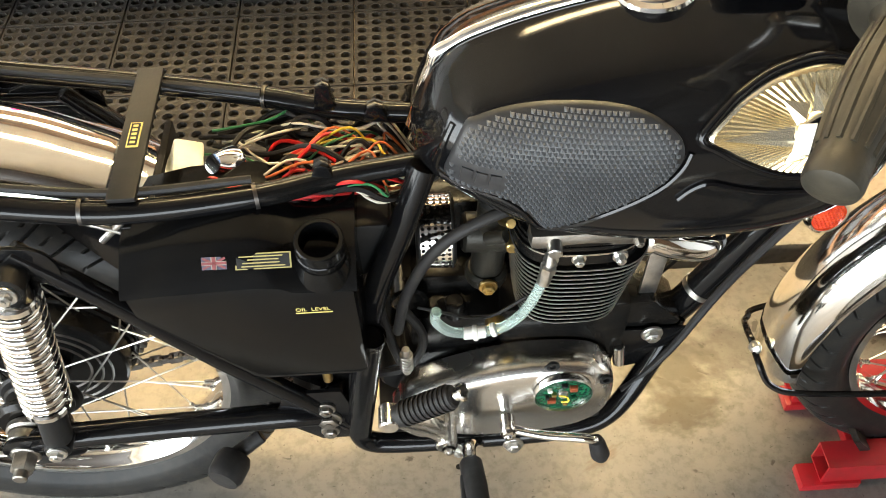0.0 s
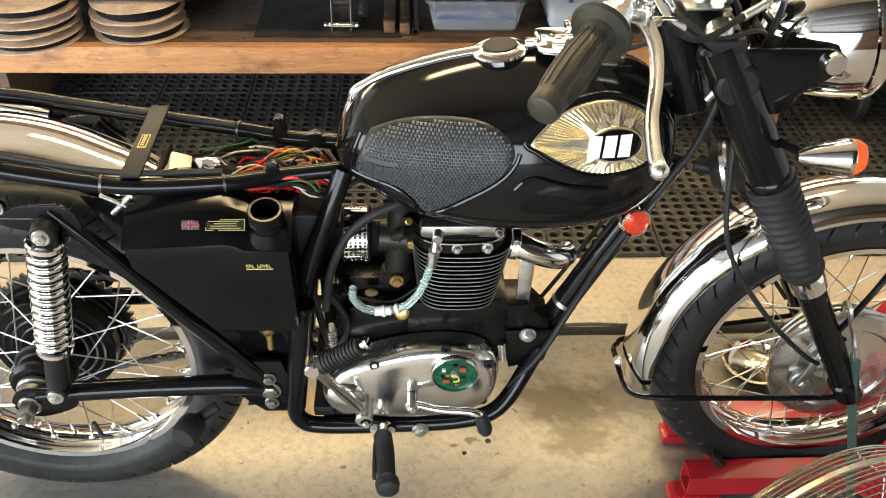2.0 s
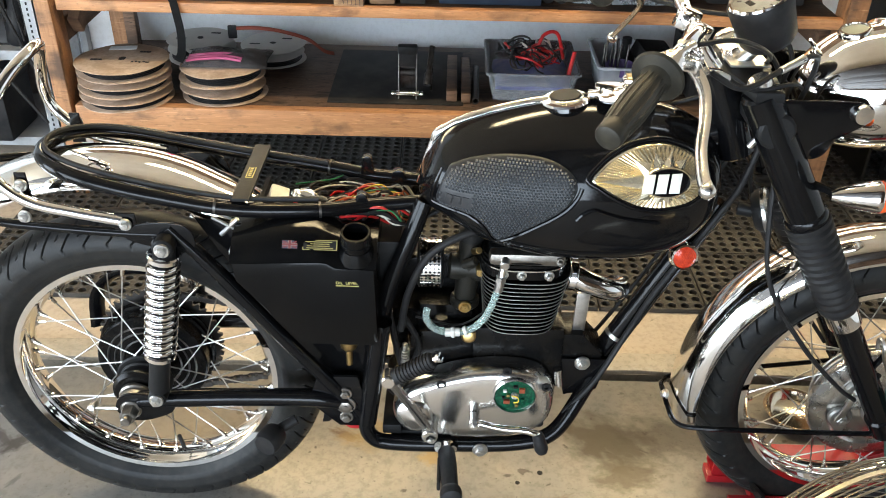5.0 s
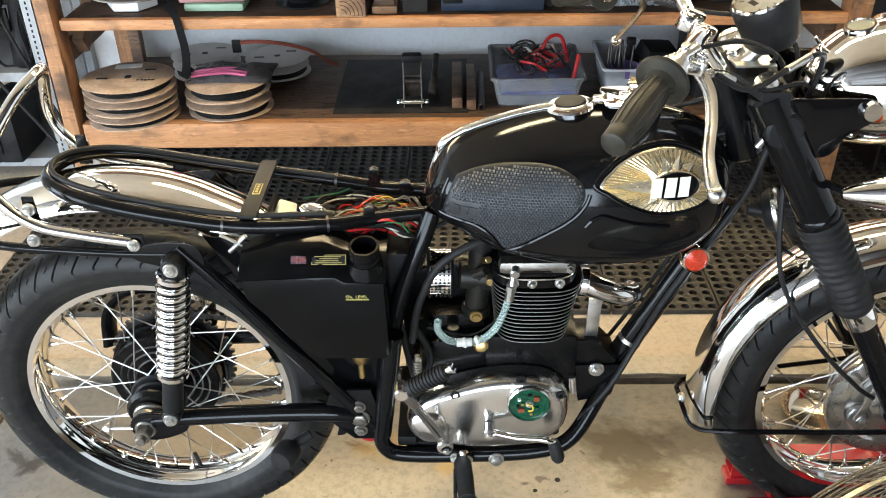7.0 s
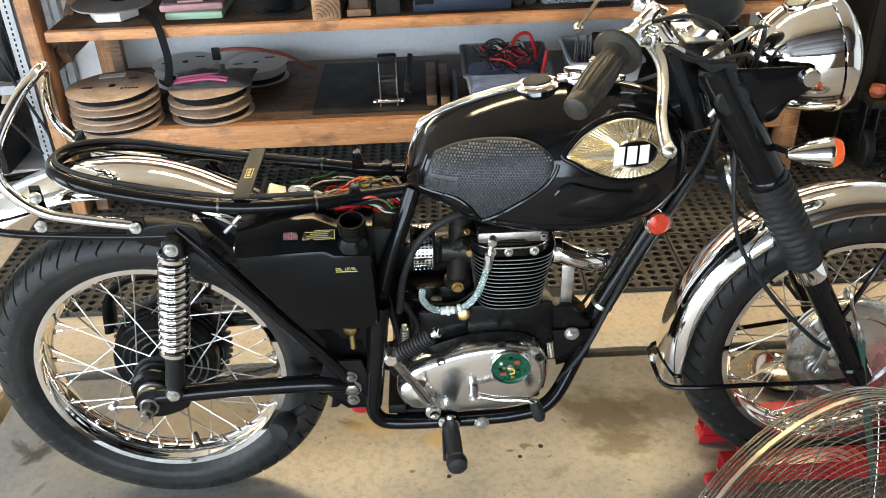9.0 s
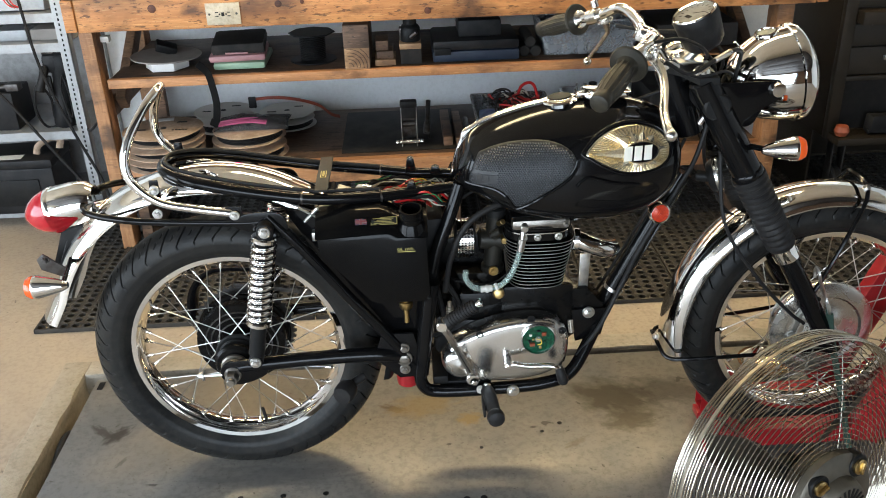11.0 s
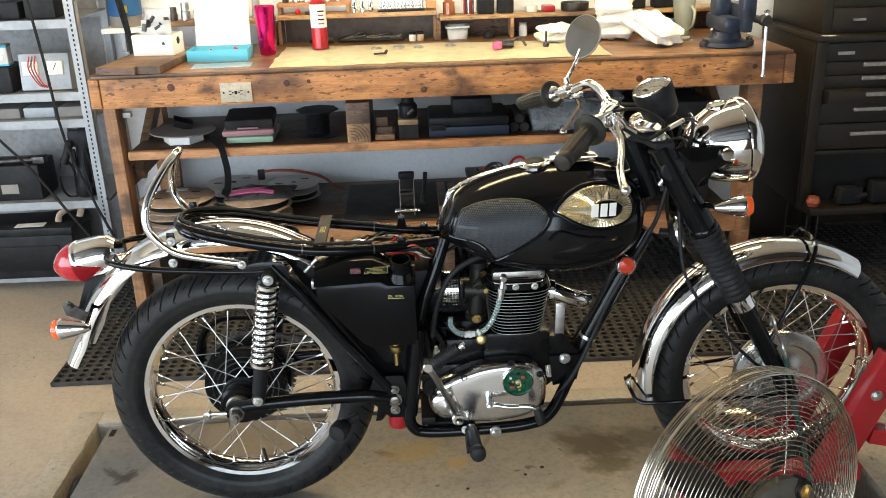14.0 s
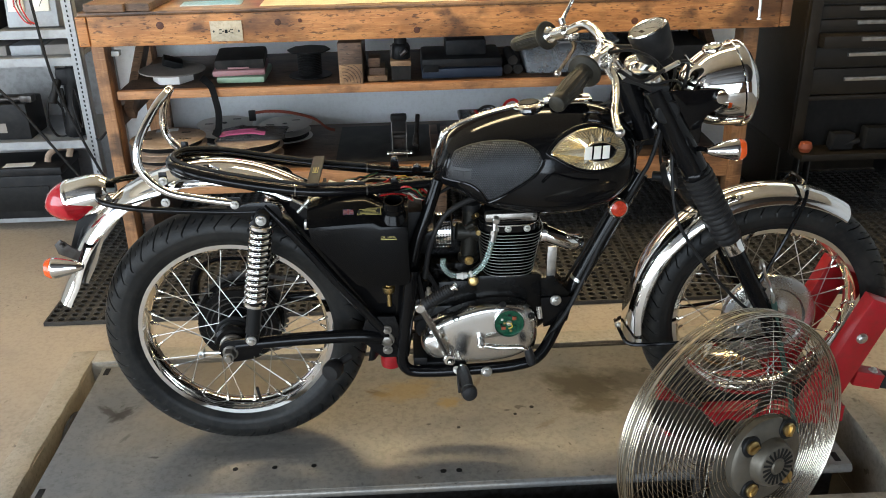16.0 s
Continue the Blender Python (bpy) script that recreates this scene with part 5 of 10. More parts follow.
# tail lamp, plate and indicators
tail = part("tail_lamp", lathe([(0.0, 0.006), (0.026, 0.004), (0.040, 0.018), (0.047, 0.045), (0.049, 0.080), (0.049, 0.10), (0.046, 0.102)], (-0.930, 0, 0.716), (-1, 0, -0.26), 40), GUARDCHROME, bike, "chrome tail lamp with a red lens")
part("lens", lathe([(0.0485, 0.102), (0.0475, 0.114), (0.043, 0.130), (0.034, 0.146), (0.022, 0.158), (0.010, 0.166), (0, 0.172)], (-0.930, 0, 0.716), (-1, 0, -0.26), 40), REDLENS, tail, "red lens")


def tail_window(side):
    """The pointed red lens panel let into the flank of the tail lamp."""
    bm = bmesh.new()
    ax = Vector((-1, 0, -0.26)).normalized()
    up = Vector((-0.26, 0, 1)).normalized()
    rows = []
    for i in range(13):
        u = i / 12
        ang = radians(10 - 70 * u)
        ext = 0.066 * (1 - abs(u - 0.45) / 0.55) if u > 0.45 else 0.066 * u / 0.45
        row = []
        for j in range(6):
            h = 0.104 - max(ext, 0.001) * j / 5
            r = 0.0516 - 0.0045 * max(0, (0.085 - h) / 0.04)
            row.append(bm.verts.new(Vector((-0.930, 0, 0.716)) + ax * h + (Vector((0, side, 0)) * math.cos(ang) + up * math.sin(ang)) * r))
        rows.append(row)
    for p, q in zip(rows, rows[1:]):
        for j in range(5):
            bm.faces.new((p[j], p[j + 1], q[j + 1], q[j]))
    bmesh.ops.solidify(bm, geom=bm.faces[:], thickness=0.001)
    return bm


for side in (-1, 1):
    part("side_lens", tail_window(side), REDLENS, tail, "pointed red side lens")
part("lens_band", lathe([(0.0490, 0.092), (0.0505, 0.094), (0.0505, 0.102), (0.0490, 0.104)], (-0.930, 0, 0.716), (-1, 0, -0.26), 40), CHROME, tail)
part("lamp_bracket", merge(slab([(-1.015, 0.655), (-0.955, 0.665), (-0.985, 0.60), (-1.035, 0.56), (-1.05, 0.57)], 0.05, "y", -0.025, 0.004), rod((-1.0, -0.02, 0.645), (-1.03, -0.03, 0.575), 0.003)), SATIN, tail, "black lamp bracket")
part("plate_bracket", merge(slab([(-1.07, 0.600), (-1.055, 0.612), (-1.01, 0.575), (-1.02, 0.555), (-1.065, 0.575)], 0.004, "y", -0.055, 0.001), bolt((-1.05, -0.056, 0.60), (0, -1, 0), 0.006)), DARKSTEEL, tail)


def indicator(base, d, lens_r=0.024):
    """A bullet indicator: chrome cone with an amber lens."""
    d = Vector(d).normalized()
    u = part("indicator", lathe([(0, 0), (0.006, 0.001), (0.011, 0.010), (0.018, 0.034), (lens_r, 0.060), (lens_r + 0.001, 0.066), (lens_r, 0.068)], base, d, 32), CHROME, bike, "chrome bullet indicator with an amber lens")
    part("lens", lathe([(lens_r, 0.067), (lens_r, 0.074), (lens_r * 0.8, 0.083), (0, 0.087)], base, d, 32), AMBER, u, "amber lens")
    return u


for s in (-1, 1):
    ind = indicator((-0.972, 0.155 * s, 0.588), (-1, 0, -0.02))
    part("stalk", rod((-0.985, 0.155 * s, 0.588), (-1.0, 0.03 * s, 0.60), 0.005), FRAME, ind)
    ind = indicator((0.428, 0.165 * s, 0.815), (1, 0.05 * s, 0.03))
    part("stalk", rod((0.445, 0.165 * s, 0.815), (0.425, 0.095 * s, 0.80), 0.006), FRAME, ind)

# ---------------------------------------------------------------- fuel tank
STATIONS = [  # along the tank: x, half width, top, bottom
    (-0.172, 0.030, 0.752, 0.730), (-0.166, 0.050, 0.775, 0.722), (-0.154, 0.070, 0.802, 0.714), (-0.145, 0.080, 0.819, 0.710), (-0.135, 0.089, 0.829, 0.706),
    (-0.110, 0.105, 0.844, 0.694), (-0.060, 0.119, 0.863, 0.665), (0.0, 0.127, 0.879, 0.648), (0.060, 0.130, 0.888, 0.638), (0.120, 0.130, 0.890, 0.636),
    (0.180, 0.128, 0.886, 0.642), (0.235, 0.121, 0.874, 0.658), (0.272, 0.107, 0.855, 0.686), (0.295, 0.085, 0.832, 0.716), (0.305, 0.055, 0.805, 0.750)]


def station(x):
    """Half width, top and bottom of the tank at x, eased between the stations."""
    S = STATIONS
    x = max(S[0][0], min(S[-1][0], x))
    for i in range(len(S) - 1):
        if x <= S[i + 1][0]:
            break
    p0, p1, p2, p3 = S[max(0, i - 1)], S[i], S[i + 1], S[min(len(S) - 1, i + 2)]
    t = (x - p1[0]) / (p2[0] - p1[0])
    out = []
    for k in (1, 2, 3):
        m1 = (p2[k] - p0[k]) / max(1e-6, p2[0] - p0[0]) * (p2[0] - p1[0])
        m2 = (p3[k] - p1[k]) / max(1e-6, p3[0] - p1[0]) * (p2[0] - p1[0])
        out.append((2 * t ** 3 - 3 * t ** 2 + 1) * p1[k] + (t ** 3 - 2 * t ** 2 + t) * m1 + (-2 * t ** 3 + 3 * t ** 2) * p2[k] + (t ** 3 - t ** 2) * m2)
    return out


# the section: a ridged top over an upright flank that turns in below
RIDGE, CROWN, KEEL, WAIST = 1.5, 2.6, 3.0, 0.38


def tank_side(x, z):
    """How far the tank's flank stands from the middle plane at x, z."""
    w, top, bot = station(x)
    c = bot + (top - bot) * WAIST
    if z > c:
        return w * (1 - min(0.999, (z - c) / (top - c)) ** CROWN) ** (1 / RIDGE)
    return w * (1 - min(0.999, (c - z) / (c - bot)) ** KEEL) ** (1 / KEEL)


bm = bmesh.new()
rings = []
NS, NR = 96, 72
for i in range(NS + 1):
    x = STATIONS[0][0] + (STATIONS[-1][0] - STATIONS[0][0]) * i / NS
    w, top, bot = station(x)
    c = bot + (top - bot) * WAIST
    ring = []
    for k in range(NR):
        a = 2 * math.pi * k / NR
        ca, sa = math.cos(a), math.sin(a)
        if sa >= 0:
            y, z = math.copysign(abs(ca) ** (2 / RIDGE), ca) * w, c + abs(sa) ** (2 / CROWN) * (top - c)
        else:
            y, z = math.copysign(abs(ca) ** (2 / KEEL), ca) * w, c - abs(sa) ** (2 / KEEL) * (c - bot)
        ring.append(bm.verts.new((x, y, z)))
    rings.append(ring)
for p, q in zip(rings, rings[1:]):
    for k in range(NR):
        bm.faces.new((p[k], p[(k + 1) % NR], q[(k + 1) % NR], q[k]))
bm.faces.new(rings[0])
bm.faces.new(rings[-1][::-1])
tank = part("fuel_tank", bm, BLACK, bike, "gloss black fuel tank with rubber knee pads", angle=60)
seam = [(x, 0.0, station(x)[1] + 0.0015) for x in (0.03, 0.0, -0.03, -0.06, -0.09, -0.115, -0.132)] + [(-0.1475, 0, 0.8225), (-0.1525, 0, 0.806), (-0.160, 0, 0.784), (-0.169, 0, 0.752), (-0.174, 0, 0.732)]
trim = part("seam_trim", tube(seam, 0.0056, 12, 6, flat=0.4), CHROME, tank, "chrome trim down the top seam and the back")
for y in (-0.0045, 0.0045):
    part("trim_edge", tube([(x, y, z + 0.0006) for x, _, z in seam], 0.0013, 8, 6), CHROME, trim, "raised bead of the trim")


def on_tank(x, z, off, s=-1):
    return Vector((x, s * (tank_side(x, z) + off), z))


def inside(x, z, poly):
    hit = False
    for (ax, az), (bx, bz) in zip(poly, poly[1:] + poly[:1]):
        if (az > z) != (bz > z) and x < (bx - ax) * (z - az) / (bz - az) + ax:
            hit = not hit
    return hit


def patch(poly, off, thick, s, cell=0.008, round_in=0.004):
    """A pad that follows the tank's flank within an outline: a filled, domed face with a real edge."""
    bm = bmesh.new()
    cx, cz = sum(p[0] for p in poly) / len(poly), sum(p[1] for p in poly) / len(poly)
    loops = []
    for f, o in ((1.0, off), (1.0, off + thick * 0.7), (0.97, off + thick), (0.85, off + thick), (0.7, off + thick), (0.5, off + thick), (0.3, off + thick)):
        loops.append([bm.verts.new(on_tank(cx + (x - cx) * f, cz + (z - cz) * f, o, s)) for x, z in poly])
    n = len(poly)
    for a, b in zip(loops, loops[1:]):
        for i in range(n):
            bm.faces.new((a[i], a[(i + 1) % n], b[(i + 1) % n], b[i]))
    mid = bm.verts.new(on_tank(cx, cz, off + thick, s))
    for i in range(n):
        bm.faces.new((loops[-1][i], loops[-1][(i + 1) % n], mid))
    return bm


PAD_CORNERS = [(-0.142, 0.746), (-0.138, 0.772), (-0.125, 0.802), (-0.114, 0.811), (-0.086, 0.822), (-0.048, 0.830), (-0.004, 0.833), (0.030, 0.829), (0.054, 0.818), (0.068, 0.803), (0.067, 0.784), (0.047, 0.757), (0.009, 0.731), (-0.032, 0.705), (-0.050, 0.699), (-0.065, 0.721), (-0.086, 0.738), (-0.115, 0.744)]
pad_line = [(v.x, v.y) for v in curve_points([(a, b, 0) for a, b in PAD_CORNERS], 5, True)]
for s in (-1, 1):
    pad = part("knee_pad", patch(pad_line, -0.002, 0.007, s), PAD, tank, "dark grey rubber knee pad with raised studs")
    studs = bmesh.new()
    cx, cz = -0.035, 0.772
    small = [(cx + (x - cx) * 0.965, cz + (z - cz) * 0.945) for x, z in pad_line]
    step, row = 0.0052, 0
    z = 0.70
    while z < 0.84:
        x = -0.155 + (step / 2 if row % 2 else 0)
        while x < 0.07:
            if inside(x, z, small) and not (-0.136 < x < -0.088 and 0.749 < z < 0.773):
                h = step * 0.42
                q = [studs.verts.new(on_tank(x + a, z + b, 0.0047, s)) for a, b in ((-h, -h * 0.8), (h, -h * 0.8), (h, h * 0.8), (-h, h * 0.8))]
                tip = studs.verts.new(on_tank(x, z, 0.0082, s))
                for i in range(4):
                    studs.faces.new((q[i], q[(i + 1) % 4], tip))
            x += step
        z += step * 0.82
        row += 1
    part("studs", studs, STUD, pad, "raised rubber studs", smooth=False, kind="stuff")
    ridge = [on_tank(cx + (x - cx) * 1.07, cz + (z - cz) * 1.09 - 0.001, 0.0, s) for x, z in pad_line[::3] if z < 0.80]
    start = max(range(len(ridge)), key=lambda i: (ridge[i] - ridge[i - 1]).length)
    part("pad_ridge", tube(ridge[start:] + ridge[:start], 0.0035, 8, 3), BLACK, tank)
    for k in range(3):
        bar = patch([(-0.130 + 0.013 * k, 0.754), (-0.120 + 0.013 * k, 0.754), (-0.118 + 0.013 * k, 0.768), (-0.128 + 0.013 * k, 0.768)], 0.004, 0.0025, s)
        part("emblem_bar", bar, PAD, pad, "moulded rubber bars")

# the tank badge: a pear-shaped sunburst
BADGE = [(0.094, 0.806), (0.110, 0.824), (0.128, 0.836), (0.156, 0.846), (0.195, 0.849), (0.230, 0.841), (0.252, 0.828), (0.263, 0.808), (0.257, 0.787), (0.236, 0.774), (0.200, 0.768), (0.165, 0.771), (0.132, 0.784), (0.110, 0.796)]
badge_line = [(v.x, v.y) for v in curve_points([(a, b, 0) for a, b in BADGE], 10, True)]
for s in (-1, 1):
    bx, bz = 0.199, 0.806
    lip = [on_tank(bx + (x - bx) * 1.10, bz + (z - bz) * 1.16, 0.001, s) for x, z in badge_line[::4]]
    part("badge_lip", tube(lip, 0.0042, 10, 2, True), BLACK, tank, "black moulded lip round the badge")
    badge = part("tank_badge", patch([(bx + (x - bx) * 1.03, bz + (z - bz) * 1.045) for x, z in badge_line], -0.001, 0.004, s), GOLD, tank, "gilt pear-shaped sunburst tank badge")
    burst = bmesh.new()
    n = len(badge_line)
    outer = [burst.verts.new(on_tank(x, z, 0.0034 + (0.0014 if i % 2 else 0.0), s)) for i, (x, z) in enumerate(badge_line)]
    inner = [burst.verts.new(on_tank(bx + (x - bx) * 0.35, bz + (z - bz) * 0.35, 0.0046 + (0.0016 if i % 2 else 0), s)) for i, (x, z) in enumerate(badge_line)]
    for i in range(n):
        burst.faces.new((outer[i], outer[(i + 1) % n], inner[(i + 1) % n], inner[i]))
    part("sunburst", burst, SILVER, badge, "finely ribbed gilt rays", smooth=False)
    for deg, long in ((180, 0.94), (148, 0.80), (112, 0.90), (72, 0.92), (38, 0.86), (2, 0.92), (-36, 0.86), (-72, 0.92), (-106, 0.92), (-146, 0.80)):
        d = Vector((math.cos(radians(deg)), math.sin(radians(deg))))
        e = Vector((-d.y, d.x))
        far = max((t for t in np.linspace(0.02, 0.12, 60) if inside(bx + d.x * t, bz + d.y * t, badge_line)), default=0.04) * long
        ray = bmesh.new()
        root = 0.016 + 0.016 * abs(d.x)
        c0 = Vector((bx, bz)) + d * root
        v = [ray.verts.new(on_tank(p.x, p.y, o, s)) for p, o in ((c0 + e * 0.0100, 0.0050), (c0 - e * 0.0100, 0.0050), (Vector((bx, bz)) + d * far, 0.0054), (c0, 0.0105))]
        ray.faces.new((v[0], v[3], v[2]))
        ray.faces.new((v[3], v[1], v[2]))
        ray.faces.new((v[0], v[2], v[1]))
        ray.faces.new((v[0], v[1], v[3]))
        part("star_ray", ray, STARGILT, badge, "pale gilt star point", smooth=False)
    oval = [(bx + 0.004 + 0.0385 * math.cos(2 * math.pi * i / 36), bz + 0.0215 * math.sin(2 * math.pi * i / 36)) for i in range(36)]
    part("oval_rim", patch(oval, 0.004, 0.006, s), GOLD, badge)
    oval2 = [(bx + 0.004 + 0.035 * math.cos(2 * math.pi * i / 36), bz + 0.0185 * math.sin(2 * math.pi * i / 36)) for i in range(36)]
    part("oval_field", patch(oval2, 0.009, 0.0016, s), BLACK, badge, "black oval centre")
    for k in range(3):
        xa = bx - 0.033 + 0.0205 * k
        glyph = [(xa - 0.002, bz - 0.0135), (xa + 0.0145, bz - 0.0135), (xa + 0.0185, bz + 0.0125), (xa + 0.002, bz + 0.0125)]
        part("emblem_block", patch(glyph, 0.0102, 0.0016, s), CREAM, badge, "cream slanted emblem block")
# scallop line moulded under the badge
for s in (-1, 1):
    line = [on_tank(x, z, 0.0005, s) for x, z in ((0.072, 0.742), (0.083, 0.754), (0.098, 0.760), (0.120, 0.754), (0.15, 0.746), (0.20, 0.740))]
    part("scallop", tube(line, 0.0035, 8, 6), BLACK, tank)
cap = part("filler_cap", lathe([(0, 0.0090), (0.024, 0.0090), (0.027, 0.0080), (0.029, 0.0055), (0.036, 0.0045), (0.038, 0.0015), (0.036, -0.006)], (0.055, -0.003, 0.884), (-0.12, 0, 1), 40), CHROME, tank, "chrome fuel cap")
part("cap_pad", lathe([(0, 0.0115), (0.023, 0.0110), (0.025, 0.0085)], (0.055, -0.003, 0.884), (-0.12, 0, 1), 32), SATIN, cap, "black cap centre")
part("cap_lug", box(0.098, -0.005, 0.898, 0.02, 0.018, 0.008, 0.003), CHROME, cap)
part("steering_damper_plate", merge(slab([(0.11, -0.035), (0.19, -0.03), (0.20, 0.0), (0.19, 0.03), (0.11, 0.035), (0.105, 0.0)], 0.010, "z", 0.893, 0.004, 4), box(0.165, 0.02, 0.910, 0.04, 0.025, 0.012, 0.004), box(0.14, -0.012, 0.906, 0.025, 0.02, 0.008, 0.003)), CHROME, tank, "chrome mounting plate and clip on the tank top")
part("tank_strap", box(0.165, 0.02, 0.918, 0.03, 0.02, 0.004, 0.001), BRASS, tank)

# ---------------------------------------------------------------- engine
engine = part("engine", merge(span(-0.20, 0.085, -0.060, 0.075, 0.255, 0.40, 0.03), span(-0.075, 0.09, -0.055, 0.065, 0.36, 0.475, 0.012), span(-0.19, -0.06, -0.05, 0.06, 0.38, 0.462, 0.025)), CRANKBLACK, bike, "black-painted single-cylinder engine")
COVER = [(-0.206, 0.335), (-0.180, 0.370), (-0.116, 0.400), (-0.047, 0.416), (0.018, 0.414), (0.054, 0.397), (0.075, 0.358), (0.070, 0.305), (0.036, 0.270), (-0.026, 0.254), (-0.100, 0.252), (-0.153, 0.266), (-0.194, 0.300)]


def domed(outline, y0, depth, inset, steps=6, centre=None):
    """A cast cover that bulges towards the outside with a soft edge."""
    pts = [(v.x, v.y) for v in curve_points([(a, b, 0) for a, b in outline], 6, True)]
    n = len(pts)
    norm = []
    for i in range(n):
        t = Vector((pts[(i + 1) % n][0] - pts[i - 1][0], pts[(i + 1) % n][1] - pts[i - 1][1])).normalized()
        norm.append(Vector((t.y, -t.x)))
    area = sum(pts[i][0] * pts[(i + 1) % n][1] - pts[(i + 1) % n][0] * pts[i][1] for i in range(n))
    sg = -1 if area > 0 else 1
    bm = bmesh.new()
    loops = [[bm.verts.new((x, y0, z)) for x, z in pts]]
    for k in range(steps + 1):
        a = math.pi / 2 * k / steps
        o = inset * (1 - math.cos(a))
        y = y0 - depth * 0.35 - depth * 0.65 * math.sin(a)
        loops.append([bm.verts.new((pts[i][0] + sg * norm[i].x * o, y, pts[i][1] + sg * norm[i].y * o)) for i in range(n)])
    cx, cz = centre or (sum(p[0] for p in pts) / n, sum(p[1] for p in pts) / n)
    last = loops[-1]
    for f in (0.75, 0.45, 0.2):
        loops.append([bm.verts.new((cx + (v.co.x - cx) * f, v.co.y - 0.004 * (1 - f), cz + (v.co.z - cz) * f)) for v in last])
    for a, b in zip(loops, loops[1:]):
        for i in range(n):
            bm.faces.new((a[i], a[(i + 1) % n], b[(i + 1) % n], b[i]))
    m = bm.verts.new((cx, loops[-1][0].co.y - 0.001, cz))
    for i in range(n):
        bm.faces.new((loops[-1][i], loops[-1][(i + 1) % n], m))
    return bm


cover = part("timing_cover", domed(COVER, -0.060, 0.046, 0.016), POLISHED, engine, "polished alloy timing cover", angle=50)
pc = Vector((0.003, -0.1085, 0.371))
part("points_ring", lathe([(0.0375, 0.0), (0.0385, 0.006), (0.0365, 0.008), (0.0355, 0.002), (0.0355, -0.004)], pc, (0, -1, 0), 48), POLISHED, cover, "machined lip round the open points housing")
part("points_plate", lathe([(0, 0.0035), (0.0353, 0.0035), (0.0353, 0)], pc, (0, -1, 0), 40), GREENPCB, cover, "green circuit board in the points housing")
for dx, dz, sx, sz, m in ((0.012, 0.014, 0.010, 0.009, COPPER), (-0.014, -0.012, 0.011, 0.008, COPPER), (-0.012, 0.002, 0.006, 0.005, BRASS), (0.014, -0.008, 0.007, 0.006, GREENPCB), (-0.018, 0.012, 0.006, 0.004, CREAM), (0.0, 0.022, 0.008, 0.004, SATIN), (0.004, -0.020, 0.006, 0.006, BRASS), (-0.020, -0.004, 0.005, 0.005, SATIN)):
    part("board_component", box(pc.x + dx, pc.y - 0.006, pc.z + dz, sx, 0.006, sz, 0.001), m, cover)
part("board_wire", tube([(pc.x - 0.006, pc.y - 0.009, pc.z + 0.004), (pc.x + 0.004, pc.y - 0.011, pc.z + 0.002), (pc.x + 0.006, pc.y - 0.011, pc.z - 0.008), (pc.x - 0.002, pc.y - 0.009, pc.z - 0.012)], 0.0012, 6, 6), WIRE_YELLOW, cover, "yellow wire on the board")
part("rotor_bolt", bolt((pc.x, pc.y - 0.004, pc.z), (0, -1, 0), 0.005, 0.004), ZINC, cover)
for x, z in ((-0.012, 0.416), (-0.127, 0.385), (0.058, 0.385), (-0.072, 0.298), (0.052, 0.296), (-0.178, 0.318)):
    part("cover_screw", merge(lathe([(0.0045, -0.004), (0.0085, 0.0), (0.0085, 0.003), (0.0045, 0.003), (0.0045, -0.002), (0, -0.002)], (x, -0.0985 if abs(z - 0.36) > 0.03 else -0.103, z), (0, -1, 0), 18)), SATIN, cover, "dark recessed cover screw")
part("cover_bulge", domed([(-0.212, 0.330), (-0.185, 0.352), (-0.150, 0.345), (-0.135, 0.310), (-0.150, 0.275), (-0.185, 0.272), (-0.210, 0.298)], -0.070, 0.046, 0.02), POLISHED, cover, "rounded kickstart boss")

# finned barrel and head
def fin(x, z, hx, hy, t, cy=-0.012):
    pts = []
    for i in range(40):
        a = 2 * math.pi * i / 40
        c, s = math.cos(a), math.sin(a)
        pts.append((x + math.copysign(abs(c) ** 0.62, c) * hx, cy + math.copysign(abs(s) ** 0.62, s) * hy))
    return slab(pts, t, "z", z, 0.0)


barrel = part("barrel", merge(lathe([(0.05, 0), (0.05, 0.13), (0, 0.13), (0, 0)], (0.006, -0.012, 0.472), (0.03, 0, 1), 40)), CRANKBLACK, engine, "black finned cylinder barrel with bright fin edges")
for k in range(14):
    f = k / 13
    z = 0.484 + 0.0086 * k
    hx, hy = 0.0635 + 0.0155 * f, 0.072 + 0.012 * f
    part("fin", fin(0.006 + 0.0004 * k, z, hx - 0.0012, hy - 0.0012, 0.0022), CRANKBLACK, barrel)
    part("fin_edge", fin(0.006 + 0.0004 * k, z + 0.0006, hx, hy, 0.0011), FINEDGE, barrel, "bright machined fin edge")
head = part("cylinder_head", merge(fin(0.006, 0.6035, 0.074, 0.080, 0.016), fin(0.006, 0.626, 0.073, 0.080, 0.005), fin(0.006, 0.634, 0.072, 0.080, 0.005), span(-0.055, 0.072, -0.072, 0.055, 0.606, 0.655, 0.010)), CRANKBLACK, engine, "black finned cylinder head")
part("head_joint", fin(0.006, 0.6205, 0.0745, 0.0825, 0.0026), POLISHED, head, "bright head joint edge")
part("rocker_cover", merge(span(-0.055, 0.070, -0.092, -0.064, 0.630, 0.653, 0.009), bolt((0.060, -0.093, 0.642), (0, -1, 0), 0.005)), DULLSTEEL, head, "dull alloy rocker cover")
for x in (-0.03, 0.0, 0.045):
    part("head_nut", bolt((x, -0.090, 0.6125), (0, -1, 0), 0.006, 0.008), ZINC, head)
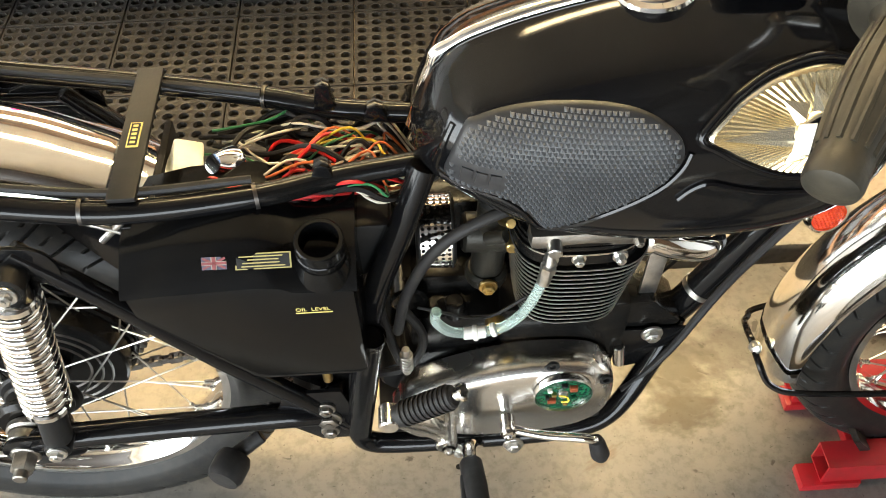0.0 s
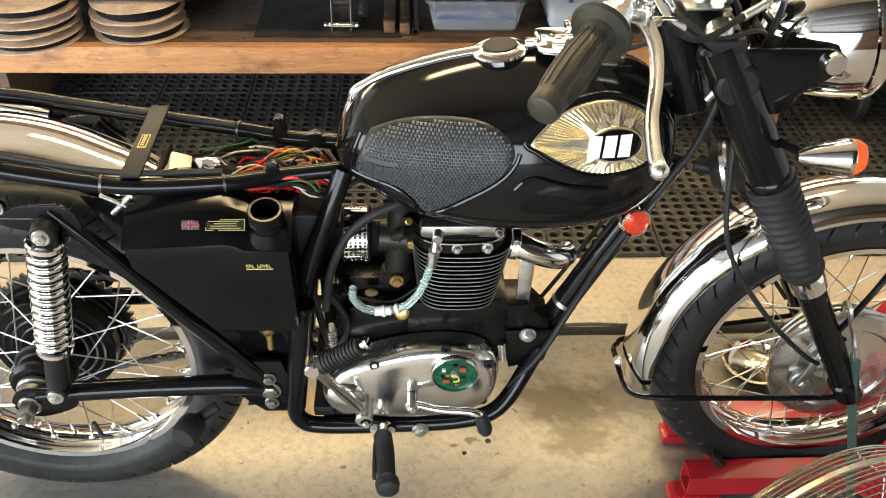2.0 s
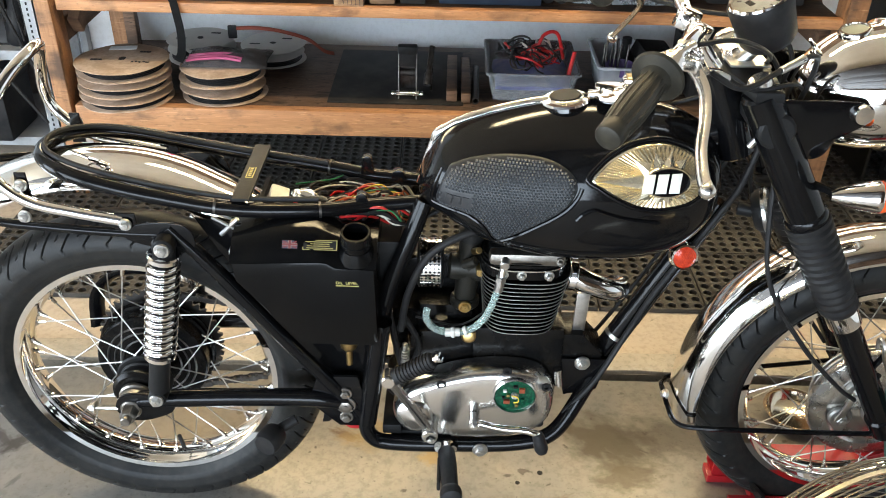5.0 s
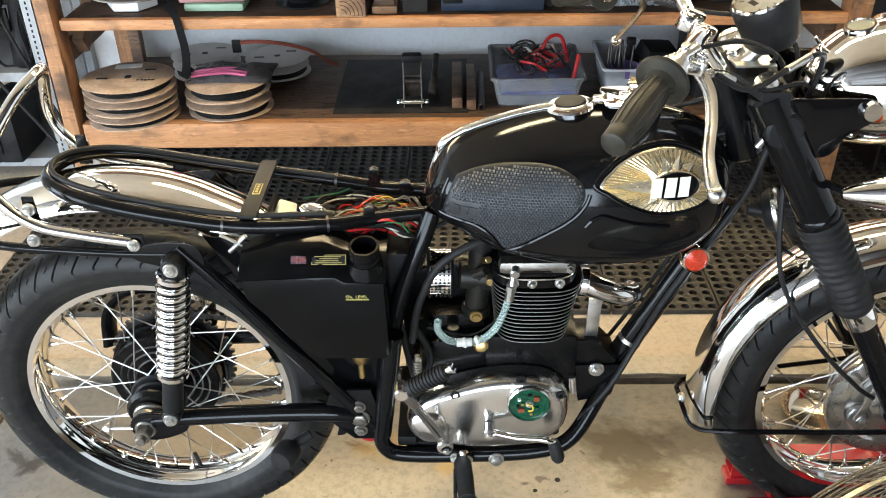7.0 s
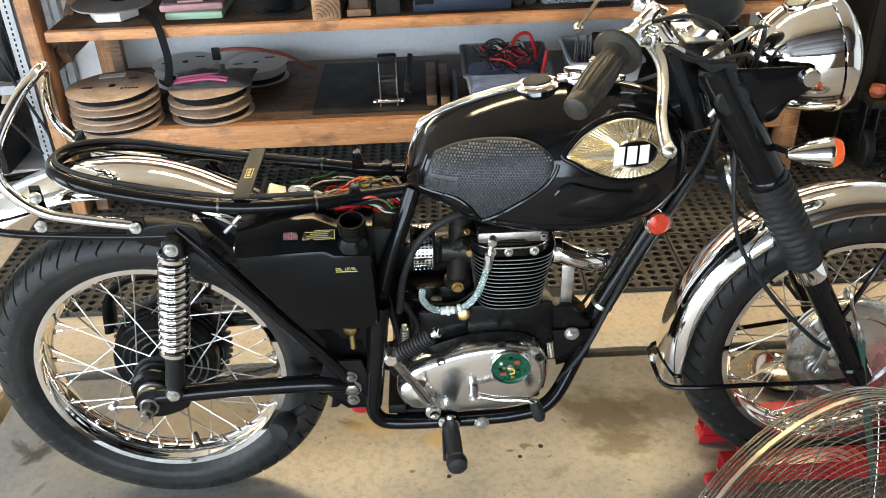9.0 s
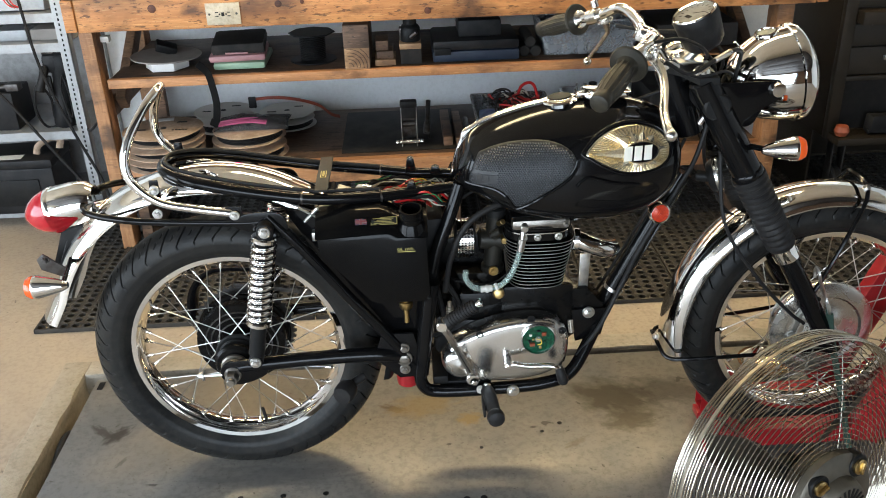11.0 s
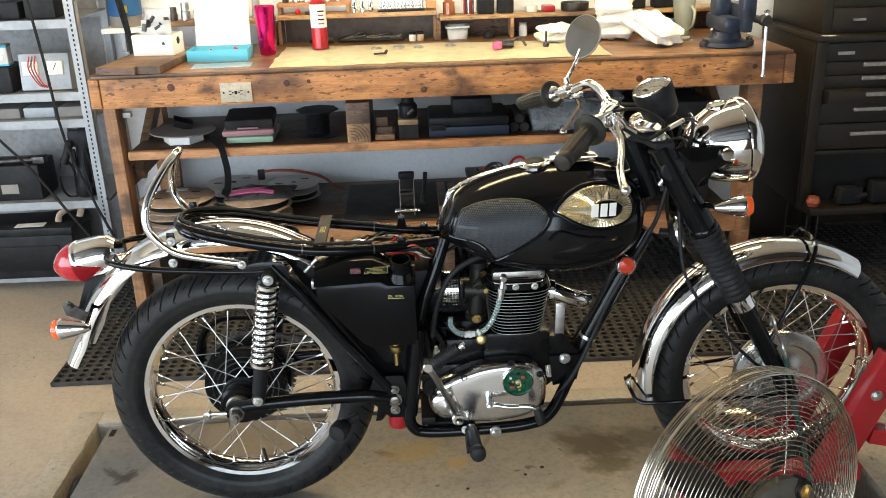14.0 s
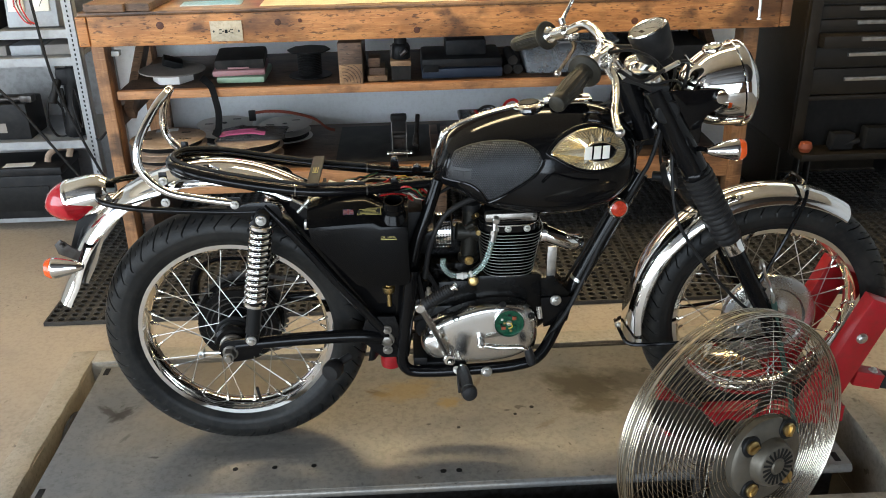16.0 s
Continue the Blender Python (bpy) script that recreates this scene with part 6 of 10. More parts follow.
part("exhaust_stub", merge(tube([(0.060, -0.02, 0.575), (0.095, -0.024, 0.570), (0.130, -0.027, 0.556), (0.165, -0.022, 0.542), (0.182, -0.006, 0.536)], 0.021, 18, 6), lathe([(0.025, 0), (0.026, 0.002), (0.026, 0.012), (0.022, 0.014)], (0.088, -0.023, 0.571), (1, -0.05, -0.15), 28)), CHROME, engine, "short chrome exhaust elbow")
part("head_steady", slab([(0.108, 0.53), (0.132, 0.53), (0.128, 0.43), (0.106, 0.43)], 0.006, "y", -0.02, 0.002), ZINC, engine, "bare steel engine steady bracket")
part("primary_case", merge(span(-0.225, 0.04, 0.055, 0.105, 0.27, 0.475, 0.03), span(-0.205, -0.07, -0.01, 0.07, 0.44, 0.492, 0.02), rod((-0.185, -0.03, 0.47), (-0.185, 0.05, 0.47), 0.024), rod((-0.13, -0.045, 0.462), (-0.13, -0.045, 0.49), 0.012)), CRANKBLACK, engine, "black primary chaincase and gearbox top")
part("chaincase_top", slab([(-0.235, 0.440), (-0.232, 0.500), (-0.200, 0.545), (-0.150, 0.562), (-0.080, 0.566), (-0.030, 0.556), (0.020, 0.520), (0.030, 0.440)], 0.055, "y", 0.045, 0.010, 6), CRANKBLACK, engine, "black upper chaincase behind the carburettor")
part("engine_plate", slab([(0.06, 0.45), (0.125, 0.45), (0.165, 0.405), (0.13, 0.34), (0.08, 0.33)], 0.07, "y", -0.035, 0.004), CRANKBLACK, engine, "black engine mounting plate")
part("cable_entry", rod((0.083, -0.055, 0.385), (0.087, -0.06, 0.352), 0.008), POLISHED, engine)
part("filler_plug", merge(disc_y(Vector((-0.082, 0, 0.470)), 0.013, -0.078, -0.062), lathe([(0, 0.016), (0.009, 0.014), (0.011, 0)], (-0.082, -0.066, 0.470), (0, -1, 0.3), 20)), BRASS, engine, "brass filler plug")
# carburettor with a perforated air filter
carb = part("carburettor", merge(rod((-0.055, -0.015, 0.575), (-0.120, -0.015, 0.580), 0.024), rod((-0.090, -0.018, 0.515), (-0.082, -0.018, 0.640), 0.020), rod((-0.090, -0.018, 0.500), (-0.090, -0.018, 0.520), 0.026), rod((-0.095, -0.045, 0.60), (-0.075, -0.055, 0.615), 0.008)), CARB, engine, "dull cast alloy carburettor")
part("tickler", rod((-0.078, -0.040, 0.625), (-0.070, -0.058, 0.638), 0.006), BRASS, carb, "small brass tickler button")
part("air_screw", rod((-0.066, -0.030, 0.588), (-0.066, -0.052, 0.588), 0.0075), BRASS, carb, "brass air screw")
part("drain_plug", bolt((-0.090, -0.044, 0.512), (0, -1, 0), 0.008), BRASS, carb, "brass drain plug")
part("carburettor_top", merge(lathe([(0.022, 0), (0.022, 0.016), (0.008, 0.022), (0.006, 0.035)], (-0.082, -0.018, 0.638), (0, 0, 1), 24), tube([(-0.082, -0.018, 0.67), (-0.085, -0.02, 0.69), (-0.12, -0.03, 0.705), (-0.16, -0.04, 0.69)], 0.004, 8, 6)), SATIN, carb)
FX, FZ, FR = -0.151, 0.585, 0.043
holes = perforated(42, 5, 2 * math.pi * FR, 0.036, 0.0022, 0.0006)
for v in holes.verts:
    an, r = v.co.x / FR, FR + v.co.z
    v.co = Vector((FX + v.co.y, -0.015 + r * math.sin(an), FZ + r * math.cos(an)))
filt = part("air_filter", holes, CHROME, carb, "chrome perforated pancake air filter")
part("filter_core", lathe([(0, 0), (FR - 0.004, 0), (FR - 0.004, 0.035), (0, 0.035)], (FX - 0.0175, -0.015, FZ), (1, 0, 0), 40), SATIN, filt)
part("filter_end", merge(lathe([(0, -0.004), (FR - 0.004, -0.004), (FR + 0.001, -0.001), (FR + 0.001, 0.001), (0, 0.001)], (FX - 0.0185, -0.015, FZ), (1, 0, 0), 48), lathe([(0, 0.004), (FR - 0.004, 0.004), (FR + 0.001, 0.001), (FR + 0.001, -0.001), (0, -0.001)], (FX + 0.0185, -0.015, FZ), (1, 0, 0), 48)), SATIN, filt)
hose = part("fuel_hose", tube([(-0.155, -0.10, 0.545), (-0.155, -0.10, 0.525), (-0.140, -0.10, 0.505), (-0.118, -0.10, 0.499), (-0.105, -0.10, 0.499), (-0.080, -0.10, 0.506), (-0.058, -0.10, 0.530), (-0.046, -0.10, 0.560), (-0.038, -0.10, 0.590)], 0.0062, 14, 7), HOSE, engine, "clear greenish fuel hose")
part("hose_joiner", merge(rod((-0.124, -0.10, 0.4985), (-0.098, -0.10, 0.500), 0.0075), rod((-0.113, -0.10, 0.4985), (-0.107, -0.10, 0.4990), 0.0095), rod((-0.092, -0.10, 0.502), (-0.086, -0.10, 0.504), 0.0085)), WHITEPLASTIC, hose, "pale plastic hose joiner")
part("hose_union", merge(rod((-0.038, -0.10, 0.586), (-0.034, -0.10, 0.612), 0.0075), rod((-0.034, -0.10, 0.608), (-0.030, -0.092, 0.640), 0.0055), lathe([(0.009, 0), (0.009, 0.010), (0, 0.010), (0, 0)], (-0.035, -0.10, 0.605), (0.1, 0, 1), 6), rod((-0.03, -0.105, 0.638), (-0.025, -0.06, 0.645), 0.008)), ZINC, engine, "plated banjo union")
part("oil_pipe", merge(tube([(-0.175, -0.06, 0.50), (-0.10, -0.08, 0.50), (-0.05, -0.08, 0.535)], 0.002, 6, 6), tube([(-0.20, -0.05, 0.50), (-0.17, -0.06, 0.44), (-0.19, -0.07, 0.39), (-0.24, -0.06, 0.36)], 0.006, 8, 6), tube([(-0.225, -0.05, 0.52), (-0.21, -0.07, 0.45), (-0.20, -0.07, 0.40)], 0.006, 8, 6)), RUBBER, engine)
part("breather_hose", tube([(-0.20, -0.085, 0.49), (-0.185, -0.098, 0.58), (-0.150, -0.10, 0.655), (-0.09, -0.09, 0.690), (-0.03, -0.07, 0.685)], 0.0065, 10, 7), RUBBER, bike, "black hose along the seat tube")
part("magneto_side", merge(rod((-0.20, 0.02, 0.33), (-0.20, -0.05, 0.33), 0.03), span(-0.235, -0.20, -0.08, 0.05, 0.24, 0.262, 0.004), span(-0.22, -0.10, -0.075, 0.06, 0.228, 0.244, 0.004)), SATIN, engine)
part("spring_cable", merge(*[rod((-0.192, -0.098, 0.430 + 0.006 * k), (-0.192, -0.098, 0.4345 + 0.006 * k), 0.0085) for k in range(5)], rod((-0.192, -0.098, 0.42), (-0.192, -0.098, 0.47), 0.005)), ZINC, engine, "small coiled zinc spring")
# levers and pegs
kick = part("kickstart_lever", merge(tube([(-0.146, -0.118, 0.283), (-0.165, -0.137, 0.338), (-0.190, -0.165, 0.408), (-0.212, -0.184, 0.460)], 0.0085, 12, 6, flat=0.75), rod((-0.146, -0.095, 0.283), (-0.146, -0.132, 0.283), 0.015), rod((-0.214, -0.172, 0.467), (-0.214, -0.200, 0.467), 0.012), bolt((-0.143, -0.130, 0.279), (0, -1, 0), 0.007)), POLISHED, engine, "polished kickstart lever")
kd = Vector((0.068, -0.004, 0.046))
ka = Vector((-0.206, -0.186, 0.468))
rubber = part("kickstart_rubber", rod(ka, ka + kd * 0.95, 0.0135), RUBBER, kick, "ribbed black kickstart rubber")
for k in range(10):
    part("rib", rod(ka + kd * (0.14 + 0.078 * k), ka + kd * (0.17 + 0.078 * k), 0.0155, segs=16), RUBBER, rubber)
part("kickstart_tip", merge(rod(ka + kd * 0.95, ka + kd * 1.10, 0.007), rod(ka + kd * 1.05, ka + kd * 1.12, 0.010)), CHROME, kick)
gear = part("gear_lever", merge(rod((-0.066, -0.112, 0.322), (-0.066, -0.136, 0.322), 0.010), bolt((-0.066, -0.136, 0.322), (0, -1, 0), 0.008), tube([(-0.066, -0.130, 0.322), (-0.02, -0.142, 0.320), (0.020, -0.150, 0.324), (0.041, -0.152, 0.319), (0.046, -0.153, 0.310)], 0.0065, 12, 6)), CHROME, engine, "chrome gear lever")
part("gear_rubber", lathe([(0, 0), (0.009, 0.001), (0.011, 0.010), (0.0125, 0.034), (0.009, 0.042), (0, 0.043)], (0.044, -0.152, 0.320), (0.28, -0.15, -1), 20), RUBBER, gear, "black gear lever rubber")
peg = part("footrest", tube([(-0.098, -0.088, 0.222), (-0.104, -0.105, 0.236), (-0.116, -0.122, 0.256), (-0.114, -0.165, 0.262)], 0.010, 12, 6), CHROME, bike, "footrest with a black rubber")
part("clamp_bolt", bolt((-0.128, -0.118, 0.246), (-0.6, -1, 0.2), 0.007), ZINC, peg)
pa, pd = Vector((-0.1155, -0.140, 0.260)), Vector((0.0095, -0.108, 0.004))
peg_rubber = part("peg_rubber", lathe([(0, 0), (0.013, 0), (0.0155, 0.004), (0.0165, 0.04), (0.0145, 0.085), (0.0145, 0.094), (0.0185, 0.098), (0.0195, 0.106), (0.0175, 0.116), (0.010, 0.120), (0, 0.121)], pa, pd, 28), RUBBER, peg, "black footrest rubber with a round end")
part("toe_guard", moved(box(0, 0, 0, 0.007, 0.062, 0.020, 0.003), Matrix.Translation(pa + pd * 0.5 + Vector((-0.017, 0, -0.004)))), RUBBER, peg)
part("rear_footrest", merge(lathe([(0, 0.0), (0.021, 0.002), (0.024, 0.010), (0.024, 0.032), (0.020, 0.040), (0, 0.042)], (-0.425, -0.118, 0.275), (-0.4, -1, 0.0), 28), rod((-0.39, -0.10, 0.29), (-0.425, -0.118, 0.277), 0.010)), RUBBER, bike, "folded black pillion peg")
part("stop_switch", merge(rod((-0.42, -0.08, 0.67), (-0.46, -0.09, 0.645), 0.006), span(-0.475, -0.445, -0.105, -0.085, 0.635, 0.655, 0.003), rod((-0.50, -0.085, 0.705), (-0.42, -0.075, 0.65), 0.0028), rod((-0.46, -0.08, 0.70), (-0.49, -0.08, 0.67), 0.004)), ZINC, bike, "small switch and rods behind the oil tank")

# ---------------------------------------------------------------- forks and controls
fork_top, fork_foot = Vector((0.318, 0, 0.945)), Vector((0.687, 0, 0.290))
fdir = (fork_foot - fork_top).normalized()


def fork_at(d, s):
    return fork_top + fdir * d + Vector((0, 0.098 * s, 0))


fork = part("front_fork", merge(rod(fork_top + fdir * 0.06 + Vector((0, -0.125, 0)), fork_top + fdir * 0.06 + Vector((0, 0.125, 0)), 0.028)), SATIN, bike, "black telescopic front fork")
for s in (-1, 1):
    leg = part("fork_leg", merge(rod(fork_at(0.0, s), fork_at(0.235, s), 0.029, 0.031, 24), lathe([(0.031, 0), (0.034, 0.004), (0.034, 0.016), (0.031, 0.02)], fork_at(0.225, s), fdir, 28)), FRAME, fork, "black fork shroud")
    gp = [(0.026, 0.0)]
    for k in range(13):
        h = 0.006 + k * 0.0148
        gp += [(0.0305, h), (0.036 - 0.0003 * k, h + 0.004), (0.036 - 0.0003 * k, h + 0.0098), (0.0305, h + 0.0132)]
    gp += [(0.030, 0.199), (0.028, 0.202), (0.0, 0.202)]
    part("gaiter", lathe(gp, fork_at(0.232, s), fdir, 32), RUBBER, leg, "ribbed black rubber fork gaiter")
    part("seal_collar", lathe([(0.0265, 0), (0.0275, 0.003), (0.0275, 0.034), (0.024, 0.038)], fork_at(0.432, s), fdir, 28), CHROME, leg, "chrome seal holder")
    part("slider", merge(rod(fork_at(0.466, s), fork_at(0.735, s), 0.0225, 0.0215, 22), rod(fork_at(0.70, s), fork_at(0.748, s), 0.026, 0.024, 22)), FRAME, leg, "black fork slider")
    part("spindle_cap", merge(*[bolt(fork_at(0.745, s) + Vector((dx, 0.0, 0)), fdir, 0.007) for dx in (-0.018, 0.018)]), ZINC, leg)
yoke = part("top_yoke", merge(slab([(0.25, 0.0), (0.29, -0.06), (0.305, -0.125), (0.345, -0.125), (0.352, -0.06), (0.355, 0.0), (0.352, 0.06), (0.345, 0.125), (0.305, 0.125), (0.29, 0.06)], 0.016, "z", 0.938, 0.004)), SATIN, fork, "black top yoke")
for s in (-1, 1):
    part("fork_nut", lathe([(0, 0.014), (0.014, 0.013), (0.018, 0.009), (0.018, 0)], (0.318, 0.098 * s, 0.955), (-0.47, 0, 0.88), 24), POLISHED, yoke, "polished fork top nut")
part("stem_nut", merge(lathe([(0, 0.022), (0.012, 0.022), (0.016, 0.015), (0.016, 0)], (0.300, 0, 0.955), (-0.3, 0, 1), 6)), POLISHED, yoke)
# handlebar
bars_r = [(0.232, 0, 1.004), (0.226, -0.06, 1.012), (0.208, -0.125, 1.040), (0.172, -0.195, 1.038), (0.132, -0.245, 1.020), (0.060, -0.348, 0.984)]
bars_l = [(0.236, 0.03, 1.000), (0.228, 0.085, 1.024), (0.206, 0.135, 1.040), (0.172, 0.195, 1.014), (0.132, 0.242, 0.996), (0.066, 0.345, 0.955)]
bar = part("handlebar", tube(bars_l[::-1] + bars_r, 0.0112, 14, 7), CHROME, bike, "chrome handlebar")
for y in (-0.032, 0.036):
    part("bar_clamp", merge(box(0.233, y, 1.006, 0.034, 0.022, 0.034, 0.004, Matrix.Rotation(0.35, 4, "Y")), rod((0.24, y, 0.99), (0.268, y, 0.952), 0.013), bolt((0.226, y, 1.022), (-0.4, 0, 1), 0.005)), CHROME, bar, "chrome handlebar clamp")


def grip_r(f):
    """The barrel-shaped swell of the grip along its length."""
    return 0.0160 + 0.0048 * math.sin(math.pi * min(1, max(0, (f - 0.08) / 0.84))) ** 1.2


def hand_grip(inner, outer):
    d = (Vector(outer) - Vector(inner))
    L = d.length
    prof = [(0.012, 0.0), (0.034, 0.0), (0.036, 0.003), (0.034, 0.007), (0.021, 0.010)] + [(grip_r(f), L * f) for f in (0.14, 0.22, 0.3, 0.4, 0.5, 0.6, 0.7, 0.78, 0.84)] + [(0.0178, L * 0.88), (0.0178, L * 0.96), (0.0165, L * 0.985), (0.013, L), (0, L + 0.001)]
    g = part("grip", lathe(prof, inner, d, 28), GRIP, bar, "ribbed black rubber grip")
    x = d.orthogonal().normalized()
    y = d.normalized().cross(x)
    for k in range(14):
        a = 2 * math.pi * k / 14
        o = (x * math.cos(a) + y * math.sin(a))
        part("rib", tube([Vector(inner) + d * f + o * (grip_r(f) - 0.0009) for f in (0.14, 0.26, 0.4, 0.55, 0.7, 0.82)], 0.0022, 6, 3), GRIP, g)
    return g


hand_grip((0.134, -0.243, 1.021), (0.058, -0.352, 0.982))
hand_grip((0.134, 0.240, 0.997), (0.066, 0.352, 0.952))
lever = part("brake_lever", merge(tube([(0.186, -0.205, 1.018), (0.196, -0.235, 1.000), (0.192, -0.275, 0.978), (0.180, -0.320, 0.956), (0.176, -0.360, 0.940), (0.178, -0.376, 0.934)], 0.0085, 12, 6, flat=0.6), lathe([(0, -0.0105), (0.006, -0.0085), (0.0098, -0.004), (0.0105, 0), (0.0098, 0.004), (0.006, 0.0085), (0, 0.0105)], (0.178, -0.380, 0.932), (0, 0, 1), 20)), POLISHED, bar, "polished ball-ended brake lever")
part("lever_perch", merge(rod((0.158, -0.212, 1.030), (0.142, -0.234, 1.024), 0.0165), box(0.178, -0.205, 1.024, 0.036, 0.022, 0.018, 0.004, Matrix.Rotation(-0.6, 4, "Z")), rod((0.172, -0.198, 1.036), (0.166, -0.205, 1.052), 0.006), bolt((0.188, -0.208, 1.034), (0, 0, 1), 0.006), rod((0.205, -0.195, 1.01), (0.235, -0.16, 0.995), 0.006)), POLISHED, lever, "polished lever perch with its adjuster")
part("throttle_drum", merge(rod((0.150, -0.224, 1.028), (0.134, -0.244, 1.021), 0.021), rod((0.150, -0.222, 1.035), (0.185, -0.195, 1.045), 0.006)), POLISHED, bar, "polished twist-grip drum")
lever_l = part("clutch_lever", merge(tube([(0.190, 0.205, 0.992), (0.202, 0.235, 0.968), (0.196, 0.27, 0.935), (0.184, 0.305, 0.900), (0.178, 0.325, 0.880)], 0.0075, 12, 6, flat=0.6), lathe([(0, -0.0105), (0.006, -0.0085), (0.0098, -0.004), (0.0105, 0), (0.0098, 0.004), (0.006, 0.0085), (0, 0.0105)], (0.178, 0.328, 0.876), (0, 0, 1), 20)), POLISHED, bar, "polished ball-ended clutch lever")
part("clutch_perch", merge(rod((0.172, 0.190, 1.016), (0.152, 0.215, 1.004), 0.0165), box(0.186, 0.205, 1.000, 0.036, 0.022, 0.018, 0.004), rod((0.140, 0.230, 1.000), (0.130, 0.244, 0.994), 0.021), rod((0.165, 0.2, 1.03), (0.16, 0.205, 1.045), 0.008)), POLISHED, lever_l, "polished clutch perch and switch")
mir = part("mirror", tube([(0.160, 0.205, 1.03), (0.172, 0.208, 1.055), (0.188, 0.213, 1.085), (0.198, 0.218, 1.11)], 0.0045, 8, 5), CHROME, bike, "round bar mirror on a chrome stem")
part("mirror_shell", lathe([(0, 0.016), (0.03, 0.013), (0.047, 0.006), (0.0545, 0.0), (0.0545, -0.004), (0.052, -0.004)], (0.206, 0.226, 1.140), (0.74, 0.60, -0.34), 40), CHROME, mir)
part("glass", lathe([(0, -0.0035), (0.052, -0.0035)], (0.206, 0.226, 1.140), (0.74, 0.60, -0.34), 40), MIRRORGLASS, mir, "dark mirror glass")
# speedometer
sd = Vector((-0.42, -0.10, 0.90)).normalized()
sc = Vector((0.318, -0.035, 1.045))
speedo = part("speedometer", lathe([(0.0, -0.055), (0.034, -0.055), (0.041, -0.045), (0.0455, 0.0), (0.0465, 0.014), (0.0445, 0.018), (0.041, 0.018), (0.040, 0.010)], sc, sd, 44), RUBBER, bike, "speedometer in a black rubber cup")
part("bezel", lathe([(0.0445, 0.017), (0.0425, 0.021), (0.039, 0.020), (0.038, 0.012)], sc, sd, 44), CHROME, speedo)
part("dial", lathe([(0, 0.012), (0.040, 0.012)], sc, sd, 44), DIAL, speedo, "pale dial")
part("dial_bars", merge(*[moved(box(0.030 * math.cos(a), 0.030 * math.sin(a), 0.0128, 0.007, 0.002, 0.0006, 0, Matrix.Rotation(a, 4, "Z")), Matrix.Translation(sc) @ basis(sd)) for a in [radians(d) for d in range(-40, 230, 22)]], moved(box(0.008, 0.006, 0.0134, 0.03, 0.0018, 0.0006, 0, Matrix.Rotation(0.6, 4, "Z")), Matrix.Translation(sc) @ basis(sd)), moved(box(-0.002, -0.014, 0.013, 0.018, 0.008, 0.0006, 0), Matrix.Translation(sc) @ basis(sd))), SATIN, speedo, "dark dial marks and pointer")
part("glass", lathe([(0, 0.0195), (0.039, 0.0185)], sc, sd, 44), GLASS, speedo).visible_shadow = False
part("speedo_bracket", merge(rod(sc - sd * 0.05, (0.30, -0.02, 0.955), 0.010), slab([(0.285, -0.05), (0.345, -0.05), (0.345, 0.05), (0.285, 0.05)], 0.004, "z", 0.962, 0.001)), ZINC, speedo)
# headlamp
hd = Vector((1.0, 0.0, 0.14)).normalized()
hc = Vector((0.508, 0, 0.918))
lamp = part("headlamp", lathe([(0, -0.108), (0.022, -0.106), (0.046, -0.094), (0.068, -0.072), (0.084, -0.044), (0.093, -0.012), (0.096, 0.016), (0.0965, 0.022)], hc, hd, 64), CHROME, bike, "large chrome headlamp")
part("lamp_rim", lathe([(0.0965, 0.020), (0.1005, 0.022), (0.1015, 0.028), (0.1005, 0.036), (0.097, 0.043), (0.091, 0.047), (0.088, 0.045)], hc, hd, 64), CHROME, lamp, "chrome lamp rim")
part("lens", lathe([(0.089, 0.045), (0.078, 0.056), (0.055, 0.067), (0.028, 0.073), (0, 0.075)], hc, hd, 64), GLASS, lamp, "clear domed headlamp glass").visible_shadow = False
part("reflector", lathe([(0.088, 0.044), (0.070, 0.015), (0.040, -0.010), (0, -0.018)], hc, hd, 48), CHROME, lamp)
up_h = Vector((-0.14, 0, 1)).normalized()
ac = hc - hd * 0.020 + up_h * 0.090
an_ = Vector((-0.28, -0.08, 1))
part("ammeter", lathe([(0.024, -0.008), (0.0245, 0.002), (0.022, 0.006), (0.019, 0.006), (0.018, 0.002), (0, 0.002)], ac, an_, 32), CHROME, lamp, "small round ammeter let into the shell")
part("ammeter_face", lathe([(0, 0.0035), (0.018, 0.0035)], ac, an_, 28), TEALGLASS, lamp)
part("light_switch", merge(lathe([(0, 0.012), (0.006, 0.011), (0.007, 0.0)], hc - hd * 0.075 + up_h * 0.062, (-0.6, -0.2, 0.9), 16), rod(hc - hd * 0.075 + up_h * 0.07, hc - hd * 0.085 + up_h * 0.085, 0.003)), CHROME, lamp)
for s in (-1, 1):
    part("lamp_ear", slab([(0.340, 0.932), (0.386, 0.937), (0.440, 0.937), (0.470, 0.934), (0.484, 0.918), (0.470, 0.897), (0.442, 0.878), (0.425, 0.850), (0.398, 0.848), (0.368, 0.885)], 0.005, "y", 0.104 * s - (0.005 if s < 0 else 0), 0.002, 4), BLACK, fork, "black headlamp bracket ear")
    part("lamp_bolt", merge(lathe([(0, 0.012), (0.013, 0.011), (0.015, 0.007), (0.015, 0)], (0.467, 0.109 * s, 0.920), (0, s, 0), 26), rod((0.467, 0.08 * s, 0.920), (0.467, 0.11 * s, 0.920), 0.007)), CHROME, lamp)
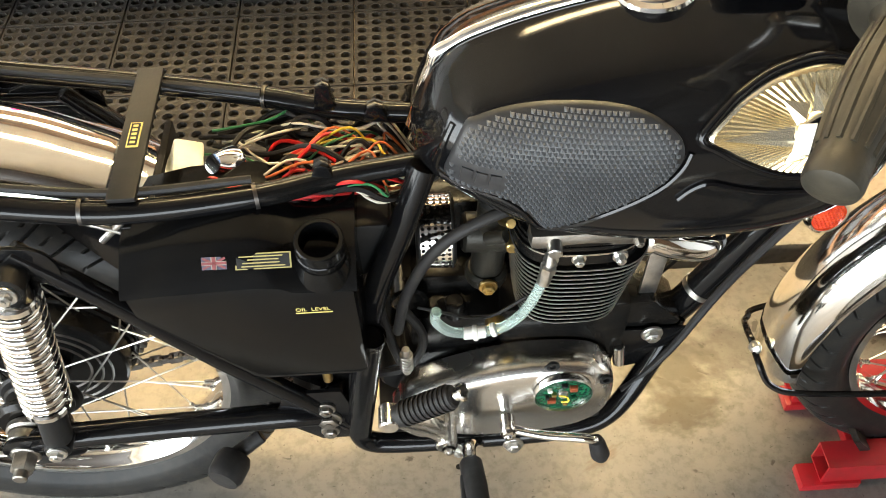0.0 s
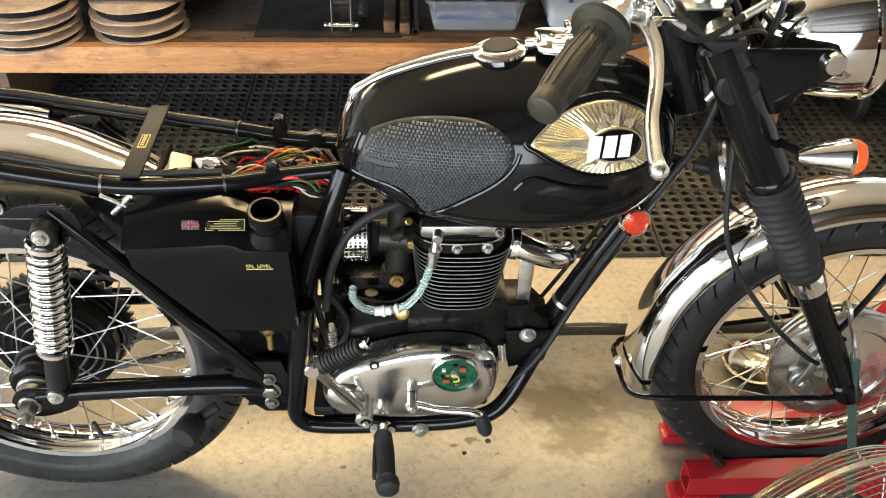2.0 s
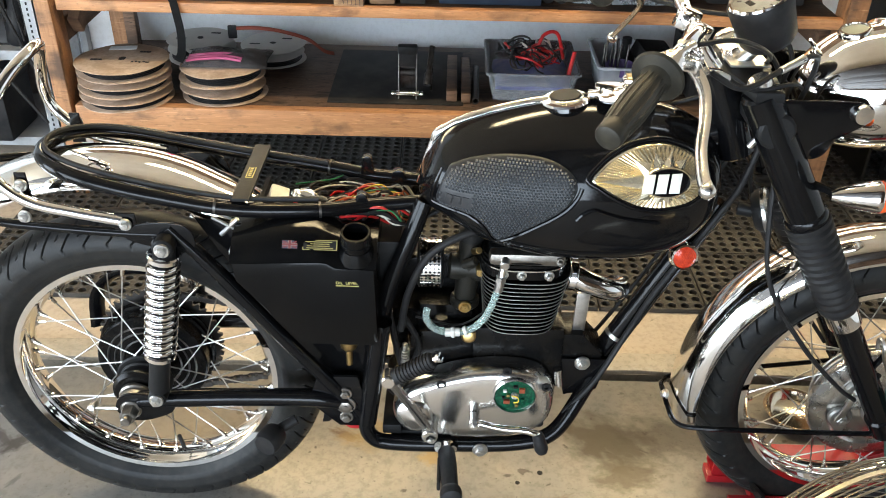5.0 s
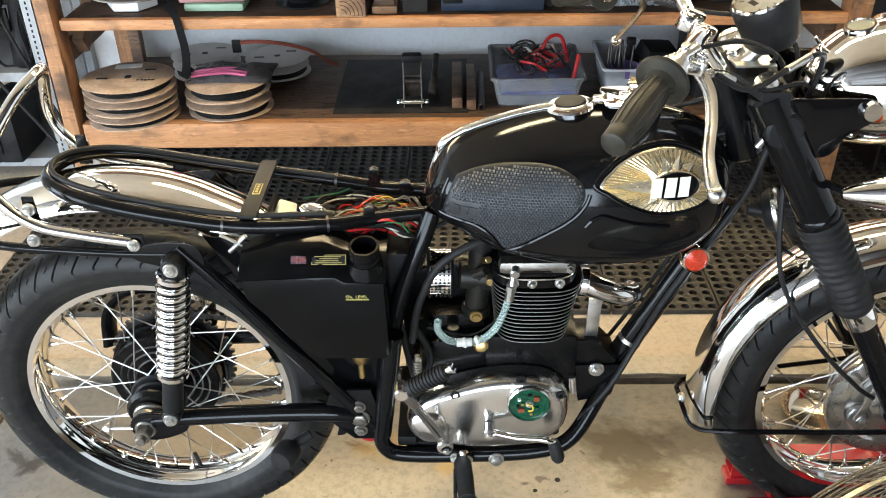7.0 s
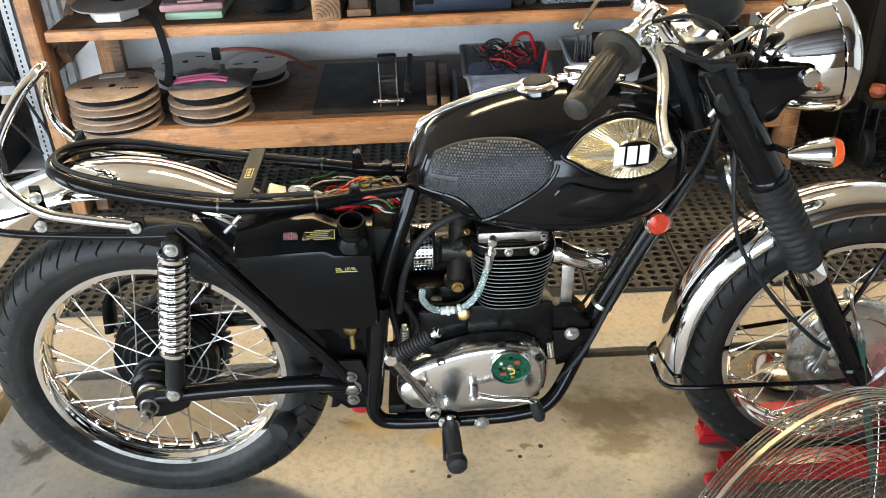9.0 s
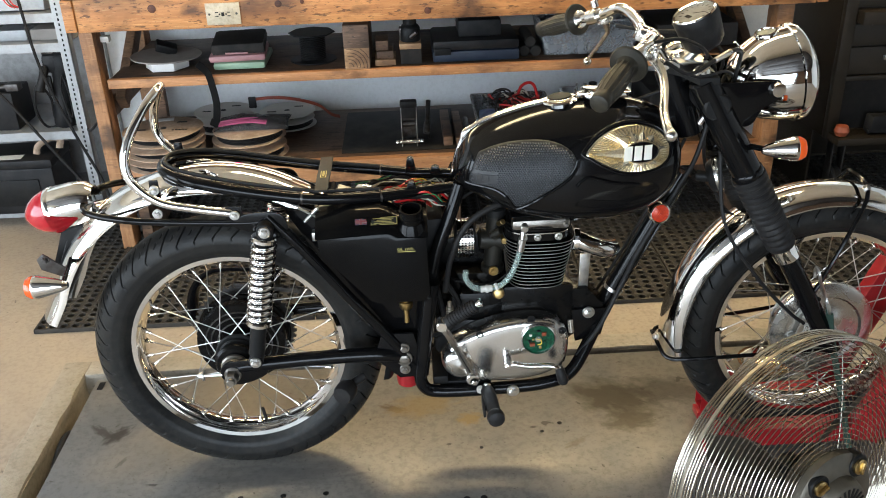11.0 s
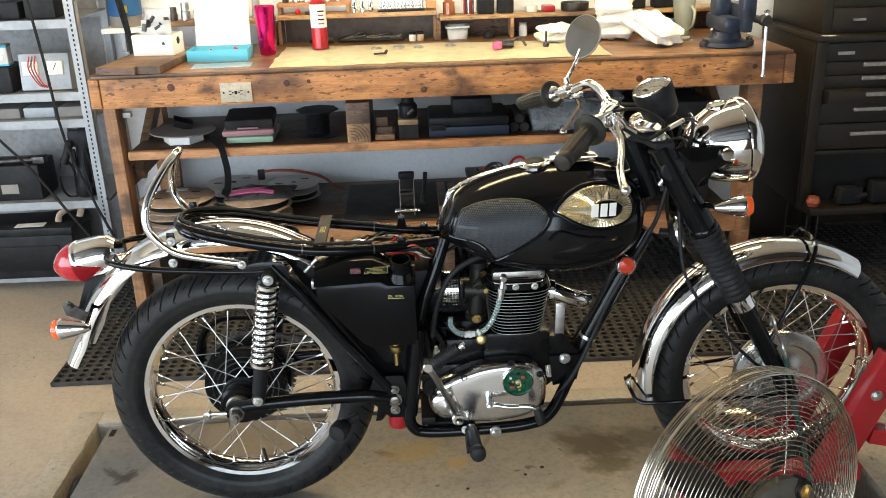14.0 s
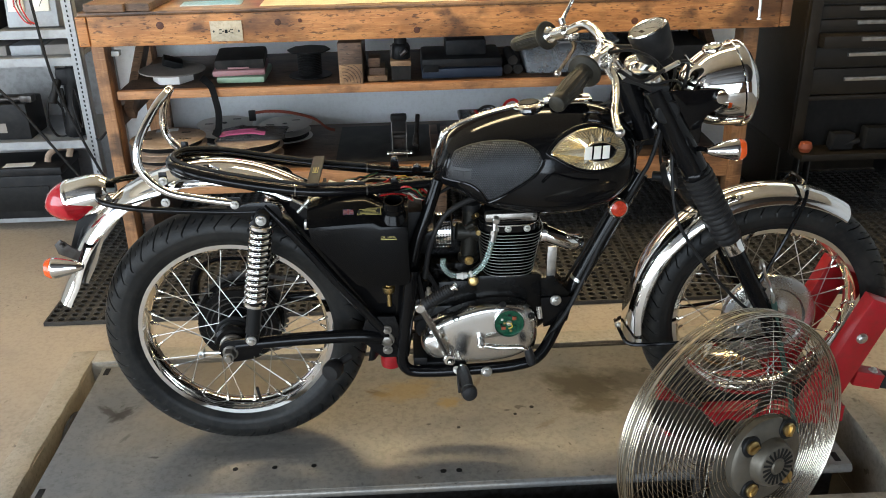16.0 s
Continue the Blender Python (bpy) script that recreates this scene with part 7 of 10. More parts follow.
# horn and reflectors
horn = part("horn", merge(lathe([(0, 0), (0.030, 0.0), (0.036, 0.008), (0.038, 0.02), (0.034, 0.026), (0, 0.024)], (0.385, -0.012, 0.70), (0.85, -0.3, 0.35), 32), rod((0.36, 0, 0.70), (0.385, -0.01, 0.70), 0.012)), SATIN, bike, "black horn under the headstock")
part("horn_rim", lathe([(0.036, 0.014), (0.040, 0.016), (0.040, 0.022), (0.036, 0.026)], (0.385, -0.012, 0.70), (0.85, -0.3, 0.35), 32), POLISHED, horn)
for s in (-1, 1):
    refl = part("side_reflector", lathe([(0, 0.004), (0.0188, 0.004), (0.0192, 0.0085), (0.0225, 0.0080), (0.0242, 0.001), (0.023, -0.008), (0, -0.008)], (0.262, 0.076 * s, 0.650), (0.1, s, 0.12), 36), CHROME, bike, "round amber side reflector in a chrome ring")
    part("lens", lathe([(0, 0.0105), (0.011, 0.0095), (0.0187, 0.0065), (0.0187, 0.002)], (0.262, 0.076 * s, 0.650), (0.1, s, 0.12), 36), REFLECTOR, refl, "red-amber reflector lens")
    bumps = bmesh.new()
    mm = Matrix.Translation((0.262, 0.076 * s, 0.650)) @ basis((0.1, s, 0.12))
    for i in range(-6, 7):
        for j in range(-6, 7):
            x, y = (i + 0.5 * (j % 2)) * 0.0040, j * 0.0035
            r2 = math.hypot(x, y)
            if r2 < 0.0172:
                h = 0.0102 - 0.0038 * (r2 / 0.0187) ** 2
                q = [bumps.verts.new(mm @ Vector((x + a, y + b, h))) for a, b in ((-0.0018, -0.0015), (0.0018, -0.0015), (0.0018, 0.0015), (-0.0018, 0.0015))]
                tip = bumps.verts.new(mm @ Vector((x, y, h + 0.0014)))
                for k in range(4):
                    bumps.faces.new((q[k], q[(k + 1) % 4], tip))
    part("prisms", bumps, REFLECTOR, refl, kind="stuff", smooth=False)
    part("reflector_stay", rod((0.262, 0.07 * s, 0.65), (0.275, 0.01 * s, 0.63), 0.006), FRAME, refl)
# cables
for name, pts, r in (
        ("front_brake_cable", [(0.215, -0.19, 1.006), (0.27, -0.165, 0.975), (0.33, -0.13, 0.99), (0.38, -0.10, 1.0), (0.40, -0.07, 0.97), (0.385, -0.06, 0.86), (0.38, -0.09, 0.74), (0.40, -0.11, 0.62), (0.48, -0.115, 0.50), (0.57, -0.10, 0.40), (0.615, -0.088, 0.36)], 0.0042),
        ("throttle_cable", [(0.19, -0.195, 1.045), (0.25, -0.16, 1.04), (0.32, -0.09, 1.0), (0.34, -0.03, 0.96), (0.30, 0.02, 0.90), (0.20, 0.03, 0.86)], 0.0035),
        ("clutch_cable", [(0.21, 0.19, 0.99), (0.28, 0.15, 0.985), (0.36, 0.08, 0.99), (0.40, 0.02, 0.95), (0.36, 0.04, 0.82), (0.30, 0.05, 0.66), (0.20, 0.06, 0.45), (0.12, 0.07, 0.30)], 0.004),
        ("speedo_cable", [(0.335, -0.03, 0.99), (0.37, -0.02, 0.94), (0.385, 0.03, 0.84), (0.40, 0.06, 0.70), (0.50, 0.09, 0.52), (0.62, 0.08, 0.36)], 0.004),
        ("wiring_loom", [(0.40, 0.0, 0.92), (0.37, -0.03, 0.86), (0.345, -0.035, 0.76), (0.32, -0.03, 0.70), (0.24, -0.035, 0.55), (0.205, -0.032, 0.46), (0.155, -0.05, 0.36), (0.10, -0.065, 0.29)], 0.0055),
        ("brake_switch_cable", [(0.24, -0.15, 0.99), (0.30, -0.12, 0.955), (0.36, -0.105, 0.96), (0.40, -0.05, 0.93)], 0.003)):
    part(name, tube(pts, r, 8, 7), RUBBER, bike, "thin black control cable")
part("cable_adjuster", rod((0.328, -0.131, 0.989), (0.366, -0.108, 1.0), 0.0055), ZINC, bike, "zinc cable adjuster")
part("cable_adjuster", rod((0.225, -0.178, 1.0), (0.245, -0.17, 0.99), 0.006), ZINC, bike, "zinc cable adjuster")
part("cable_adjuster", merge(rod((0.352, -0.055, 0.86), (0.338, -0.05, 0.835), 0.005), rod((0.365, -0.06, 0.885), (0.352, -0.055, 0.86), 0.003)), ZINC, bike, "zinc cable adjuster")

# ---------------------------------------------------------------- wheel chock, stand block and fan
chock = thing("wheel_chock", (0.70, 0.0, 0.0), "red steel wheel clamp holding the front tyre", "wheel clamp")
for y in (-0.073, 0.073):
    tube_end = [(y - 0.023, 0.020), (y + 0.023, 0.020), (y + 0.023, 0.068), (y - 0.023, 0.068)]
    hollow = [(y - 0.020, 0.023), (y + 0.020, 0.023), (y + 0.020, 0.065), (y - 0.020, 0.065)]
    rail = bmesh.new()
    ends = [[[rail.verts.new((x, a, b)) for a, b in ring] for ring in (tube_end, hollow)] for x in (0.454, 0.90)]
    for k in range(4):
        j = (k + 1) % 4
        for side in (0, 1):
            rail.faces.new((ends[0][side][k], ends[0][side][j], ends[1][side][j], ends[1][side][k]))
        for end in (0, 1):
            rail.faces.new((ends[end][0][k], ends[end][0][j], ends[end][1][j], ends[end][1][k]))
    bmesh.ops.recalc_face_normals(rail, faces=rail.faces[:])
    part("base_rail", rail, REDPAINT, chock, "open-ended red square tube", smooth=False)
    part("foot_plate", span(0.424 if y < 0 else 0.445, 0.52, y - 0.028, y + 0.012, 0.0005, 0.0195, 0.002), REDPAINT, chock, "chipped red foot plate")
part("cross_bar", span(0.522, 0.56, -0.049, 0.049, 0.0005, 0.020, 0.003), REDPAINT, chock)
part("cross_bar", span(0.845, 0.895, -0.071, 0.071, 0.0005, 0.06, 0.004), REDPAINT, chock)
part("wheel_cradle", merge(slab([(0.50, 0.10), (0.56, 0.032), (0.75, 0.015), (0.80, 0.03), (0.80, 0.022), (0.75, 0.006), (0.55, 0.006), (0.49, 0.10)], 0.14, "y", -0.07, 0.001)), DARKSTEEL, chock)
for y in (-0.115, 0.115):
    d = Vector((0.46, 0, 1.0))
    m = Matrix.Translation((0.858, y, 0.225)) @ Matrix.Rotation(math.atan2(0.41, 1.0), 4, "Y")
    part("arm", moved(box(0, 0, 0, 0.075, 0.045, 0.37, 0.004), m), REDPAINT, chock, "slanting red clamp arm")
    part("arm_bolt", bolt((0.883, y - 0.024 if y < 0 else y + 0.024, 0.30), (0, math.copysign(1, y), 0), 0.010), ZINC, chock)
part("jaw", merge(rod((0.99, -0.14, 0.345), (0.99, 0.14, 0.345), 0.012), span(0.955, 1.03, -0.06, 0.06, 0.31, 0.335, 0.004)), REDPAINT, chock)
stub = Matrix.Translation((0.925, -0.115, 0.172)) @ Matrix.Rotation(0.22, 4, "Y")
part("side_stub", moved(box(0, 0, 0, 0.075, 0.042, 0.042, 0.003), stub), REDPAINT, chock, "short red tube welded to the arm")
part("stub_plug", moved(box(0.062, 0, 0, 0.050, 0.036, 0.036, 0.003), stub), DARKPLASTIC, chock, "black square plug")
part("stub_bolt", moved(bolt((0.012, -0.004, 0.0213), (0, 0, 1), 0.008), stub), ZINC, chock)
part("oil_filter", merge(lathe([(0, 0), (0.016, 0.001), (0.025, 0.006), (0.027, 0.014), (0.027, 0.062), (0.023, 0.068), (0, 0.068)], (-0.295, 0.0, 0.192), (0.05, 0, 1), 28), rod((-0.294, 0, 0.26), (-0.288, 0, 0.30), 0.010)), REDPAINT, bike, "small red canister under the frame")

for side in (-1, 1):
    y = 0.112 * side
    tie = thing("tie_down_strap", (0.76, y, 0.002), "dark green webbing tie-down with a bent steel hook beside the fork", "strap", "tie-downs")
    part("webbing", ribbon([(0.651, y + 0.010 * side, 0.410), (0.675, y, 0.325), (0.702, y, 0.240), (0.735, y, 0.130), (0.772, y, 0.004)], 0.022, 0.0018, (0.30, 0.95 * side, 0.1)), GREENWEB, tie, "dark green webbing", smooth=False)
    part("hook", tube([(0.618, y - 0.016 * side, 0.484), (0.616, y - 0.017 * side, 0.500), (0.613, y - 0.006 * side, 0.512), (0.616, y + 0.006 * side, 0.502), (0.622, y + 0.004 * side, 0.482), (0.633, y - 0.002 * side, 0.462), (0.644, y - 0.006 * side, 0.440), (0.650, y + 0.002 * side, 0.418), (0.652, y + 0.010 * side, 0.404), (0.648, y + 0.016 * side, 0.414), (0.644, y + 0.014 * side, 0.430)], 0.0036, 8, 7), ZINC, tie, "bent steel hook")

dish = thing("parts_dish", (0.698, 0.252, 0.0), "small round stainless steel parts dish on the lift deck", "dish")
part("bowl", lathe([(0, 0.0022), (0.046, 0.0022), (0.060, 0.009), (0.068, 0.025), (0.0735, 0.0275), (0.0735, 0.0288), (0.066, 0.0288), (0.058, 0.011), (0.046, 0.0042), (0, 0.0042)], (0.698, 0.252, 0.0), (0, 0, 1), 56), BRONZED, dish, "polished stainless bowl")
part("foot_ring", lathe([(0.030, 0.0004), (0.050, 0.0004), (0.050, 0.0021), (0.030, 0.0021)], (0.698, 0.252, 0.0), (0, 0, 1), 40, True), RUBBER, dish, "black rubber foot ring")

FAN, FAN_AX, FAN_R, FAN_D = Vector((0.4378, -0.5347, 0.3019)), Vector((0.3933, -0.9122, 0.1152)).normalized(), 0.2796, 0.0473
fan = thing("floor_fan", (0.40, -0.47, FLOOR_Z), "large chrome wire-cage workshop fan beside the lift", "fan")
fan_x = Vector((0, 0, 1)).cross(FAN_AX).normalized()
fan_y = FAN_AX.cross(fan_x)
fm = Matrix.Translation(FAN) @ Matrix((fan_x, fan_y, FAN_AX)).transposed().to_4x4()
mm = fm @ Matrix.Translation((0.0, 0.0, 0.044))


def fan_ring(r, h, wire):
    return moved(tube([(r * math.cos(2 * math.pi * i / 64), r * math.sin(2 * math.pi * i / 64), h) for i in range(64)], wire, 6, 1, True), fm)


def bulge(r):
    """How far the wire faces dome out at a radius."""
    return 0.055 * (1 - (r / FAN_R) ** 2)


cage = part("guard", fan_ring(FAN_R, 0.0, 0.0019), WIRECHROME, fan, "chrome wire fan guard")
part("guard_ring", fan_ring(FAN_R, -FAN_D, 0.0019), WIRECHROME, cage)
part("joint_band", moved(lathe([(FAN_R + 0.002, -0.0032), (FAN_R + 0.0035, -0.0032), (FAN_R + 0.0035, 0.0032), (FAN_R + 0.002, 0.0032)], (0, 0, -FAN_D * 0.45), (0, 0, 1), 96, True), fm), BANDSTEEL, cage, "flat band that joins the guard halves")
for k in range(7):
    part("guard_ring", fan_ring(FAN_R + 0.002, -FAN_D * (k + 0.9) / 7.8, 0.0013), WIRECHROME, cage)
for k in range(21):
    r = 0.082 + (FAN_R - 0.092) * k / 20
    part("guard_ring", fan_ring(r, bulge(r), 0.0010), WIRECHROME, cage)
    part("guard_ring", fan_ring(r, -FAN_D - 0.6 * bulge(r), 0.0009), STEELWIRE, cage)
for k in range(6):
    a = 2 * math.pi * k / 6 + 0.28
    c, s = math.cos(a), math.sin(a)
    pts = [(r * c, r * s, bulge(r) - 0.0025) for r in (0.078, 0.13, 0.20, 0.274)] + [((FAN_R - 0.003) * c, (FAN_R - 0.003) * s, h) for h in (-0.01, -FAN_D / 2, -FAN_D + 0.01)] + [(r * c, r * s, -FAN_D - 0.6 * bulge(r) + 0.0025) for r in (0.274, 0.20, 0.13, 0.05)]
    part("guard_spoke", moved(tube(pts, 0.0011, 6, 5), fm), STEELWIRE, cage)
motor = part("motor", moved(lathe([(0, 0.052), (0.041, 0.052), (0.045, 0.049), (0.049, 0.040), (0.052, 0.030), (0.084, 0.026), (0.090, 0.020), (0.090, 0.004), (0.080, -0.004), (0.062, -0.04), (0.02, -0.06), (0.012, -0.10), (0, -0.10)], (0, 0, 0), (0, 0, 1), 48), mm), MOTORCAST, fan, "dull bronze-grey cast fan motor")
part("vent_boss", moved(lathe([(0, 0.0545), (0.013, 0.0545), (0.015, 0.052)], (0, 0, 0), (0, 0, 1), 28), mm), MOTORCAST, motor)
for k in range(20):
    a = 2 * math.pi * k / 20
    part("vent_slot", moved(box(0.0285 * math.cos(a), 0.0285 * math.sin(a), 0.0523, 0.021, 0.0048, 0.0012, 0, Matrix.Rotation(a, 4, "Z")), mm), SATIN, motor, "dark vent slot")
for kx, ky, turn in ((-0.047, 0.047, 0.3), (0.046, 0.058, 1.3), (-0.046, -0.050, 0.8), (0.046, -0.050, 2.0)):
    part("screw_boss", moved(lathe([(0, 0.031), (0.0205, 0.031), (0.0225, 0.029), (0.0225, 0.004), (0, 0.004)], (kx, ky, 0), (0, 0, 1), 28), mm), SATIN, motor, "black round boss")
    screw = part("motor_screw", moved(lathe([(0, 0.037), (0.011, 0.037), (0.0145, 0.035), (0.0145, 0.031), (0, 0.031)], (kx, ky, 0), (0, 0, 1), 24), mm), BRASS, motor, "brass thumb screw")
    part("screw_slot", moved(box(kx, ky, 0.0393, 0.022, 0.0055, 0.006, 0.001, Matrix.Rotation(turn, 4, "Z")), mm), BRASS, screw)
hub = part("blade_hub", moved(rod((0, 0, -0.055), (0, 0, -0.022), 0.034), fm), SATIN, fan, "dark blade hub")
for k in range(3):
    a = 2 * math.pi * k / 3 + 0.5
    bl = bmesh.new()
    rows = []
    for i in range(8):
        r = 0.034 + 0.205 * i / 7
        w = 0.012 + 0.020 * math.sin(math.pi * (0.15 + 0.75 * i / 7))
        rows.append([bl.verts.new((r * math.cos(a + u * w / max(r, 0.09)), r * math.sin(a + u * w / max(r, 0.09)), -0.038 + u * 0.018 * (1 - 0.3 * i / 7))) for u in (-1, -0.5, 0, 0.5, 1)])
    for p, q in zip(rows, rows[1:]):
        for j in range(4):
            bl.faces.new((p[j], p[j + 1], q[j + 1], q[j]))
    bmesh.ops.solidify(bl, geom=bl.faces[:], thickness=0.002)
    part("blade", moved(bl, fm), MOTORCAST, hub, "dark metal fan blade")
part("stand", merge(rod((FAN.x - 0.05, FAN.y + 0.075, FLOOR_Z + 0.03), (FAN.x - 0.05, FAN.y + 0.075, 0.285), 0.012), rod((FAN.x - 0.05, FAN.y + 0.075, 0.285), tuple(FAN - FAN_AX * 0.03), 0.012), lathe([(0, 0.035), (0.03, 0.034), (0.11, 0.012), (0.12, 0.004), (0.12, 0.0), (0, 0.0)], (FAN.x - 0.05, FAN.y + 0.075, FLOOR_Z), (0, 0, 1), 48)), DARKSTEEL, fan, "dark fan stand")


# ---------------------------------------------------------------- things on the lower shelf
LOW, MID, TOP = 0.2905, 0.6225, 0.9215


def cable_reel(x, y, z, r, discs, gap, top=CARD, wire=RUBBER, label="stacked brown card reels of black cable"):
    """Card reels of cable lying on their sides, one stack."""
    t = thing("cable_reel", (x, y, z), label, "reel", "cable reels")
    h = z
    for k in range(discs):
        wob = rng.uniform(-0.004, 0.004)
        bm = lathe([(0.012, 0), (r - 0.003, 0), (r, 0.001), (r, 0.0025), (r - 0.003, 0.0035), (0.012, 0.0035)], (x + wob, y + wob, h), (rng.uniform(-0.015, 0.015), rng.uniform(-0.015, 0.015), 1), 56, True)
        for v in bm.verts:
            v.co.z += noise.noise(v.co * 9 + Vector((k, 0, 0))) * 0.004
        part("flange", bm, top, t, "brown card flange")
        if k < discs - 1:
            rr = r * (0.88 if k % 2 == 0 else 0.45)
            n = max(2, int(gap / 0.006))
            wound = [(0, 0)] + [pt for q in range(n) for pt in ((rr - 0.003, (gap - 0.004) * q / n), (rr, (gap - 0.004) * (q + 0.5) / n))] + [(rr - 0.003, gap - 0.004), (0, gap - 0.004)]
            part("cable", lathe(wound, (x, y, h + 0.0037), (0, 0, 1), 48), wire, t, "wound black cable")
        h += gap
    for k in range(2):
        a = 0.8 + 2.6 * k
        part("slot", moved(box(r * 0.55 * math.cos(a), r * 0.55 * math.sin(a), 0, 0.035, 0.010, 0.001, 0), Matrix.Translation((x, y, h - gap + 0.0052))), SATIN, t)
    part("bore", lathe([(0, 0.0045), (0.011, 0.0045)], (x, y, h - gap), (0, 0, 1), 20), SATIN, t)
    return t, h - gap + 0.0035


reel, rz = cable_reel(-1.162, 1.372, LOW, 0.145, 6, 0.025)
part("paper_slip", moved(box(-0.01, 0.085, 0, 0.085, 0.035, 0.0008, 0), Matrix.Translation((-1.162, 1.372, rz + 0.004)) @ Matrix.Rotation(0.15, 4, "Z")), WHITECARD, reel, "white paper slip on top")
for k in range(5):
    part("scrawl", box(-1.12 + 0.012 * k, 1.333 + 0.003 * (k % 2), rz + 0.0035, 0.008, 0.010, 0.0008, 0, Matrix.Rotation(0.4 * k, 4, "Z")), SATIN, reel)
reel2, rz2 = cable_reel(-0.862, 1.428, LOW, 0.138, 4, 0.032)
cable_reel(-0.760, 1.75, LOW, 0.115, 3, 0.027, CARDPALE, RUBBER, "grey card reel of black cable")
cable_reel(-1.02, 1.76, LOW, 0.12, 3, 0.032, CARDPALE, RUBBER, "grey card reel of black cable")


def crumpled(x, y, z, sx, sy, h, seed, n=22, folds=9.0):
    """A soft, creased sheet lying in a heap."""
    bm = bmesh.new()
    g = [[None] * (n + 1) for _ in range(n + 1)]
    for j in range(n + 1):
        for i in range(n + 1):
            u, v = i / n * 2 - 1, j / n * 2 - 1
            e = max(0, 1 - max(abs(u), abs(v)) ** 4)
            p = Vector((u * sx / 2, v * sy / 2, 0))
            f = noise.noise(p * folds + Vector((seed, 0, 0))) * 0.5 + 0.5 + 0.35 * abs(noise.noise(p * folds * 2.7 + Vector((0, seed, 0))))
            g[j][i] = bm.verts.new((x + p.x * (1 + 0.08 * noise.noise(p * 12 + Vector((seed, 9, 0)))), y + p.y * (1 + 0.08 * noise.noise(p * 12 + Vector((9, seed, 0)))), z + 0.0015 + h * f * e))
    for j in range(n):
        for i in range(n):
            bm.faces.new((g[j][i], g[j][i + 1], g[j + 1][i + 1], g[j + 1][i]))
    bmesh.ops.solidify(bm, geom=bm.faces[:], thickness=0.0012)
    return bm


bag = thing("parts_bag", (-0.87, 1.46, rz2), "dark clear plastic bag with pink tubing on the reels", "bag")
part("bag", crumpled(-0.85, 1.46, rz2 + 0.002, 0.27, 0.17, 0.036, 3.0, 26, 13.0), SMOKY, bag, "crumpled smoky plastic bag")
for k in range(3):
    y = 1.385 + 0.022 * k
    part("tubing", tube([(-0.965, y, rz2 + 0.022), (-0.92, y - 0.006, rz2 + 0.030), (-0.85, y + 0.002, rz2 + 0.032), (-0.79, y - 0.004, rz2 + 0.026)], 0.0045, 8, 6), PINK, bag, "bright pink tubing")
red_strap = thing("webbing_strap", (-0.74, 1.70, LOW + 0.10), "dull red webbing strap with a black buckle lying over the reel", "strap")
part("webbing", tube([(-0.87, 1.69, LOW + 0.128), (-0.80, 1.68, LOW + 0.134), (-0.72, 1.69, LOW + 0.122), (-0.63, 1.72, LOW + 0.085), (-0.58, 1.76, LOW + 0.03), (-0.55, 1.80, LOW + 0.006)], 0.007, 8, 8, flat=0.3), REDWEB, red_strap, "dull red webbing")
part("buckle", box(-0.885, 1.69, LOW + 0.115, 0.030, 0.014, 0.045, 0.004), DARKPLASTIC, red_strap, "black plastic buckle")
strap_black = thing("black_strap", (-0.985, 1.34, LOW), "black webbing strap hanging from the middle shelf", "strap")
part("webbing", tube([(-1.01, 1.40, MID + 0.020), (-0.96, 1.31, MID + 0.010), (-0.943, 1.285, 0.585), (-0.937, 1.28, 0.53), (-0.947, 1.29, 0.47), (-0.972, 1.33, 0.43), (-1.0, 1.50, 0.40), (-1.01, 1.56, 0.36)], 0.013, 8, 8, flat=0.09), BLACKWEB, strap_black)

sheet = solo("rubber_sheet", span(-0.52, -0.08, 1.36, 1.85, LOW, LOW + 0.005, 0.002), DUSTYBLACK, (-0.3, 1.6, LOW), "black rubber sheet lying on the lower shelf", "sheet")
clamp = thing("ratchet_clamp", (-0.262, 1.43, LOW + 0.005), "chrome and black ratchet buckle standing on the shelf", "buckle")
for dx in (-0.030, 0.027):
    part("side_plate", slab([(1.390, LOW + 0.006), (1.425, LOW + 0.006), (1.445, LOW + 0.10), (1.445, LOW + 0.165), (1.420, LOW + 0.165), (1.408, LOW + 0.09)], 0.003, "x", -0.262 + dx, 0.001), DULLSTEEL, clamp, "pressed steel side plate")
part("roller", rod((-0.300, 1.402, LOW + 0.020), (-0.224, 1.402, LOW + 0.020), 0.010), CHROME, clamp)
part("spool", rod((-0.288, 1.425, LOW + 0.085), (-0.237, 1.425, LOW + 0.085), 0.012), DARKSTEEL, clamp)
part("back_web", span(-0.288, -0.237, 1.428, 1.434, LOW + 0.03, LOW + 0.13, 0.002), DARKSTEEL, clamp)
part("handle", merge(span(-0.294, -0.230, 1.402, 1.440, LOW + 0.150, LOW + 0.178, 0.009), span(-0.290, -0.234, 1.412, 1.424, LOW + 0.108, LOW + 0.150, 0.004)), DARKPLASTIC, clamp, "black ratchet handle")
for kx, way in ((-0.302, -1), (-0.222, 1)):
    part("knob", lathe([(0, 0), (0.008, 0.001), (0.010, 0.006), (0.008, 0.011), (0, 0.012)], (kx, 1.402, LOW + 0.020), (way, 0, 0), 16), CHROME, clamp)
spanner = thing("box_spanner", (-0.195, 1.44, LOW + 0.005), "dark steel tubular spanner leaning on the shelf", "spanner")
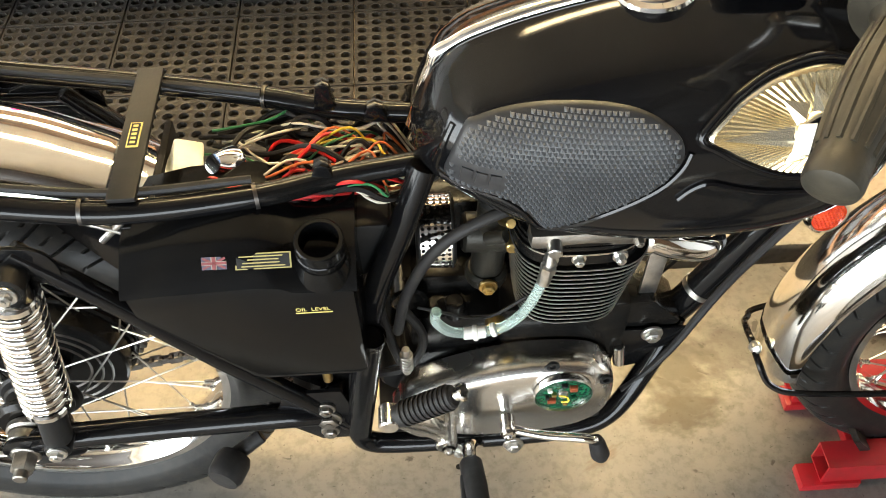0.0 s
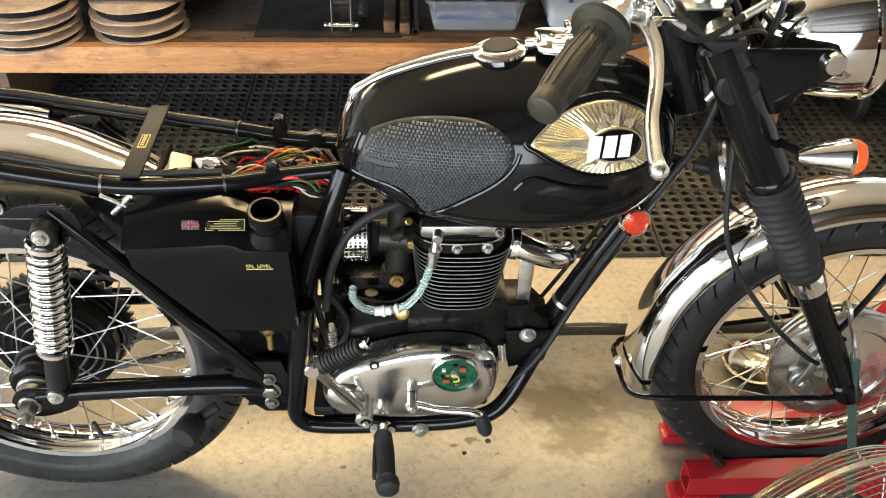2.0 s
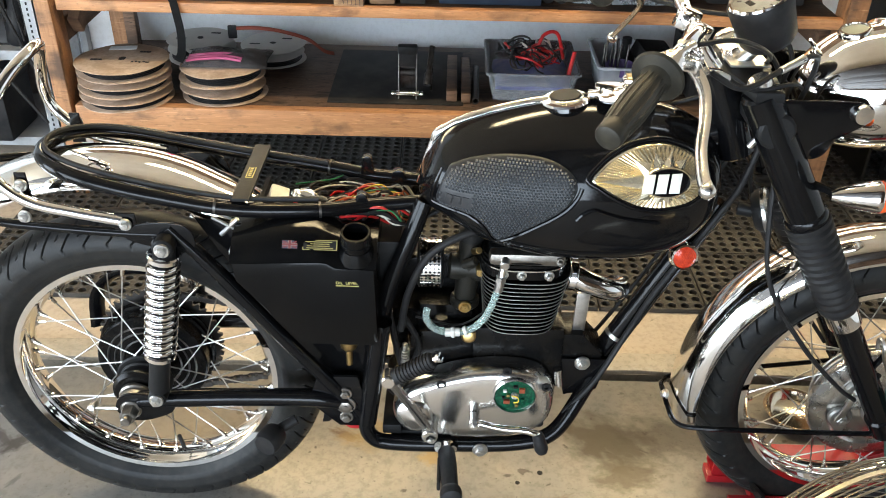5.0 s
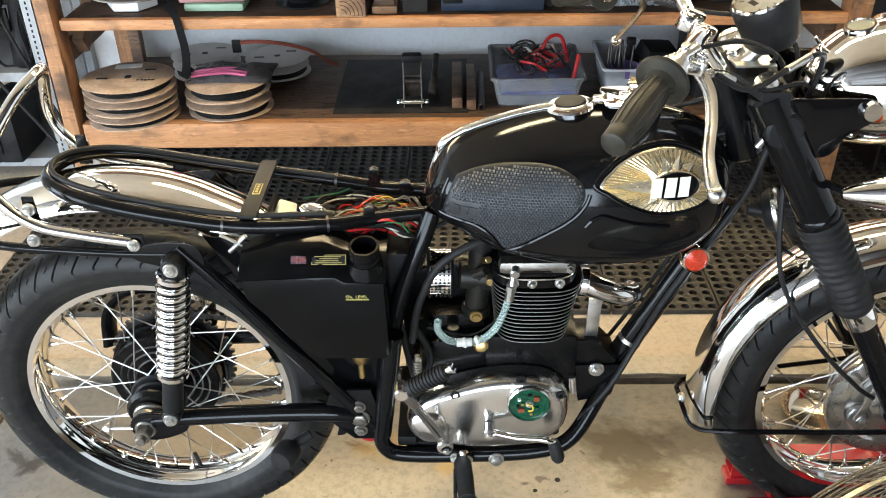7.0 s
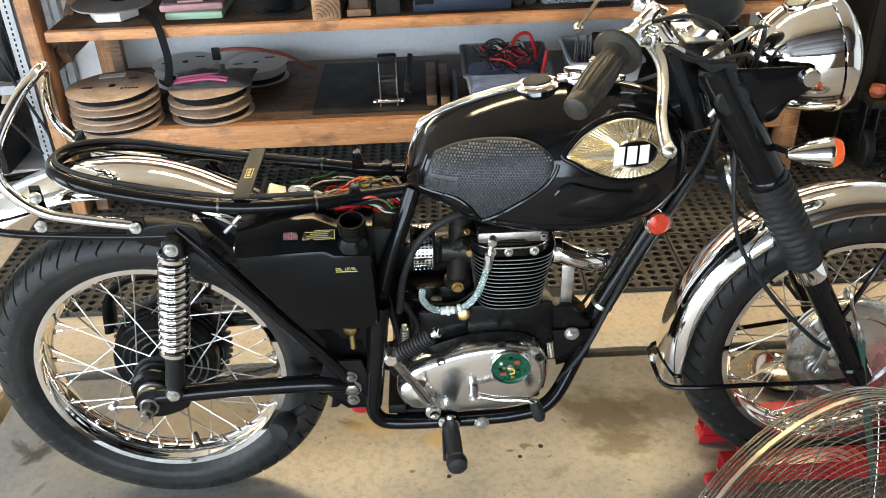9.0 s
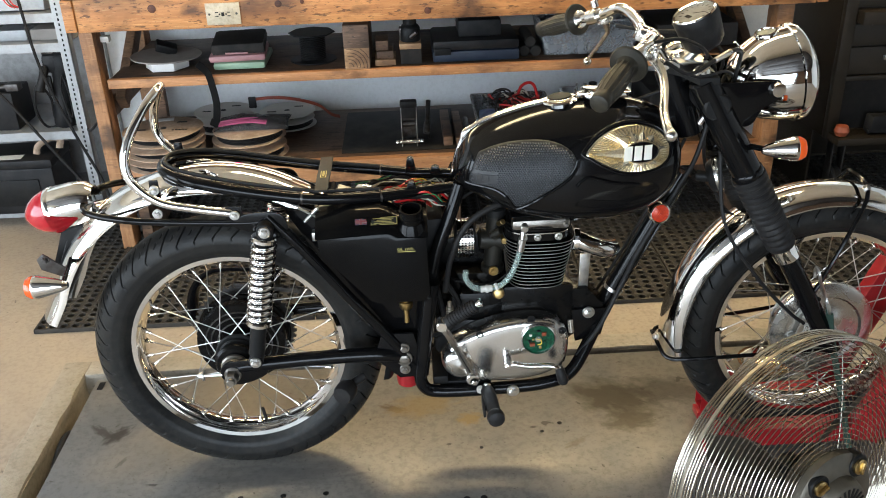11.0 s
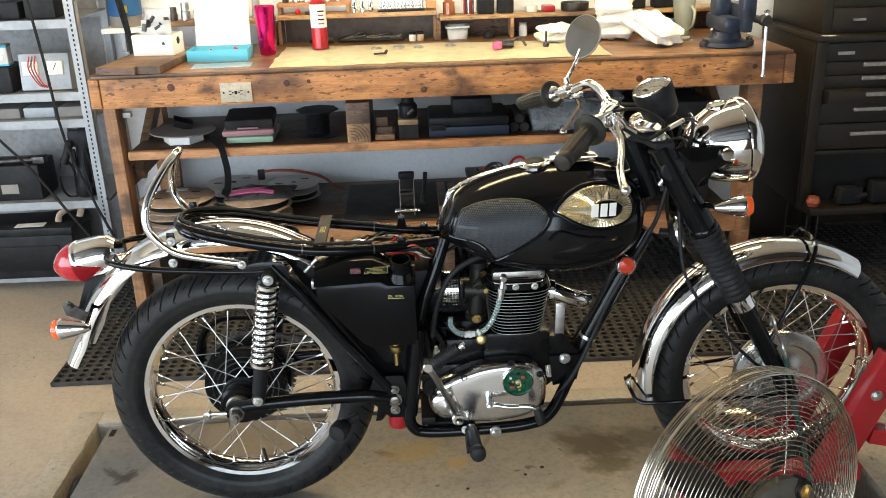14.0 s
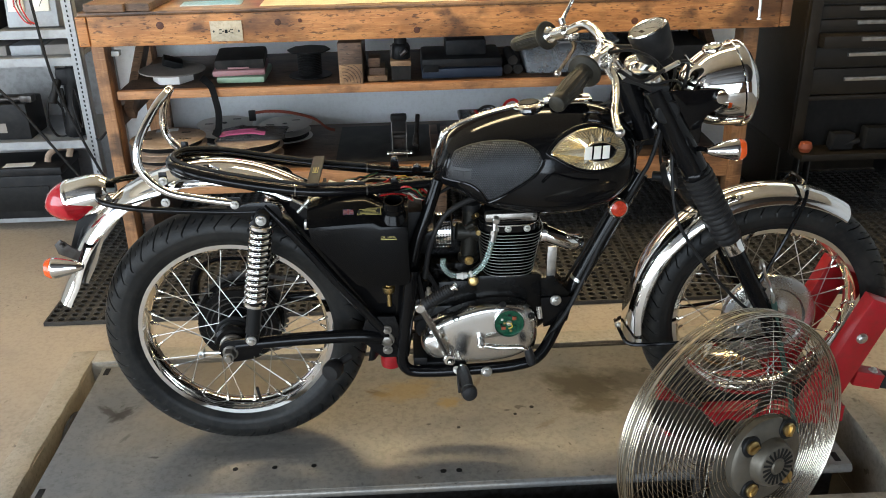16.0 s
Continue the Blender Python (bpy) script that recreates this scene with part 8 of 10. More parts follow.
part("shaft", merge(lathe([(0.013, 0), (0.013, 0.035), (0.009, 0.045), (0.009, 0.13), (0.0065, 0.13), (0.0065, 0.045), (0.009, 0.035), (0.009, 0)], (-0.198, 1.395, LOW + 0.055), (0.10, 0.62, 0.78), 20, True), rod((-0.186, 1.47, LOW + 0.006), (-0.186, 1.47, LOW + 0.15), 0.004)), DARKSTEEL, spanner)
for k, (x, w, h) in enumerate(((-0.118, 0.034, 0.042), (-0.072, 0.030, 0.034))):
    b = solo("wood_offcut", span(x - w / 2, x + w / 2, 1.38, 1.72, LOW + (0.006 if x < -0.08 else 0), LOW + h, 0.003), OLDBOARD, (x, 1.55, LOW + 0.006), "dirty brown timber offcut on the shelf", "offcut", "timber offcuts")
pipe = thing("steel_tube", (-0.045, 1.5, LOW), "short open black steel tube on the shelf", "tube")
part("wall", lathe([(0.011, 0), (0.011, 0.30), (0.008, 0.30), (0.008, 0)], (-0.040, 1.375, LOW + 0.0115), (0.02, 1, 0.0), 24, True), DARKSTEEL, pipe)


def open_bin(x0, x1, y0, y1, z0, z1, material, label, flare=0.02):
    """A thin-walled tapering tub with a rolled rim."""
    t = thing("plastic_bin", ((x0 + x1) / 2, (y0 + y1) / 2, z0), label, "bin", "plastic bins")
    bm = bmesh.new()

    def loop(ins, z):
        pts = []
        a, b, c, d = x0 + ins, x1 - ins, y0 + ins, y1 - ins
        r = 0.02
        for cx, cy, s in ((b - r, d - r, 0), (a + r, d - r, 90), (a + r, c + r, 180), (b - r, c + r, 270)):
            for k in range(6):
                an = radians(s + 18 * k)
                pts.append(bm.verts.new((cx + r * math.cos(an), cy + r * math.sin(an), z)))
        return pts

    ls = [loop(flare, z0), loop(0, z1), loop(-0.006, z1), loop(-0.006, z1 - 0.008), loop(-0.004, z1 - 0.008), loop(0.001, z1 - 0.003)]
    inner = [loop(0.003, z1), loop(flare + 0.003, z0 + 0.003)]
    n = len(ls[0])
    for seq in (ls[:3], ls[2:4], inner):
        for p, q in zip(seq, seq[1:]):
            for i in range(n):
                bm.faces.new((p[i], p[(i + 1) % n], q[(i + 1) % n], q[i]))
    bm.faces.new(ls[0][::-1])
    bm.faces.new(inner[-1])
    for i in range(n):
        bm.faces.new((ls[1][i], ls[1][(i + 1) % n], inner[0][(i + 1) % n], inner[0][i]))
    part("tub", bm, material, t)
    return t


bin1 = open_bin(-0.004, 0.292, 1.395, 1.725, LOW, LOW + 0.100, CLEARTUB, "clouded clear plastic tub full of wires")
part("bag", crumpled(0.145, 1.53, LOW + 0.045, 0.25, 0.27, 0.045, 8.0), LILACBAG, bin1, "blue plastic bag in the tub")
cr = random.Random(5)
for k in range(22):
    m = [RUBBER, RUBBER, DARKSTEEL, WIRE_WHITE, WIRE_RED][k % 5] if k < 20 else WIRE_RED
    cx, cy, r = cr.uniform(0.07, 0.21), cr.uniform(1.48, 1.66), cr.uniform(0.03, 0.06)
    pts = [(cx + r * math.cos(a), cy + r * math.sin(a), LOW + 0.100 + 0.02 * math.sin(a * 1.7 + k) + cr.uniform(0, 0.012)) for a in np.linspace(0, cr.uniform(4, 6.2), 9)]
    part("wire", tube(pts, 0.0028 if k % 4 else 0.004, 6, 5), m, bin1, "coil of wire")
part("wire", tube([(0.165, 1.60, LOW + 0.10), (0.19, 1.62, LOW + 0.155), (0.235, 1.62, LOW + 0.16), (0.255, 1.57, LOW + 0.09)], 0.006, 8, 6), WIRE_RED, bin1, "thick red lead")
part("pliers", merge(rod((0.262, 1.46, LOW + 0.07), (0.280, 1.49, LOW + 0.145), 0.007)), WIRE_RED, bin1, "red tool handle")
bin2 = open_bin(0.355, 0.60, 1.42, 1.70, LOW, LOW + 0.12, FROST, "clear plastic tub of tools and bottles")
part("bottle", lathe([(0, 0), (0.03, 0), (0.032, 0.01), (0.032, 0.11), (0.014, 0.13), (0.012, 0.15), (0.016, 0.15), (0.016, 0.17), (0, 0.17)], (0.46, 1.56, LOW + 0.004), (0, 0, 1), 28), SATIN, bin2, "black bottle")
for k in range(7):
    part("tool", rod((0.37 + 0.012 * k, 1.47 + 0.01 * (k % 3), LOW + 0.02), (0.375 + 0.012 * k + cr.uniform(-0.02, 0.02), 1.50, LOW + 0.17 + 0.02 * (k % 2)), 0.0035), DARKSTEEL, bin2, "long thin tool")
part("holder", merge(lathe([(0.045, 0), (0.05, 0.03), (0.047, 0.03), (0.042, 0.002)], (0.43, 1.47, LOW + 0.085), (0, 0, 1), 28), rod((0.50, 1.46, LOW + 0.09), (0.56, 1.47, LOW + 0.10), 0.02)), PURPLE, bin2, "purple plastic holder")
part("box", moved(box(0, 0, 0, 0.12, 0.07, 0.05, 0.004), pose(0.545, 1.55, LOW + 0.13, 20, 10, 25)), SATIN, bin2, "black box")
solo("grey_case", span(0.66, 0.98, 1.45, 1.75, LOW, LOW + 0.16, 0.012), DUSTYBLACK, (0.8, 1.6, LOW), "dark dusty plastic case on the shelf", "case")

# ---------------------------------------------------------------- things on the middle shelf
t = thing("spool_plate", (-1.13, 1.45, MID), "grey card reel on a white hexagonal block", "reel")
part("block", lathe([(0, 0), (0.075, 0), (0.078, 0.003), (0.078, 0.038), (0.075, 0.041), (0, 0.041)], (-1.13, 1.45, MID), (0, 0, 1), 6), WHITECARD, t, "white hexagonal block")
part("flange", lathe([(0, 0.042), (0.125, 0.042), (0.126, 0.045), (0.124, 0.047), (0, 0.047)], (-1.13, 1.45, MID), (0.02, 0, 1), 48), CARDGREY, t)
part("pouch", moved(box(0, 0, 0, 0.075, 0.05, 0.03, 0.006), pose(-1.13, 1.47, MID + 0.068, 15, 20, 20)), SATIN, t, "small black pouch")
t = thing("storage_tub", (-0.86, 1.47, MID), "stacked pink and mint plastic tubs with a dark cloth", "tub")
part("lower_tub", span(-0.95, -0.765, 1.37, 1.60, MID, MID + 0.026, 0.012), MINT, t, "pale green plastic tub")
part("upper_tub", moved(box(0, 0, 0, 0.20, 0.21, 0.024, 0.011), pose(-0.868, 1.475, MID + 0.040, 0, 0, 4)), PINKLID, t, "dusty pink plastic tub")
part("cover", moved(box(0, 0, 0, 0.19, 0.20, 0.045, 0.018), pose(-0.865, 1.485, MID + 0.073, 3, 0, 4)), DUSTYBLACK, t, "dark rubber case")
part("handle", box(-0.862, 1.378, MID + 0.058, 0.08, 0.006, 0.006, 0.002), PINKLID, t)
t = thing("wire_spool", (-0.60, 1.47, MID), "black plastic spool of black wire", "spool")
for h in (0.0, 0.098):
    part("flange", lathe([(0, h), (0.083, h), (0.085, h + 0.002), (0.083, h + 0.005), (0, h + 0.005)], (-0.60, 1.47, MID), (0, 0, 1), 8 if h else 40), DARKPLASTIC, t)
part("winding", merge(*[lathe([(0.044, 0), (0.048, 0.003), (0.044, 0.006)], (-0.60, 1.47, MID + 0.006 + 0.0065 * k), (0, 0, 1), 36) for k in range(14)], rod((-0.60, 1.47, MID + 0.005), (-0.60, 1.47, MID + 0.098), 0.0445)), SATIN, t, kind="stuff")
block = thing("timber_block", (-0.432, 1.45, MID), "square timber post offcut with pale end grain", "offcut", "timber offcuts")
part("post", span(-0.477, -0.387, 1.306, 1.62, MID, MID + 0.155, 0.003), OLDBOARD, block, "dark weathered timber")
part("end_grain", box(-0.432, 1.3045, MID + 0.038, 0.086, 0.002, 0.074, 0), PALEWOOD, block, "pale sawn end grain")
for k in range(6):
    r = 0.014 + 0.012 * k
    arc = [(-0.460 + r * math.cos(a), 1.3032, MID + 0.010 + r * math.sin(a)) for a in np.linspace(-0.1, 1.7, 9) if -0.474 < -0.460 + r * math.cos(a) < -0.39 and MID + 0.002 < MID + 0.010 + r * math.sin(a) < MID + 0.074]
    if len(arc) > 2:
        part("growth_ring", tube(arc, 0.0014, 5, 2), OLDBOARD, block)
for x, w, h, m in ((-0.335, 0.075, 0.022, PALEWOOD), (-0.335, 0.06, 0.050, OLDBOARD), (-0.345, 0.045, 0.085, OLDBOARD), (-0.243, 0.075, 0.055, DUSTYBLACK)):
    solo("wood_offcut", span(x - w / 2, x + w / 2, 1.33 + h * 0.3, 1.46, MID + (0 if h < 0.03 or m is DUSTYBLACK else 0.0226 if h < 0.06 else 0.051), MID + h, 0.003), m, (x, 1.4, MID), "small timber offcut stacked on the shelf", "offcut", "timber offcuts")
solo("wood_offcut", span(-0.283, -0.205, 1.335, 1.42, MID + 0.056, MID + 0.076, 0.003), PALEWOOD, (-0.245, 1.38, MID + 0.056), "small pale timber offcut stacked on the shelf", "offcut", "timber offcuts")
t = thing("bottle_jack", (-0.243, 1.40, MID + 0.077), "small black bottle jack on a timber block", "jack")
part("body", lathe([(0, 0), (0.034, 0), (0.036, 0.004), (0.036, 0.045), (0.030, 0.055), (0.024, 0.058), (0.024, 0.078), (0.017, 0.082), (0, 0.083)], (-0.243, 1.385, MID + 0.0765), (0, 0, 1), 28), SATIN, t)
part("side_valve", rod((-0.243, 1.35, MID + 0.095), (-0.22, 1.34, MID + 0.115), 0.008), DARKSTEEL, t)
part("pump_lug", span(-0.282, -0.268, 1.37, 1.40, MID + 0.08, MID + 0.125, 0.003), DARKSTEEL, t)
t = thing("tool_case", (-0.035, 1.47, MID), "dark navy plastic tool case with a box on it", "case")
part("lower_shell", span(-0.165, 0.145, 1.35, 1.60, MID, MID + 0.038, 0.008), NAVY, t)
part("upper_shell", span(-0.165, 0.145, 1.352, 1.60, MID + 0.039, MID + 0.075, 0.012), DARKPLASTIC, t)
part("latch", span(-0.16, -0.10, 1.345, 1.353, MID + 0.026, MID + 0.05, 0.002), SATIN, t)
part("box", span(-0.07, 0.085, 1.40, 1.56, MID + 0.076, MID + 0.135, 0.008), DARKPLASTIC, t)
for x in (0.167, 0.208, 0.187):
    z = MID + (0.0205 if x != 0.187 else 0.0545)
    solo("drill_sleeve", rod((x, 1.38, z), (x, 1.56, z), 0.02), DUSTYBLACK, (x, 1.47, z - 0.02), "short dark tube lying on the middle shelf", "tube", "short tubes")
bin3 = open_bin(0.222, 0.590, 1.37, 1.62, MID, MID + 0.125, GREYTUB, "clear plastic tub with small bags of parts")
for k, (x, h, m) in enumerate(((0.31, 0.05, CARD), (0.37, 0.07, RAG), (0.44, 0.05, RAG), (0.51, 0.06, DARKPLASTIC))):
    part("parts_pack", moved(box(0, 0, 0, 0.06, 0.05, h, 0.012), pose(x, 1.42 + 0.02 * k, MID + 0.045, 20, 10 * k - 15, 15)), m, bin3)
solo("tool_case", span(0.66, 0.96, 1.42, 1.70, MID, MID + 0.085, 0.010), DUSTYBLACK, (0.81, 1.56, MID), "dusty black plastic tool case on the bench shelf", "case")
cords = thing("extension_lead", (1.0, 1.86, 0.86), "black extension leads hanging behind the bench", "lead")
for k, x in enumerate((0.93, 0.985, 1.005)):
    part("strand", tube([(x, 1.88, 0.885), (x + 0.012, 1.89, 0.80), (x - 0.015 + 0.02 * k, 1.88, 0.72), (x + 0.03 * (k - 1), 1.90, 0.640)], 0.0045, 8, 6), RUBBER, cords)

# ---------------------------------------------------------------- things on the bench
board = thing("shelf_board", (-1.19, 1.45, TOP), "thick dark-stained board lying on the bench end", "board")
part("plank", moved(box(0, 0, 0, 0.145, 0.46, 0.028, 0.004), pose(-1.262, 1.475, TOP + 0.0145, 0, 0, -6)), OLDBOARD, board)
part("plank", moved(box(0, 0, 0, 0.088, 0.46, 0.028, 0.004), pose(-1.144, 1.478, TOP + 0.0145, 0, 0, -6)), OLDBOARD, board)
BT = TOP + 0.029
wbox = thing("white_box", (-1.20, 1.56, BT), "open white card box holding bagged parts", "box")
part("tray", moved(merge(box(0, -0.055, 0.038, 0.16, 0.004, 0.076, 0.001), box(0, 0.055, 0.038, 0.16, 0.004, 0.076, 0.001), box(-0.078, 0, 0.038, 0.004, 0.106, 0.076, 0.001), box(0.078, 0, 0.038, 0.004, 0.106, 0.076, 0.001), box(0, 0, 0.002, 0.152, 0.106, 0.003, 0)), pose(-1.205, 1.56, BT, 0, 0, -8)), WHITECARD, wbox)
part("hand_hole", moved(lathe([(0, 0.001), (0.014, 0.001), (0.014, 0)], (0.081, 0.0, 0.05), (1, 0, 0), 20), pose(-1.205, 1.56, BT, 0, 0, -8)), SATIN, wbox)
part("label_dot", moved(lathe([(0, 0.001), (0.006, 0.001), (0.006, 0)], (0.045, -0.0572, 0.045), (0, -1, 0), 16), pose(-1.205, 1.56, BT, 0, 0, -8)), NAVY, wbox)
part("parts_bag", moved(crumpled(0, 0, 0, 0.12, 0.09, 0.02, 4.4), pose(-1.21, 1.565, BT + 0.082, 78, 0, -8)), FROST, wbox, "clear plastic bag of parts")
part("parts_bag", moved(crumpled(0, 0, 0, 0.11, 0.12, 0.03, 7.1), pose(-1.20, 1.575, BT + 0.11, 84, 0, -14)), FROST, wbox, "clear plastic bag of parts")
for k in range(6):
    part("small_part", moved(box(0, 0, 0, 0.018, 0.012, 0.03, 0.003), pose(-1.25 + 0.018 * k, 1.56, BT + 0.10 + 0.015 * (k % 3), 20 * k, 10, 30 * k)), DARKSTEEL, wbox)
bbox = thing("blue_box", (-0.967, 1.55, TOP), "shallow blue card box with its white lid raised", "box")
for bits in ((-1.084, -0.850, 1.485, 1.489, 0.044), (-1.084, -0.850, 1.612, 1.616, 0.044), (-1.084, -1.080, 1.489, 1.612, 0.044), (-0.854, -0.850, 1.489, 1.612, 0.044)):
    part("side", span(*bits[:4], TOP, TOP + bits[4], 0.001), BLUECARD, bbox)
part("base", span(-1.080, -0.854, 1.489, 1.612, TOP, TOP + 0.004, 0), BLUECARD, bbox)
part("lid", moved(box(0, 0, 0, 0.215, 0.006, 0.25, 0.002), pose(-0.965, 1.640, TOP + 0.145, -10, 0, 0)), WHITECARD, bbox, "raised white lid")
for k in range(14):
    part("small_part", moved(rod((0, 0, 0), (0.03, 0.01, 0.008), 0.005, segs=8), pose(-1.035 + 0.011 * k, 1.535 + 0.012 * (k % 4), TOP + 0.022 + 0.006 * (k % 3), 40 * k, 15 * k, 50 * k)), (DARKSTEEL, WIRE_RED, BRASS, ZINC)[k % 4], bbox)
solo("metal_sheet", moved(box(0, 0, 0, 0.22, 0.10, 0.0015, 0), pose(-0.93, 1.385, TOP + 0.0012, 0, 0, 3)), ZINC, (-0.93, 1.385, TOP), "thin bright metal sheet on the bench", "sheet")
cup = thing("tumbler", (-0.792, 1.62, TOP), "glossy magenta metal tumbler", "cup")
part("body", lathe([(0, 0.0005), (0.028, 0.0005), (0.031, 0.004), (0.036, 0.10), (0.039, 0.17), (0.042, 0.19), (0.040, 0.19), (0.034, 0.10), (0.028, 0.006), (0, 0.006)], (-0.792, 1.62, TOP), (0, 0, 1), 40), MAGENTA, cup)
CT = TOP + 0.008
can = thing("spray_can", (-0.588, 1.68, CT), "red and white aerosol can on the cloth", "can")
part("body", lathe([(0, 0), (0.031, 0), (0.033, 0.003), (0.032, 0.006), (0.032, 0.178), (0.033, 0.182), (0.028, 0.19), (0.018, 0.198), (0, 0.198)], (-0.588, 1.68, CT), (0, 0, 1), 40), REDPAINT, can)
part("label", lathe([(0.0324, 0.085), (0.0324, 0.176)], (-0.588, 1.68, CT), (0, 0, 1), 40), WHITECARD, can, "pale printed upper label")
for k in range(4):
    part("print_bar", box(-0.575, 1.6465, CT + 0.15 - 0.016 * k, 0.026 - 0.004 * (k % 2), 0.002, 0.006, 0), REDPAINT if k % 2 else DARKPLASTIC, can)
part("cap", lathe([(0.022, 0.198), (0.022, 0.235), (0.018, 0.24), (0, 0.24)], (-0.588, 1.68, CT), (0, 0, 1), 28), WHITEPLASTIC, can)


def cloth_sheet(x0, x1, y0, y1, z, n=60, m=26):
    bm = bmesh.new()
    g = []
    for j in range(m + 1):
        row = []
        for i in range(n + 1):
            u, v = i / n, j / m
            x = x0 + (x1 - x0) * u + 0.012 * noise.noise(Vector((v * 4, 3, u)))
            yb = y1 - 0.10 * u
            y = y0 + (yb - y0) * v + 0.008 * noise.noise(Vector((u * 7, 1, v)))
            row.append(bm.verts.new((x, y, z + 0.002 + 0.006 * abs(noise.noise(Vector((u * 9, v * 4, 2)))))))
        g.append(row)
    for j in range(m):
        for i in range(n):
            bm.faces.new((g[j][i], g[j][i + 1], g[j + 1][i + 1], g[j + 1][i]))
    bmesh.ops.solidify(bm, geom=bm.faces[:], thickness=0.003)
    return bm


towel = thing("work_cloth", (-0.12, 1.5, TOP), "stained cream cloth spread over the bench top", "cloth")
part("cloth", cloth_sheet(-0.742, 0.52, 1.275, 1.80, TOP), CLOTH, towel)
for x, y, r in ((-0.36, 1.60, 0.022), (-0.27, 1.615, 0.024), (-0.19, 1.60, 0.02), (-0.06, 1.62, 0.022)):
    ring = thing("bearing_ring", (x, y, CT), "small bright metal ring on the cloth", "ring", "rings on the cloth")
    part("ring", lathe([(r, 0), (r, 0.006), (r - 0.004, 0.006), (r - 0.004, 0)], (x, y, CT + 0.001), (0, 0, 1), 32, True), ZINC, ring)
t = thing("small_part", (-0.33, 1.47, CT), "rusty bracket lying on the cloth", "part")
part("bracket", moved(merge(box(0, 0, 0, 0.05, 0.014, 0.006, 0.002), rod((0.02, 0, 0), (0.03, 0.02, 0.005), 0.006)), pose(-0.34, 1.46, CT + 0.004, 0, 0, 15)), DARKSTEEL, t)
t = thing("switch_unit", (0.14, 1.53, CT), "red and black electrical switch on the cloth", "switch")
part("knob", lathe([(0, 0), (0.018, 0), (0.02, 0.005), (0.018, 0.026), (0, 0.028)], (0.115, 1.49, CT), (0, 0, 1), 24), PINK, t)
part("body", merge(box(0.15, 1.53, CT + 0.015, 0.07, 0.04, 0.028, 0.006), tube([(0.17, 1.54, CT + 0.02), (0.21, 1.55, CT + 0.03), (0.23, 1.52, CT + 0.006)], 0.005, 8, 6), rod((0.13, 1.52, CT + 0.01), (0.18, 1.50, CT + 0.012), 0.008)), DARKSTEEL, t)
t = thing("push_rod", (0.305, 1.49, CT), "small steel plunger standing on the cloth", "part")
part("rod", merge(rod((0.305, 1.49, CT + 0.002), (0.305, 1.49, CT + 0.062), 0.004), rod((0.305, 1.49, CT + 0.002), (0.305, 1.49, CT + 0.018), 0.011)), DARKSTEEL, t)


def fold(sx, sy, h, seed, n=22):
    """One soft fold of cloth, round at its edges and creased."""
    bm = bmesh.new()
    faces = []
    for up in (1, -1):
        g = []
        for j in range(n + 1):
            row = []
            for i in range(n + 1):
                u, v = i / n * 2 - 1, j / n * 2 - 1
                rim_ = max(abs(u), abs(v))
                q = Vector((u * sx * 6, v * sy * 6, seed))
                crease = noise.noise(q * 2.5) * 0.8 + abs(noise.noise(q * 6)) * 0.6
                z = up * h / 2 * (1 - rim_ ** 5) * (1 + crease * up)
                wob = 1 + 0.16 * noise.noise(Vector((u * 2, v * 2, seed + 7)))
                row.append(bm.verts.new((u * sx / 2 * wob, v * sy / 2 * wob, z)))
            g.append(row)
        faces.append(g)
        for j in range(n):
            for i in range(n):
                q = (g[j][i], g[j][i + 1], g[j + 1][i + 1], g[j + 1][i])
                bm.faces.new(q if up > 0 else q[::-1])
    bmesh.ops.remove_doubles(bm, verts=bm.verts, dist=0.0002)
    return bm


for x, y, sx, sy, h, count, turn, tilt, seed, label in (
        (0.375, 1.62, 0.15, 0.11, 0.030, 2, 12, 4, 1.5, "folded white cotton rag at the edge of the cloth"),
        (0.60, 1.64, 0.16, 0.15, 0.052, 3, -12, 9, 5.5, "tall bundle of creased white cotton rags"),
        (0.760, 1.44, 0.14, 0.21, 0.034, 2, 30, 22, 9.5, "thick folded white cotton towel with a frayed end")):
    r = thing("rag", (x, y, TOP), label, "rag", "rags on the bench")
    lean = Matrix.Translation((x, y, TOP + 0.004)) @ Matrix.Rotation(radians(turn), 4, "Z") @ Matrix.Rotation(radians(tilt), 4, "X") @ Matrix.Translation((0, sy * 0.42, 0))
    for k in range(count):
        part("fold", moved(fold(sx * (1 - 0.04 * k), sy * (1 - 0.05 * k), h * 1.25, seed + k), lean @ Matrix.Translation((0.006 * (k % 2), -0.010 * k, h * (k + 0.55)))), RAG, r)
jug = thing("measuring_jug", (0.885, 1.64, TOP), "clouded plastic measuring jug", "jug")
part("body", lathe([(0, 0.0005), (0.036, 0.0005), (0.036, 0.006), (0.028, 0.012), (0.030, 0.02), (0.046, 0.16), (0.044, 0.16), (0.028, 0.022), (0, 0.02)], (0.885, 1.64, TOP), (0, 0, 1), 36), TEALGLASS, jug)
part("handle", tube([(0.905, 1.605, TOP + 0.13), (0.91, 1.575, TOP + 0.11), (0.905, 1.58, TOP + 0.06), (0.90, 1.61, TOP + 0.04)], 0.006, 8, 6), TEALGLASS, jug)
solo("blue_carton", span(0.84, 0.94, 1.74, 1.82, TOP, TOP + 0.06, 0.002), BLUETIN, (0.89, 1.77, TOP), "blue card carton on the bench", "carton")
vise = thing("bench_vise", (1.0, 1.42, TOP), "heavy worn blue bench vise", "vise")
